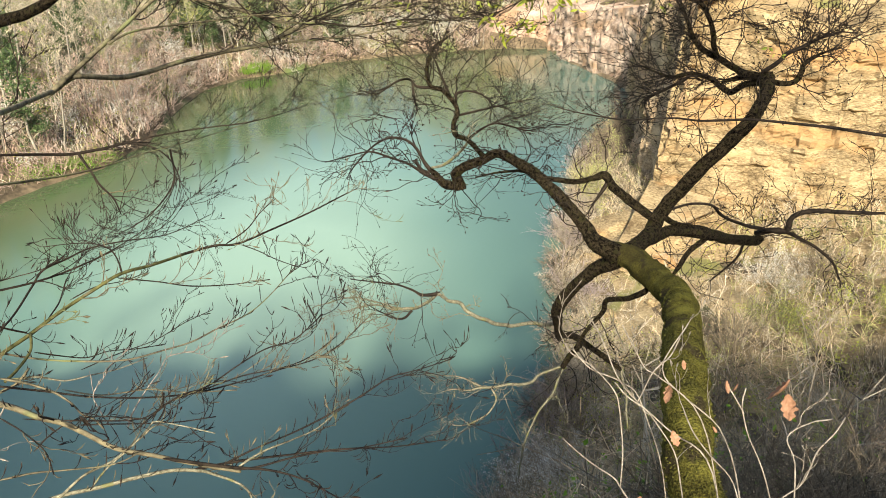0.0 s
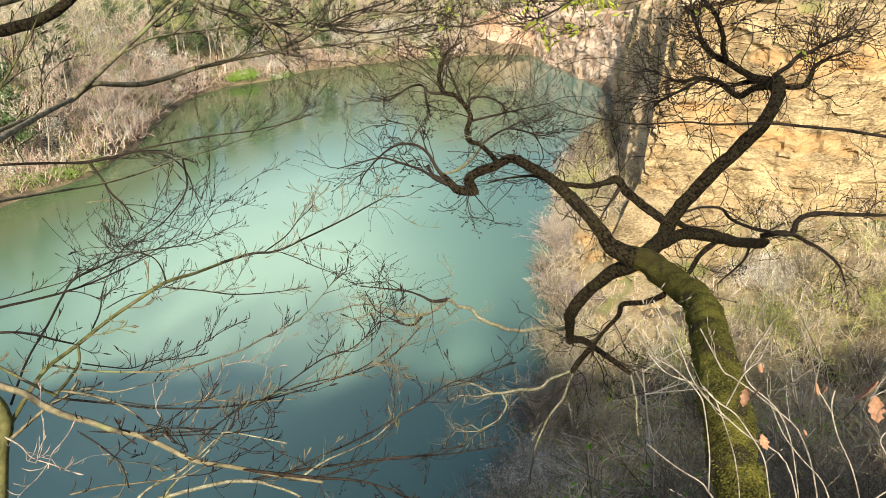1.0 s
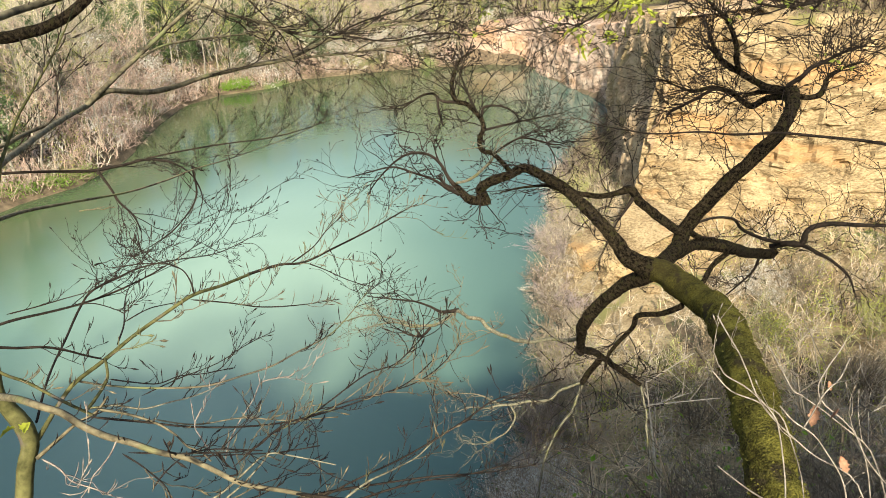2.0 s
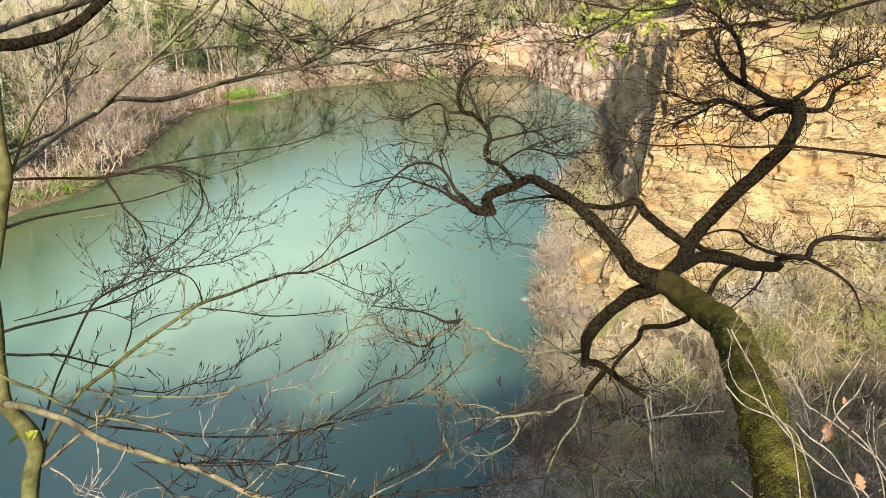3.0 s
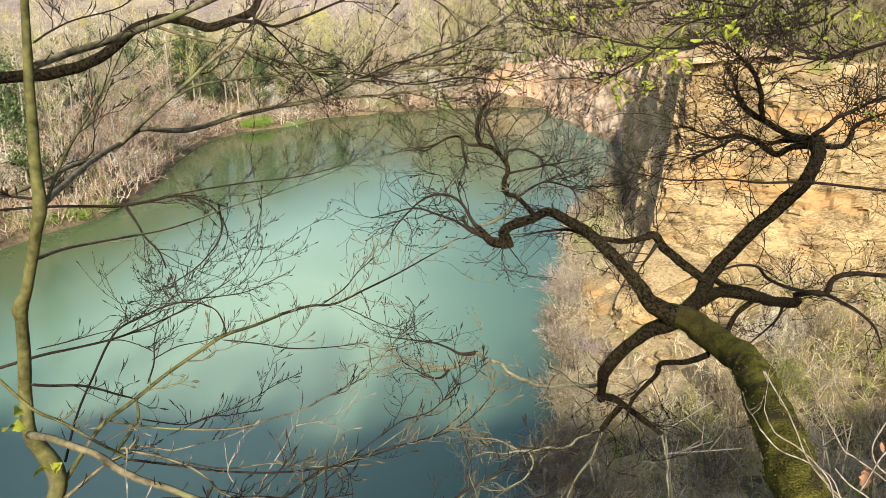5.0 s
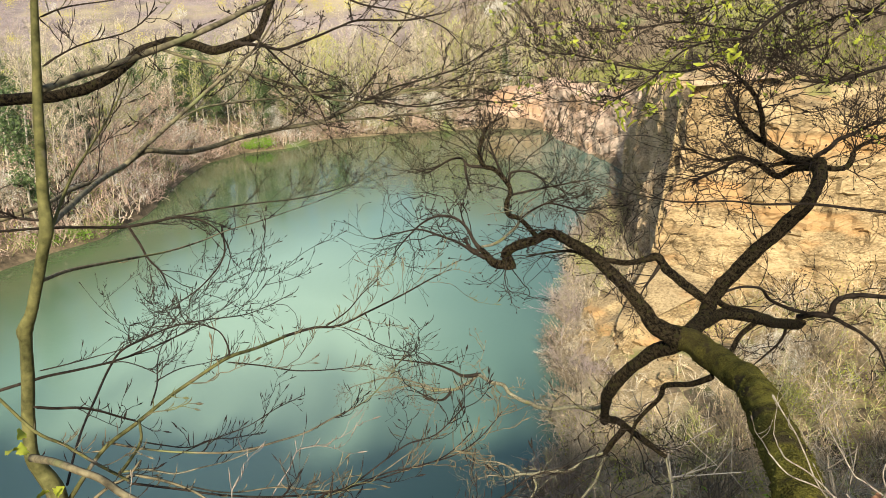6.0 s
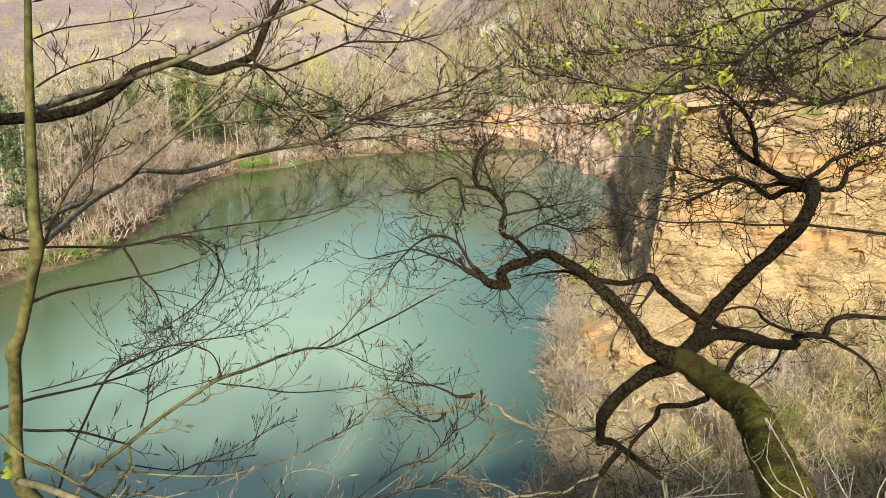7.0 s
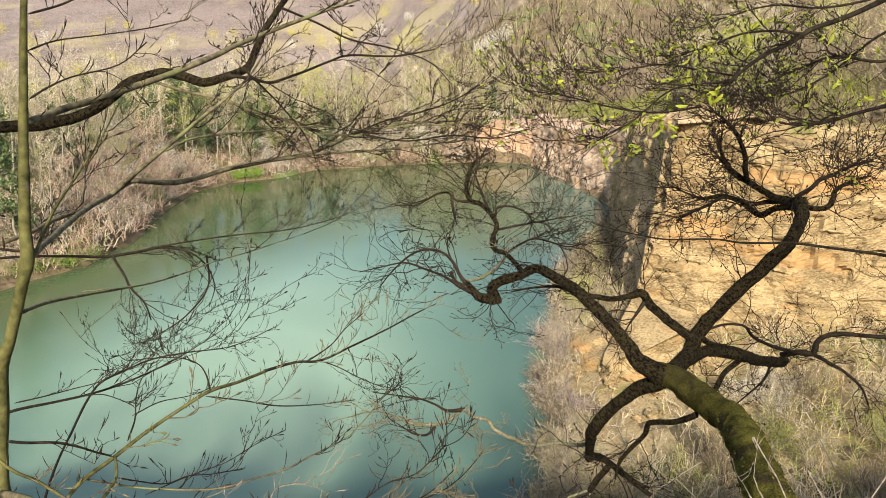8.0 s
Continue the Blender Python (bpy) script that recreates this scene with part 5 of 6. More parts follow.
grow_limb(oak, 'limb', PALE_BARK, [(1.588, 4.306, 22.016, 0.0101), (1.62, 4.247, 21.863, 0.0083), (1.624, 4.191, 21.717, 0.0073), (1.644, 4.121, 21.534, 0.0052)], 4)
grow_limb(oak, 'limb', OAK_BARK, [(1.317, 4.342, 22.237, 0.0221), (1.234, 4.347, 22.105, 0.0211), (1.178, 4.319, 22.029, 0.0185)], 3)
grow_limb(oak, 'limb', PALE_BARK, [(1.194, 4.324, 22.043, 0.0108), (1.028, 4.31, 21.998, 0.0101), (0.949, 4.291, 21.944, 0.0115), (0.793, 4.287, 21.927, 0.0101), (0.636, 4.284, 21.911, 0.0094), (0.499, 4.279, 21.891, 0.0073), (0.362, 4.288, 21.907, 0.0031)], 12)
grow_limb(oak, 'limb', PALE_BARK, [(0.675, 4.285, 21.914, 0.0073), (0.704, 4.252, 21.83, 0.0073), (0.64, 4.214, 21.728, 0.0063), (0.514, 4.196, 21.675, 0.0042), (0.396, 4.192, 21.658, 0.0021)], 9)
grow_limb(oak, 'limb', PALE_BARK, [(0.605, 4.288, 21.919, 0.0073), (0.481, 4.313, 21.979, 0.0063), (0.364, 4.321, 21.995, 0.0042), (0.208, 4.333, 22.018, 0.0021)], 7)
grow_limb(oak, 'limb', PALE_BARK, [(1.185, 4.32, 22.032, 0.0101), (1.145, 4.286, 21.941, 0.0094), (1.084, 4.246, 21.833, 0.0094), (1.003, 4.206, 21.724, 0.0083), (0.942, 4.168, 21.623, 0.0083), (0.88, 4.104, 21.452, 0.0083), (0.857, 4.042, 21.288, 0.0052)], 5)
grow_limb(oak, 'limb', OAK_BARK, [(1.337, 3.13, 23.267, 0.0157), (1.294, 3.252, 23.164, 0.0146), (1.23, 3.427, 23.059, 0.0148), (1.229, 3.493, 22.953, 0.0144), (1.18, 3.554, 22.83, 0.0131), (1.143, 3.614, 22.703, 0.011), (1.122, 3.588, 22.635, 0.0069)], 10)
grow_limb(far_branch, 'limb', TWIG, [(2.7, 3.3, 23.921, 0.0095), (2.451, 3.419, 23.941, 0.0087), (2.286, 3.483, 23.96, 0.0083), (2.127, 3.543, 23.969, 0.0077), (1.956, 3.603, 23.977, 0.007), (1.838, 3.654, 23.966, 0.0071), (1.694, 3.658, 23.967, 0.0062), (1.57, 3.715, 23.97, 0.0054), (1.352, 3.766, 23.954, 0.0046), (1.204, 3.777, 23.975, 0.0037), (1.056, 3.791, 24.005, 0.0027), (0.909, 3.811, 24.048, 0.0018)], 16)
grow_limb(sapling, 'trunk', BEECH_BARK, [(-0.783, 1.297, 23.775, 0.0186), (-0.76, 1.333, 23.927, 0.0173), (-0.749, 1.351, 23.974, 0.0183), (-0.755, 1.357, 24.017, 0.0193), (-0.774, 1.361, 24.056, 0.017), (-0.783, 1.356, 24.098, 0.0136), (-0.783, 1.368, 24.157, 0.0125), (-0.776, 1.367, 24.209, 0.0123), (-0.767, 1.373, 24.281, 0.0121), (-0.758, 1.373, 24.34, 0.0115), (-0.755, 1.373, 24.366, 0.0149), (-0.732, 1.365, 24.404, 0.011), (-0.72, 1.367, 24.437, 0.0106), (-0.706, 1.372, 24.48, 0.0105), (-0.694, 1.379, 24.527, 0.0108), (-0.683, 1.384, 24.569, 0.0124), (-0.683, 1.391, 24.615, 0.0106), (-0.676, 1.39, 24.667, 0.0101), (-0.672, 1.398, 24.716, 0.0096), (-0.671, 1.405, 24.764, 0.0091), (-0.669, 1.413, 24.811, 0.0086), (-0.66, 1.409, 24.859, 0.0078), (-0.656, 1.416, 24.904, 0.0073), (-0.643, 1.434, 25.037, 0.006), (-0.647, 1.518, 25.256, 0.0045)], 0)
grow_limb(sapling, 'limb', BEECH_BARK, [(-0.748, 1.358, 23.964, 0.0058), (-0.701, 1.416, 24.034, 0.0049), (-0.675, 1.448, 24.062, 0.0049), (-0.635, 1.497, 24.08, 0.0048), (-0.584, 1.559, 24.106, 0.0047), (-0.522, 1.622, 24.132, 0.0045), (-0.468, 1.671, 24.152, 0.0044), (-0.418, 1.75, 24.137, 0.004), (-0.368, 1.85, 24.12, 0.0039)], 10)
grow_limb(sapling, 'limb', TWIG, [(-0.376, 1.849, 24.119, 0.0039), (-0.301, 1.902, 24.12, 0.0036), (-0.236, 1.921, 24.116, 0.0032), (-0.157, 2.016, 24.118, 0.0029), (-0.063, 2.124, 24.125, 0.0025), (0.013, 2.203, 24.139, 0.0021), (0.084, 2.232, 24.164, 0.001)], 26)
grow_limb(sapling, 'limb', TWIG, [(-0.272, 1.911, 24.118, 0.0023), (-0.212, 1.944, 24.15, 0.0018), (-0.172, 1.959, 24.193, 0.0014), (-0.124, 1.973, 24.232, 0.0009)], 12)
grow_limb(sapling, 'limb', TWIG, [(-0.227, 1.919, 24.113, 0.0018), (-0.182, 1.921, 24.091, 0.0014), (-0.128, 1.91, 24.066, 0.0014), (-0.07, 1.901, 24.045, 0.0009)], 8)
grow_limb(sapling, 'limb', TWIG, [(-0.464, 1.672, 24.154, 0.0028), (-0.473, 1.684, 24.186, 0.002), (-0.493, 1.694, 24.212, 0.0016), (-0.533, 1.7, 24.225, 0.0016), (-0.588, 1.701, 24.226, 0.0012), (-0.656, 1.701, 24.22, 0.0008)], 12)
grow_limb(sapling, 'limb', TWIG, [(-0.474, 1.667, 24.142, 0.002), (-0.4, 1.716, 24.104, 0.0016), (-0.326, 1.754, 24.069, 0.0017), (-0.232, 1.798, 24.048, 0.0013), (-0.14, 1.845, 24.036, 0.0009)], 14)
grow_limb(sapling, 'limb', GREY_BARK, [(-0.772, 1.338, 24.107, 0.0085), (-0.640, 1.194, 24.195, 0.0068), (-0.572, 1.136, 24.218, 0.0064), (-0.523, 1.112, 24.218, 0.0062), (-0.481, 1.086, 24.210, 0.0060), (-0.435, 1.061, 24.206, 0.0058), (-0.390, 1.038, 24.209, 0.0054), (-0.337, 1.014, 24.206, 0.0050), (-0.286, 0.992, 24.210, 0.0048), (-0.251, 0.984, 24.195, 0.0044), (-0.200, 0.972, 24.171, 0.0040), (-0.139, 0.965, 24.160, 0.0036), (-0.060, 0.948, 24.152, 0.0030), (0.010, 0.933, 24.148, 0.0022)], 5)
grow_limb(sapling, 'limb', TWIG, [(-0.118, 0.953, 24.163, 0.0028), (-0.011, 0.93, 24.162, 0.0024), (0.06, 0.926, 24.155, 0.0018), (0.114, 0.919, 24.139, 0.0013), (0.167, 0.906, 24.111, 0.0008)], 10)
grow_limb(sapling, 'limb', BEECH_BARK, [(-0.776, 1.264, 24.306, 0.0027), (-0.691, 1.235, 24.233, 0.0029), (-0.646, 1.242, 24.198, 0.0029), (-0.575, 1.211, 24.175, 0.0029), (-0.512, 1.183, 24.161, 0.0026)], 8)
grow_limb(sapling, 'limb', TWIG, [(-0.517, 1.182, 24.158, 0.0023), (-0.434, 1.193, 24.135, 0.0021), (-0.362, 1.212, 24.106, 0.0018), (-0.276, 1.234, 24.083, 0.0019), (-0.186, 1.268, 24.065, 0.0016), (-0.101, 1.299, 24.066, 0.0016), (-0.013, 1.333, 24.074, 0.0013), (0.061, 1.347, 24.088, 0.0013), (0.116, 1.384, 24.103, 0.001), (0.168, 1.445, 24.126, 0.0007)], 22)
grow_limb(sapling, 'limb', PALE_BARK, [(-0.579, 1.202, 23.812, 0.0045), (-0.511, 1.221, 23.83, 0.0046), (-0.394, 1.24, 23.85, 0.0045), (-0.312, 1.257, 23.863, 0.0043), (-0.216, 1.267, 23.863, 0.004), (-0.174, 1.28, 23.843, 0.0033), (-0.113, 1.264, 23.809, 0.0026), (-0.089, 1.246, 23.77, 0.0018)], 10)
grow_limb(sapling, 'limb', TWIG, [(-0.223, 1.268, 23.864, 0.0032), (-0.116, 1.306, 23.854, 0.003), (-0.037, 1.341, 23.835, 0.0023), (0.088, 1.377, 23.818, 0.0019), (0.217, 1.417, 23.787, 0.0016), (0.341, 1.462, 23.766, 0.0012)], 20)
grow_limb(sapling, 'limb', GREY_BARK, [(-0.69, 1.467, 24.056, 0.0027), (-0.611, 1.461, 24.042, 0.0023), (-0.52, 1.456, 24.034, 0.0023), (-0.41, 1.472, 24.022, 0.0023), (-0.328, 1.506, 24.025, 0.002), (-0.267, 1.531, 24.031, 0.002), (-0.213, 1.56, 24.047, 0.002), (-0.141, 1.601, 24.065, 0.0016), (-0.095, 1.664, 24.085, 0.0013), (-0.045, 1.736, 24.121, 0.0009)], 18)
grow_limb(sapling, 'limb', TWIG, [(-0.42, 1.09, 24.148, 0.0015), (-0.323, 1.112, 24.123, 0.0015), (-0.232, 1.136, 24.105, 0.0012), (-0.193, 1.181, 24.109, 0.0013), (-0.14, 1.223, 24.105, 0.0013), (-0.071, 1.267, 24.106, 0.0014), (0.003, 1.298, 24.102, 0.001), (0.052, 1.34, 24.098, 0.0011), (0.104, 1.4, 24.111, 0.0007)], 24)
grow_limb(sapling, 'limb', TWIG, [(-0.142, 1.205, 23.92, 0.0021), (-0.058, 1.221, 23.955, 0.0017), (0.021, 1.25, 23.972, 0.0017), (0.09, 1.28, 23.99, 0.0018), (0.161, 1.312, 24.015, 0.0018), (0.222, 1.344, 24.037, 0.0014), (0.283, 1.367, 24.039, 0.0011), (0.359, 1.376, 24.059, 0.0007)], 24)
grow_limb(sapling, 'limb', TWIG, [(-0.272, 1.156, 24.053, 0.0016), (-0.189, 1.201, 24.103, 0.0016), (-0.134, 1.225, 24.11, 0.0016), (-0.077, 1.259, 24.135, 0.0013), (-0.028, 1.306, 24.144, 0.0014), (0.027, 1.33, 24.149, 0.001), (0.085, 1.378, 24.182, 0.0007)], 22)
grow_limb(sapling, 'limb', GREY_BARK, [(-0.453, 1.279, 24.078, 0.0014), (-0.371, 1.272, 24.066, 0.0014), (-0.277, 1.275, 24.074, 0.0014), (-0.195, 1.272, 24.066, 0.001), (-0.09, 1.272, 24.068, 0.0007)], 6)
grow_limb(sapling, 'limb', PALE_BARK, [(-0.302, 1.034, 24.026, 0.0018), (-0.26, 1.054, 24.071, 0.0018), (-0.197, 1.079, 24.125, 0.0015), (-0.182, 1.083, 24.136, 0.0015), (-0.136, 1.08, 24.128, 0.0012), (-0.075, 1.074, 24.117, 0.0009)], 10)
grow_limb(sapling, 'limb', BEECH_BARK, [(-0.674, 1.382, 24.563, 0.0033), (-0.683, 1.491, 24.623, 0.0029), (-0.68, 1.558, 24.659, 0.0027), (-0.65, 1.639, 24.731, 0.0021), (-0.639, 1.686, 24.771, 0.0017), (-0.623, 1.726, 24.82, 0.0011)], 16)
grow_limb(sapling, 'limb', GREY_BARK, [(-0.665, 1.416, 24.810, 0.0070), (-0.668, 1.512, 24.816, 0.0071), (-0.657, 1.609, 24.826, 0.0071), (-0.615, 1.707, 24.843, 0.0073), (-0.549, 1.809, 24.873, 0.0072), (-0.472, 1.913, 24.911, 0.0070), (-0.427, 2.016, 24.943, 0.0065), (-0.375, 2.118, 24.972, 0.0060), (-0.268, 2.225, 25.021, 0.0050), (-0.150, 2.332, 25.070, 0.0042), (0.013, 2.439, 25.126, 0.0034)], 26)
grow_limb(sapling, 'limb', TWIG, [(-0.653, 1.415, 24.851, 0.0023), (-0.636, 1.451, 24.869, 0.0018), (-0.614, 1.507, 24.886, 0.0015), (-0.55, 1.563, 24.906, 0.0013), (-0.515, 1.626, 24.948, 0.0007)], 12)
grow_limb(sapling, 'limb', TWIG, [(-0.65, 1.428, 24.933, 0.002), (-0.621, 1.474, 24.95, 0.0015), (-0.561, 1.527, 24.961, 0.0012), (-0.496, 1.581, 24.974, 0.001), (-0.435, 1.636, 24.992, 0.0007)], 8)
grow_limb(sapling, 'limb', TWIG, [(-0.644, 1.435, 24.994, 0.0023), (-0.61, 1.491, 25.013, 0.0021), (-0.549, 1.497, 25.041, 0.0015)], 6)
grow_limb(sapling, 'limb', TWIG, [(-0.638, 1.596, 24.067, 0.0024), (-0.670, 1.722, 24.052, 0.0020), (-0.716, 1.851, 24.043, 0.0017), (-0.750, 1.978, 24.033, 0.0014), (-0.760, 2.109, 24.031, 0.0010)], 14)
grow_limb(sapling, 'limb', TWIG, [(-0.778, 1.957, 23.932, 0.0018), (-0.715, 2.000, 23.952, 0.0015), (-0.643, 2.034, 23.953, 0.0011), (-0.576, 2.073, 23.963, 0.0008)], 9)
grow_limb(sapling, 'limb', TWIG, [(-0.967, 2.073, 23.934, 0.0020), (-0.897, 2.044, 23.955, 0.0017), (-0.828, 2.006, 23.957, 0.0013), (-0.776, 1.968, 23.957, 0.0010)], 9)
grow_limb(sapling, 'limb', TWIG, [(-1.113, 1.981, 23.962, 0.0022), (-1.043, 2.009, 23.968, 0.0019), (-0.972, 2.038, 23.977, 0.0016), (-0.899, 2.067, 23.987, 0.0013), (-0.831, 2.104, 24.014, 0.0010)], 14)
grow_limb(sapling, 'limb', TWIG, [(-0.754, 1.348, 24.215, 0.0030), (-0.734, 1.379, 24.193, 0.0028), (-0.697, 1.411, 24.174, 0.0027), (-0.670, 1.440, 24.147, 0.0025), (-0.652, 1.468, 24.118, 0.0024), (-0.633, 1.497, 24.090, 0.0022)], 8)
grow_limb(sapling, 'limb', BEECH_BARK, [(-0.623, 1.496, 24.089, 0.0032), (-0.603, 1.444, 24.072, 0.0033), (-0.612, 1.393, 24.055, 0.0035), (-0.615, 1.350, 24.055, 0.0036)], 2)
grow_limb(sapling, 'limb', GREY_BARK, [(-0.729, 1.332, 23.956, 0.0046), (-0.687, 1.352, 23.986, 0.0041), (-0.650, 1.370, 24.012, 0.0036), (-0.614, 1.384, 24.027, 0.0031), (-0.590, 1.403, 24.053, 0.0026)], 3)
grow_limb(sapling, 'limb', SCRUB_BARK, [(-0.418, 1.042, 24.214, 0.0016), (-0.424, 1.028, 24.195, 0.0014), (-0.434, 1.015, 24.177, 0.0012), (-0.443, 1.004, 24.165, 0.0010), (-0.447, 0.991, 24.146, 0.0008)], 3)
grow_limb(sapling, 'limb', SCRUB_BARK, [(-0.526, 1.026, 24.196, 0.0019), (-0.495, 1.012, 24.184, 0.0016), (-0.470, 0.996, 24.168, 0.0014), (-0.432, 0.983, 24.159, 0.0011), (-0.404, 0.972, 24.156, 0.0008)], 5)
grow_limb(sapling, 'limb', GREY_BARK, [(-0.499, 1.180, 24.175, 0.0026), (-0.447, 1.172, 24.168, 0.0024), (-0.396, 1.161, 24.155, 0.0022), (-0.360, 1.148, 24.137, 0.0020), (-0.339, 1.136, 24.120, 0.0018), (-0.314, 1.128, 24.112, 0.0016), (-0.296, 1.118, 24.099, 0.0014)], 5)
grow_limb(sapling, 'limb', PALE_BARK, [(-0.642, 1.394, 24.030, 0.0026), (-0.594, 1.421, 24.019, 0.0023), (-0.545, 1.440, 23.993, 0.0020), (-0.493, 1.469, 23.986, 0.0016), (-0.449, 1.497, 23.979, 0.0013), (-0.386, 1.531, 23.987, 0.0010)], 6)
grow_limb(sapling, 'limb', TWIG, [(-0.379, 1.181, 24.061, 0.0016), (-0.330, 1.190, 24.054, 0.0014), (-0.270, 1.198, 24.047, 0.0012), (-0.197, 1.207, 24.041, 0.0010), (-0.123, 1.219, 24.042, 0.0008)], 8)
grow_limb(sapling, 'limb', SCRUB_BARK, [(-0.301, 1.216, 24.022, 0.0018), (-0.300, 1.243, 24.034, 0.0016), (-0.288, 1.273, 24.055, 0.0014), (-0.267, 1.308, 24.086, 0.0012), (-0.256, 1.339, 24.108, 0.0010), (-0.221, 1.362, 24.113, 0.0008)], 6)
grow_limb(sapling, 'limb', SCRUB_BARK, [(-0.305, 1.139, 24.095, 0.0014), (-0.324, 1.166, 24.115, 0.0012), (-0.337, 1.191, 24.129, 0.0009), (-0.328, 1.217, 24.147, 0.0007)], 4)
grow_limb(sapling, 'limb', TWIG, [(-0.616, 1.478, 24.048, 0.0018), (-0.590, 1.521, 24.010, 0.0016), (-0.550, 1.565, 23.974, 0.0014), (-0.518, 1.619, 23.958, 0.0012), (-0.472, 1.667, 23.932, 0.0010), (-0.416, 1.718, 23.913, 0.0008)], 9)
grow_limb(sapling, 'limb', TWIG, [(-0.676, 1.742, 23.823, 0.0016), (-0.589, 1.788, 23.842, 0.0014), (-0.490, 1.833, 23.859, 0.0011), (-0.418, 1.883, 23.884, 0.0009), (-0.344, 1.929, 23.900, 0.0007)], 9)
grow_limb(sapling, 'limb', PALE_BARK, [(-0.380, 1.069, 23.980, 0.0030), (-0.341, 1.092, 24.008, 0.0026), (-0.292, 1.113, 24.029, 0.0023), (-0.241, 1.140, 24.065, 0.0019), (-0.217, 1.156, 24.077, 0.0016), (-0.189, 1.160, 24.062, 0.0012)], 5)
grow_limb(sapling, 'limb', GREY_BARK, [(-0.433, 1.006, 24.083, 0.0020), (-0.381, 1.020, 24.084, 0.0018), (-0.328, 1.031, 24.079, 0.0015), (-0.254, 1.044, 24.077, 0.0013), (-0.208, 1.062, 24.088, 0.0010)], 8)
grow_limb(sapling, 'limb', PALE_BARK, [(-0.080, 1.165, 23.953, 0.0026), (-0.031, 1.210, 23.963, 0.0022), (0.020, 1.251, 23.961, 0.0018), (0.074, 1.289, 23.955, 0.0014), (0.131, 1.336, 23.969, 0.0010)], 9)
grow_limb(sapling, 'limb', TWIG, [(-0.103, 1.165, 23.952, 0.0026), (-0.054, 1.189, 23.934, 0.0023), (0.010, 1.219, 23.929, 0.0020), (0.076, 1.248, 23.920, 0.0016), (0.157, 1.274, 23.906, 0.0013), (0.254, 1.305, 23.903, 0.0010)], 12)
grow_limb(sapling, 'limb', TWIG, [(-0.344, 0.985, 24.159, 0.0016), (-0.329, 1.017, 24.168, 0.0014), (-0.302, 1.047, 24.173, 0.0012), (-0.265, 1.069, 24.163, 0.0010), (-0.196, 1.087, 24.141, 0.0008)], 9)
grow_limb(sapling, 'limb', TWIG, [(-0.368, 0.968, 24.242, 0.0014), (-0.342, 0.972, 24.210, 0.0012), (-0.316, 0.972, 24.169, 0.0010), (-0.312, 0.969, 24.124, 0.0008)], 9)
grow_limb(overhang, 'limb', GREY_BARK, [(-0.687, 1.393, 24.562, 0.0075), (-0.795, 1.667, 24.518, 0.0078), (-0.940, 2.076, 24.462, 0.0083), (-1.080, 2.486, 24.406, 0.0088), (-1.189, 2.953, 24.361, 0.0092)], 3)
grow_limb(overhang, 'limb', GREY_BARK, [(-1.175, 1.956, 24.415, 0.0066), (-1.146, 2.006, 24.408, 0.0066), (-1.098, 2.062, 24.417, 0.0064), (-1.089, 2.169, 24.416, 0.0060), (-1.124, 2.378, 24.400, 0.0058), (-1.123, 2.587, 24.389, 0.0050)], 5)
grow_limb(overhang, 'limb', GREY_BARK, [(-1.2, 2.95, 24.354, 0.0112), (-1.161, 3.037, 24.388, 0.0109), (-1.118, 3.061, 24.396, 0.0105), (-1.076, 3.317, 24.339, 0.0114), (-1.012, 3.525, 24.325, 0.0114), (-0.927, 3.678, 24.337, 0.0112), (-0.797, 3.901, 24.34, 0.0118), (-0.573, 4.106, 24.356, 0.0114), (-0.386, 4.245, 24.42, 0.0105), (-0.168, 4.367, 24.471, 0.0094), (-0.006, 4.427, 24.494, 0.0082), (0.191, 4.425, 24.501, 0.0055), (0.421, 4.432, 24.529, 0.0027)], 34)
grow_limb(overhang, 'limb', GREY_BARK, [(-1.2, 2.894, 24.346, 0.0105), (-1.114, 3.089, 24.442, 0.0099), (-1.02, 3.23, 24.534, 0.0088), (-0.929, 3.369, 24.623, 0.0082), (-0.843, 3.45, 24.699, 0.0073), (-0.766, 3.589, 24.786, 0.0053), (-0.672, 3.642, 24.93, 0.0043)], 28)
grow_limb(overhang, 'limb', GREY_BARK, [(-1.026, 3.167, 24.508, 0.0052), (-0.964, 3.284, 24.538, 0.0046), (-0.874, 3.495, 24.535, 0.0049), (-0.738, 3.703, 24.526, 0.0044), (-0.521, 3.913, 24.526, 0.0037), (-0.299, 4.007, 24.501, 0.0028), (-0.126, 4.096, 24.464, 0.0019)], 22)
grow_limb(overhang, 'limb', GREY_BARK, [(-0.668, 4.008, 24.345, 0.0067), (-0.47, 4.114, 24.353, 0.0059), (-0.198, 4.218, 24.358, 0.006), (0.089, 4.276, 24.384, 0.0051), (0.382, 4.335, 24.413, 0.0041), (0.65, 4.399, 24.455, 0.0021)], 26)
grow_limb(overhang, 'limb', TWIG, [(-2.02, 3.306, 23.982, 0.0066), (-1.817, 3.404, 23.97, 0.0068), (-1.729, 3.596, 23.916, 0.0072), (-1.62, 3.785, 23.856, 0.0085), (-1.492, 3.888, 23.851, 0.0087), (-1.358, 3.895, 23.875, 0.0068), (-1.205, 3.836, 23.871, 0.0048), (-1.086, 3.76, 23.817, 0.0038), (-1.04, 3.721, 23.716, 0.0028), (-1.066, 3.681, 23.611, 0.0019)], 22)
grow_limb(overhang, 'limb', TWIG, [(-1.575, 3.784, 23.856, 0.0076), (-1.517, 3.751, 23.772, 0.0066), (-1.474, 3.724, 23.702, 0.0057), (-1.402, 3.695, 23.632, 0.0047), (-1.365, 3.663, 23.548, 0.0028)], 14)
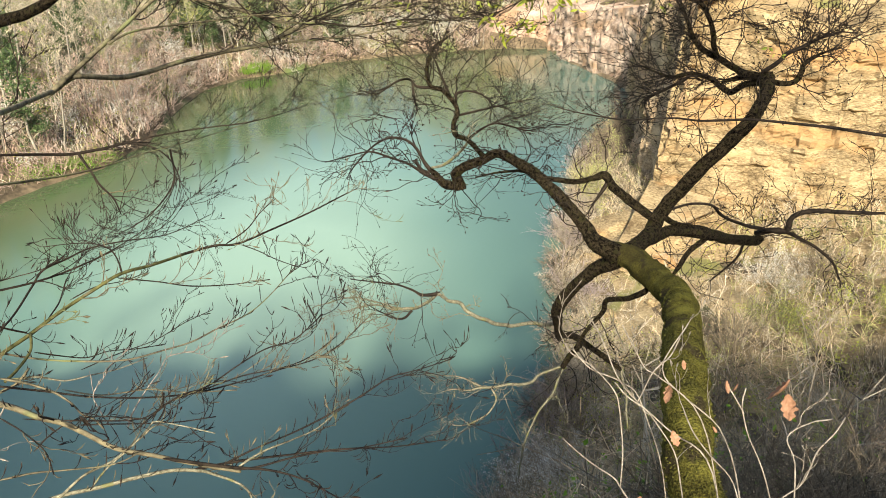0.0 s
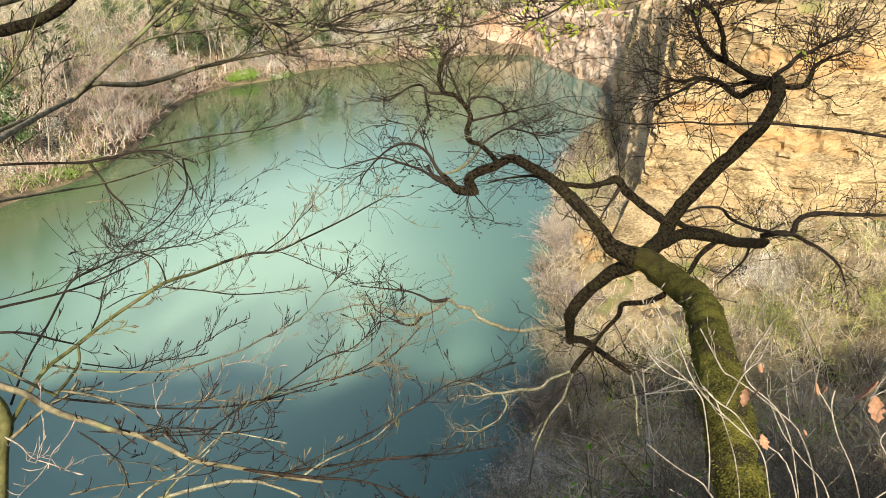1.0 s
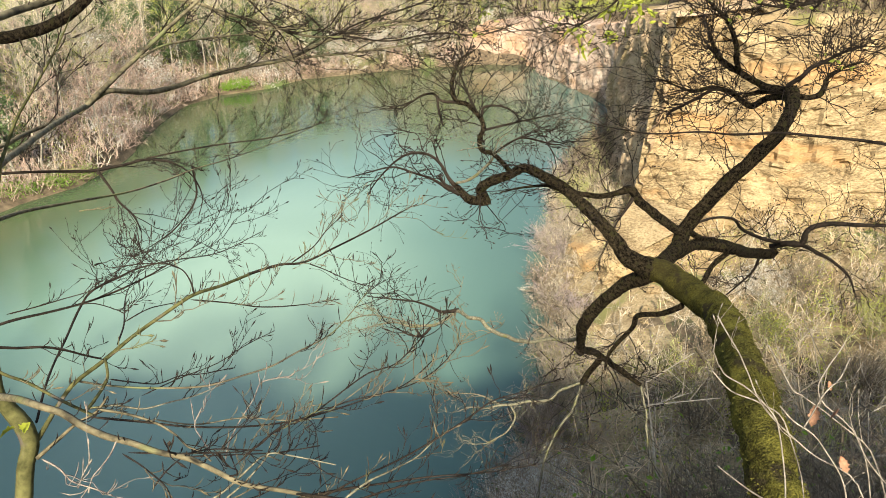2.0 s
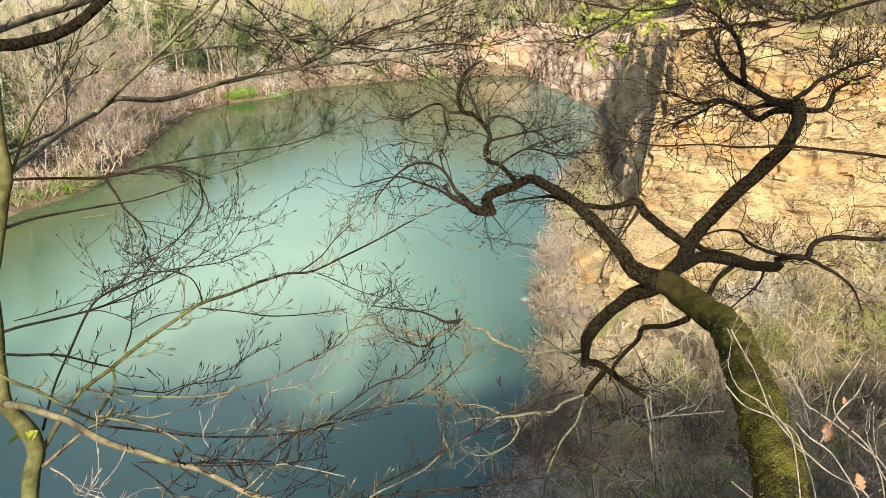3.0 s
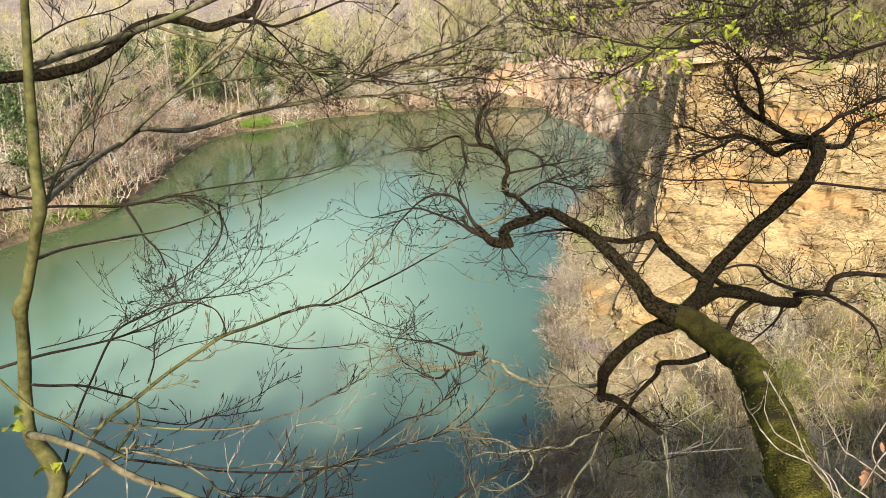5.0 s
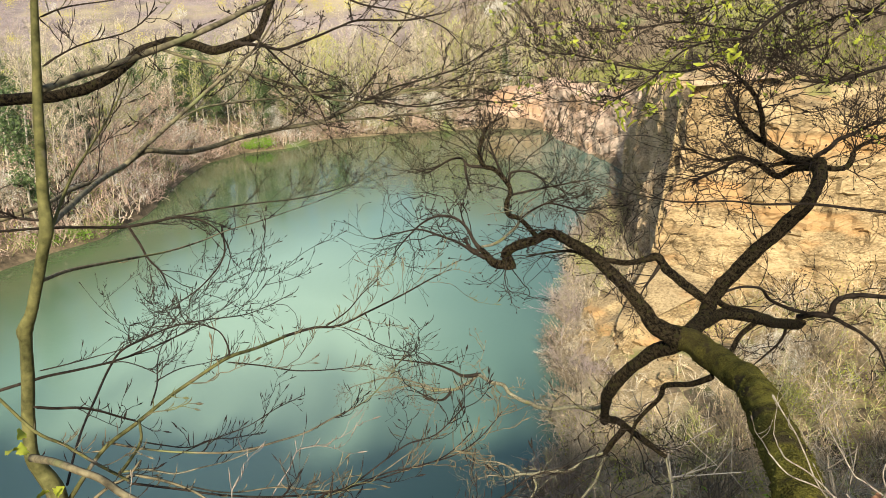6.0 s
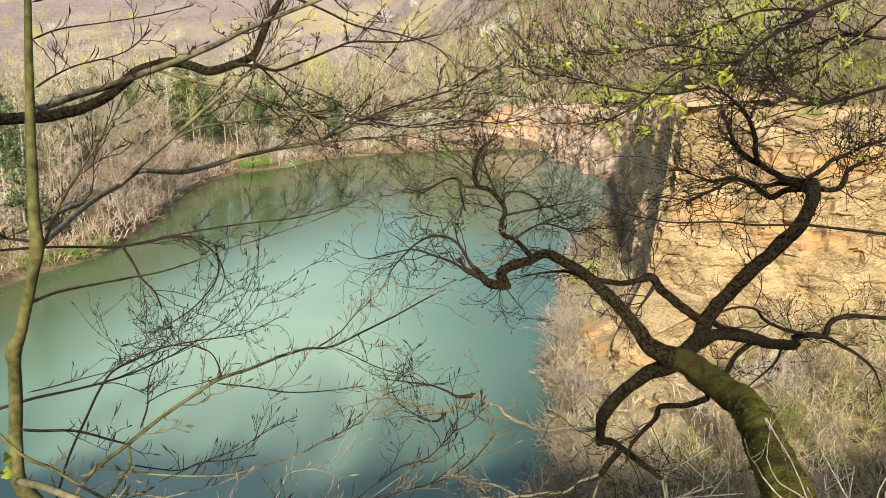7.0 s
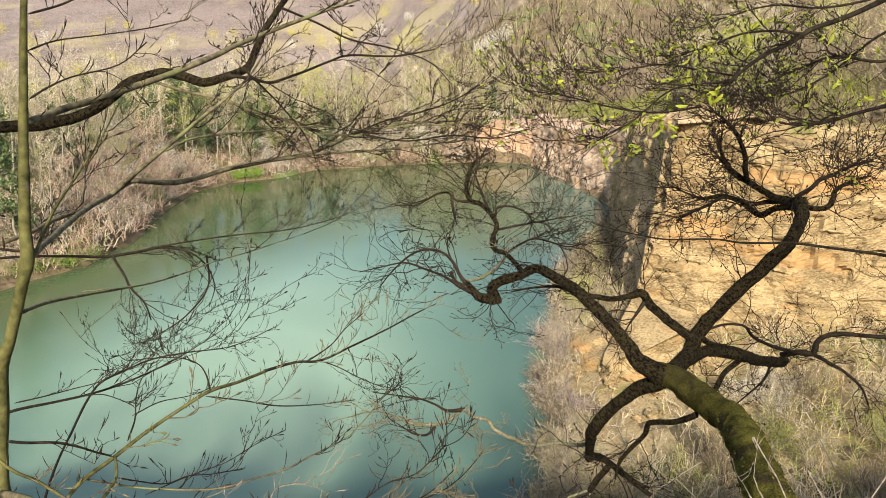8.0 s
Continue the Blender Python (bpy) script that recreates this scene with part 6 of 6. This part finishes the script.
grow_limb(overhang, 'limb', TWIG, [(-1.357, 3.897, 23.881, 0.0058), (-1.235, 3.903, 23.902, 0.0048), (-1.052, 3.909, 23.929, 0.0048), (-0.911, 3.962, 23.934, 0.0039), (-0.766, 4.013, 23.934, 0.004), (-0.578, 4.022, 23.967, 0.003), (-0.374, 4.04, 24.023, 0.002)], 18)
grow_limb(overhang, 'limb', TWIG, [(-1.1, 3.826, 23.85, 0.0057), (-1.088, 3.767, 23.695, 0.0048), (-1.196, 3.716, 23.555, 0.0038), (-1.318, 3.687, 23.473, 0.0029), (-1.409, 3.673, 23.432, 0.0019)], 18)
grow_limb(overhang, 'limb', GREY_BARK, [(-0.708, 1.387, 24.463, 0.0040), (-0.747, 1.551, 24.422, 0.0037), (-0.740, 1.714, 24.382, 0.0033), (-0.729, 1.876, 24.340, 0.0030), (-0.703, 2.040, 24.303, 0.0027), (-0.670, 2.208, 24.278, 0.0023), (-0.640, 2.378, 24.258, 0.0020), (-0.569, 2.549, 24.240, 0.0017), (-0.504, 2.721, 24.226, 0.0013), (-0.420, 2.894, 24.218, 0.0010)], 14)
grow_limb(overhang, 'limb', TWIG, [(-1.247, 1.975, 23.9, 0.0047), (-1.142, 2.031, 23.913, 0.0043), (-1.066, 2.082, 23.909, 0.0038), (-0.968, 2.135, 23.912, 0.0034), (-0.863, 2.193, 23.93, 0.0029), (-0.753, 2.259, 23.966, 0.0018), (-0.637, 2.331, 24.023, 0.0012)], 13)
grow_limb(sapling, 'limb', TWIG, [(-0.748, 1.394, 24.002, 0.0028), (-0.829, 1.621, 23.975, 0.0028), (-0.928, 1.921, 23.914, 0.0033), (-0.958, 2.084, 23.919, 0.0035), (-0.919, 2.101, 23.967, 0.0035), (-0.87, 2.158, 23.977, 0.0031), (-0.79, 2.168, 24.009, 0.0026), (-0.7, 2.22, 24.008, 0.0021), (-0.569, 2.271, 24.007, 0.0016), (-0.44, 2.337, 24.047, 0.0011)], 18)
grow_limb(bough, 'limb', OAK_BARK, [(-2.792, 4.144, 24.449, 0.0357), (-2.456, 4.102, 24.478, 0.0342), (-2.248, 4.059, 24.494, 0.0327), (-2.044, 4.015, 24.509, 0.0312), (-1.874, 3.975, 24.532, 0.0297), (-1.735, 3.939, 24.567, 0.0282), (-1.570, 3.916, 24.645, 0.0267), (-1.453, 3.943, 24.741, 0.0267), (-1.366, 3.950, 24.771, 0.0253), (-1.279, 3.953, 24.787, 0.0253), (-1.178, 3.947, 24.772, 0.0238), (-1.083, 3.936, 24.744, 0.0238), (-0.990, 3.940, 24.765, 0.0223), (-0.897, 3.947, 24.792, 0.0208), (-0.839, 3.957, 24.831, 0.0193), (-0.803, 3.983, 24.919, 0.0178), (-0.761, 4.010, 25.007, 0.0163), (-0.696, 4.038, 25.104, 0.0149), (-0.578, 4.081, 25.255, 0.0134)], 10)
grow_limb(bough, 'limb', TWIG, [(-0.904, 3.727, 24.788, 0.01), (-0.79, 3.821, 24.768, 0.0089), (-0.716, 3.866, 24.75, 0.008), (-0.582, 3.925, 24.793, 0.0071), (-0.45, 4.041, 24.847, 0.0063), (-0.341, 4.151, 24.88, 0.0064), (-0.101, 4.245, 24.875, 0.0055), (0.118, 4.248, 24.913, 0.0033)], 30)
grow_limb(bough, 'limb', GREY_BARK, [(-1.273, 3.732, 24.763, 0.0094), (-1.112, 3.763, 24.709, 0.0088), (-0.931, 3.796, 24.664, 0.0089), (-0.83, 3.831, 24.614, 0.0091), (-0.727, 3.87, 24.583, 0.0092), (-0.569, 3.95, 24.518, 0.0084), (-0.457, 3.987, 24.478, 0.0074), (-0.28, 4.029, 24.465, 0.0064), (-0.101, 4.137, 24.499, 0.0055), (0.212, 4.132, 24.517, 0.0044), (0.493, 4.133, 24.555, 0.0022)], 36)
grow_limb(bough, 'limb', TWIG, [(-0.341, 4.031, 24.464, 0.0054), (-0.163, 4.148, 24.529, 0.0044), (0.024, 4.155, 24.575, 0.0044), (0.214, 4.217, 24.633, 0.0033), (0.377, 4.289, 24.723, 0.0023)], 26)
grow_limb(bough, 'limb', TWIG, [(-0.25, 4.028, 24.465, 0.0054), (-0.038, 4.114, 24.424, 0.0044), (0.212, 4.114, 24.457, 0.0044), (0.467, 4.152, 24.438, 0.0033), (0.697, 4.213, 24.495, 0.0023)], 26)
grow_limb(bough, 'limb', TWIG, [(-0.631, 3.808, 25.103, 0.0068), (-0.481, 3.889, 25.041, 0.006), (-0.322, 3.965, 24.962, 0.0051), (-0.124, 4.051, 24.921, 0.0042), (0.086, 4.127, 24.849, 0.0032), (0.212, 4.192, 24.727, 0.0022)], 18)
grow_limb(bough, 'limb', TWIG, [(-0.822, 3.735, 24.825, 0.0068), (-0.734, 3.804, 24.715, 0.005), (-0.669, 3.88, 24.625, 0.0041), (-0.569, 3.938, 24.475, 0.0031), (-0.524, 3.999, 24.331, 0.0021)], 18)
grow_limb(maple, 'limb', TWIG, [(1.86, 2.518, 25.254, 0.0102), (1.54, 2.389, 25.131, 0.0091), (1.304, 2.318, 25.036, 0.0079), (1.176, 2.26, 24.999, 0.0074), (1.111, 2.251, 24.962, 0.007), (1.005, 2.192, 24.923, 0.0059), (0.919, 2.13, 24.878, 0.0045), (0.864, 2.121, 24.84, 0.0032), (0.775, 2.065, 24.817, 0.0019)], 12)
grow_limb(maple, 'limb', TWIG, [(1.144, 2.256, 24.983, 0.0054), (1.061, 2.262, 24.993, 0.004), (0.941, 2.21, 24.981, 0.0033), (0.825, 2.152, 24.945, 0.0026), (0.755, 2.15, 24.929, 0.0013)], 12)
grow_limb(maple, 'limb', TWIG, [(0.887, 2.124, 24.855, 0.0032), (0.775, 2.074, 24.849, 0.0025), (0.698, 2.07, 24.827, 0.0025), (0.592, 2.002, 24.758, 0.0018), (0.484, 1.941, 24.713, 0.0012)], 14)
grow_limb(maple, 'limb', TWIG, [(1.698, 2.445, 24.799, 0.0073), (1.429, 2.388, 24.749, 0.0059), (1.339, 2.383, 24.722, 0.0059), (1.249, 2.382, 24.709, 0.0051), (1.169, 2.388, 24.72, 0.0037), (1.133, 2.399, 24.755, 0.0022)], 12)
grow_limb(maple, 'limb', TWIG, [(1.774, 2.771, 25.036, 0.0058), (1.652, 2.755, 24.967, 0.005), (1.51, 2.728, 24.858, 0.0042), (1.368, 2.713, 24.788, 0.0033), (1.225, 2.709, 24.758, 0.0017)], 14)
grow_limb(maple, 'limb', TWIG, [(1.677, 2.6, 25.156, 0.0054), (1.527, 2.589, 25.101, 0.0046), (1.359, 2.587, 25.072, 0.0038), (1.209, 2.594, 25.08, 0.0031), (1.059, 2.588, 25.043, 0.0023), (0.927, 2.58, 24.996, 0.0015)], 14)
grow_limb(maple, 'limb', TWIG, [(0.903, 2.128, 24.87, 0.0032), (0.848, 2.237, 24.881, 0.0027), (0.767, 2.347, 24.893, 0.0028), (0.646, 2.346, 24.875, 0.0021), (0.526, 2.348, 24.866, 0.0014)], 14)
grow_limb(maple, 'limb', TWIG, [(1.785, 2.638, 24.94, 0.0064), (1.629, 2.633, 24.901, 0.0056), (1.472, 2.643, 24.918, 0.0048), (1.355, 2.636, 24.879, 0.0032), (1.219, 2.624, 24.822, 0.0016)], 12)
grow_limb(maple, 'limb', TWIG, [(0.848, 2.208, 24.778, 0.0027), (0.717, 2.207, 24.761, 0.0027), (0.586, 2.216, 24.776, 0.0027), (0.454, 2.229, 24.806, 0.002), (0.34, 2.237, 24.821, 0.0013)], 12)
grow_limb(scrub, 'stem', SCRUB_BARK, [(0.755, 0.811, 23.323, 0.0018), (0.695, 0.806, 23.873, 0.0018), (0.645, 0.831, 24.073, 0.0018), (0.63, 0.868, 24.106, 0.0017), (0.614, 0.898, 24.124, 0.0016), (0.604, 0.914, 24.133, 0.0015), (0.566, 0.934, 24.152, 0.0015), (0.529, 0.963, 24.169, 0.0012)], 3)
grow_limb(scrub, 'stem', SCRUB_BARK, [(0.614, 0.898, 24.124, 0.0013), (0.623, 0.932, 24.174, 0.0012), (0.619, 0.958, 24.231, 0.0011), (0.611, 0.97, 24.256, 0.0011), (0.58, 0.993, 24.284, 0.0008), (0.548, 1.012, 24.3, 0.0006), (0.538, 1.02, 24.317, 0.0003)], 5)
grow_limb(scrub, 'stem', SCRUB_BARK, [(0.828, 0.858, 23.307, 0.0012), (0.768, 0.853, 23.857, 0.0012), (0.718, 0.878, 24.057, 0.0012), (0.708, 0.897, 24.121, 0.0012), (0.698, 0.915, 24.185, 0.001), (0.657, 0.929, 24.241, 0.0012), (0.623, 0.941, 24.265, 0.0009), (0.604, 0.95, 24.285, 0.0005)], 5)
grow_limb(scrub, 'stem', SCRUB_BARK, [(0.635, 0.936, 24.256, 0.0009), (0.657, 0.936, 24.304, 0.0007), (0.688, 0.945, 24.323, 0.0005), (0.704, 0.957, 24.35, 0.0003)], 3)
grow_limb(scrub, 'stem', SCRUB_BARK, [(0.893, 0.801, 23.35, 0.0012), (0.833, 0.796, 23.9, 0.0012), (0.783, 0.821, 24.1, 0.0012), (0.768, 0.868, 24.156, 0.001), (0.735, 0.887, 24.196, 0.0009), (0.715, 0.9, 24.224, 0.0007), (0.701, 0.913, 24.253, 0.0003)], 4)
grow_limb(scrub, 'stem', SCRUB_BARK, [(0.951, 0.778, 23.372, 0.0012), (0.891, 0.773, 23.922, 0.0012), (0.841, 0.798, 24.122, 0.0012), (0.845, 0.835, 24.204, 0.0011), (0.845, 0.86, 24.235, 0.0009), (0.89, 0.887, 24.247, 0.0007), (0.93, 0.907, 24.243, 0.0005)], 5)
grow_limb(scrub, 'stem', SCRUB_BARK, [(0.845, 0.86, 24.235, 0.0007), (0.861, 0.901, 24.228, 0.0005), (0.868, 0.921, 24.225, 0.0005)], 4)
grow_limb(scrub, 'stem', SCRUB_BARK, [(0.926, 0.855, 23.42, 0.0009), (0.866, 0.85, 23.97, 0.0009), (0.816, 0.875, 24.17, 0.0009), (0.801, 0.9, 24.226, 0.0007), (0.796, 0.914, 24.257, 0.0007), (0.802, 0.925, 24.282, 0.0005)], 1)
grow_limb(scrub, 'stem', SCRUB_BARK, [(0.799, 0.909, 24.245, 0.0007), (0.785, 0.918, 24.265, 0.0005), (0.77, 0.928, 24.287, 0.0005)], 1)
grow_limb(scrub, 'stem', SCRUB_BARK, [(0.936, 0.822, 23.35, 0.0012), (0.876, 0.817, 23.9, 0.0012), (0.826, 0.842, 24.1, 0.0012), (0.88, 0.865, 24.149, 0.001), (0.907, 0.887, 24.199, 0.0009), (0.963, 0.922, 24.228, 0.0005)], 6)
grow_limb(scrub, 'stem', SCRUB_BARK, [(0.896, 0.97, 23.334, 0.0015), (0.836, 0.965, 23.884, 0.0015), (0.786, 0.99, 24.084, 0.0015), (0.726, 1.057, 24.118, 0.0014), (0.662, 1.08, 24.176, 0.0012), (0.63, 1.106, 24.242, 0.0011), (0.615, 1.12, 24.277, 0.0009), (0.581, 1.141, 24.33, 0.0005)], 6)
grow_limb(scrub, 'stem', SCRUB_BARK, [(0.798, 1.032, 23.408, 0.0011), (0.738, 1.027, 23.958, 0.0011), (0.688, 1.052, 24.158, 0.0011), (0.653, 1.086, 24.189, 0.0009), (0.602, 1.095, 24.212, 0.0009), (0.569, 1.108, 24.243, 0.0005)], 5)
grow_limb(scrub, 'stem', SCRUB_BARK, [(0.933, 0.981, 23.367, 0.0015), (0.873, 0.976, 23.917, 0.0015), (0.823, 1.001, 24.117, 0.0015), (0.753, 1.032, 24.194, 0.0012), (0.705, 1.054, 24.222, 0.0011), (0.678, 1.061, 24.239, 0.0008), (0.652, 1.088, 24.307, 0.0005)], 6)
grow_limb(scrub, 'stem', SCRUB_BARK, [(0.865, 0.955, 23.436, 0.0012), (0.805, 0.95, 23.986, 0.0012), (0.755, 0.975, 24.186, 0.0012), (0.705, 1.001, 24.25, 0.0012), (0.719, 1.019, 24.298, 0.0007), (0.741, 1.034, 24.338, 0.0005)], 5)


def lobed_leaf(at, way, size, curl, mat, parent, rng, name="leaf", lobes=4, slim=0.30):
    """A leaf blade with lobed edges, a midrib fold and a curl."""
    way = Vector(way).normalized()
    side = way.cross(Vector((rng.uniform(-1, 1), rng.uniform(-1, 1), rng.uniform(-1, 1)))).normalized()
    up = side.cross(way)
    t, n = Tubes(), lobes * 4
    for k in range(n + 1):
        f = k / n
        wide = size * slim * math.sin(math.pi * min(1, f * 0.96 + 0.02)) ** 0.7 * (1 + 0.2 * math.sin(f * lobes * math.tau))
        bend = up * curl * size * (f * f)
        mid = Vector(at) + way * size * f + bend
        t.v += [mid + side * wide + up * wide * 0.45, mid, mid - side * wide * rng.uniform(0.8, 1.1) + up * wide * 0.5]
        if k:
            a = (k - 1) * 3
            t.f += [(a, a + 1, a + 4, a + 3), (a + 1, a + 2, a + 5, a + 4)]
    for v in list(t.v):
        t.v.append(v - up * 0.0006)
    h = (n + 1) * 3
    t.f += [tuple(h + i for i in reversed(f)) for f in list(t.f)]
    return part(name, t, mat, parent)


leaf_rng = random.Random(3)
WITHERED = [(0.869, 0.935, 24.29, 0.062), (0.872, 0.938, 24.26, 0.05), (0.689, 0.943, 24.28, 0.024), (0.786, 0.928, 24.29, 0.026), (0.769, 0.93, 24.295, 0.024),
            (0.691, 0.916, 24.215, 0.03), (0.639, 0.876, 24.123, 0.04), (0.747, 0.903, 24.231, 0.014), (0.734, 1.061, 24.2, 0.045), (0.758, 1.078, 24.235, 0.02)]
for x, y, z, size in WITHERED:
    lobed_leaf((x, y, z), (leaf_rng.uniform(-0.3, 0.3), leaf_rng.uniform(-0.3, 0.1), -1), size * 0.72, 0.5, DEAD_LEAF, scrub, leaf_rng, "withered_leaf")
CLUSTERS = [(0.77, 2.151, 24.934), (0.825, 2.152, 24.945), (0.925, 2.196, 24.93), (0.973, 2.206, 24.969), (0.798, 2.088, 24.826), (0.836, 2.084, 24.819),
            (0.691, 2.066, 24.812), (0.662, 2.034, 24.77), (0.6, 2.001, 24.753), (0.692, 2.025, 24.741), (0.484, 1.945, 24.727), (0.532, 1.95, 24.676),
            (0.762, 2.134, 24.876), (1.019, 2.249, 25.016), (0.607, 1.983, 24.694), (1.415, 2.515, 24.829), (1.49, 2.503, 24.794), (1.359, 2.538, 24.901), (1.45, 2.5, 24.85), (1.55, 2.48, 24.8), (1.3, 2.52, 24.86), (1.2, 2.4, 24.98), (1.1, 2.3, 25.02), (1.5, 2.5, 24.93), (1.08, 2.42, 25.02), (1.25, 2.55, 25.05), (1.62, 2.6, 24.78), (1.7, 2.6, 24.85), (0.95, 2.3, 24.86), (0.45, 2.3, 24.85), (0.6, 2.3, 24.87), (1.4, 2.6, 25.0)]
for x, y, z in CLUSTERS:
    for _ in range(leaf_rng.randint(6, 9)):
        lobed_leaf((x + leaf_rng.gauss(0, 0.022), y + leaf_rng.gauss(0, 0.04), z + leaf_rng.gauss(0, 0.012)),
                   (leaf_rng.uniform(-1.2, 1), leaf_rng.uniform(-0.5, 0.5), leaf_rng.uniform(-0.9, -0.1)), leaf_rng.uniform(0.016, 0.034), -0.5, SPRING, maple, leaf_rng, "young_leaf", 3, 0.17)
for x, y, z in ((-0.663, 1.143, 24.275), (-0.654, 1.137, 24.25), (-0.679, 1.237, 24.097), (-0.663, 1.196, 24.133), (-0.668, 1.139, 24.262)):
    lobed_leaf((x, y, z), (leaf_rng.uniform(-1, 1), leaf_rng.uniform(-1, 1), leaf_rng.uniform(-0.5, 0.6)), 0.03, -0.3, SPRING, sapling, leaf_rng, "young_leaf", 3)
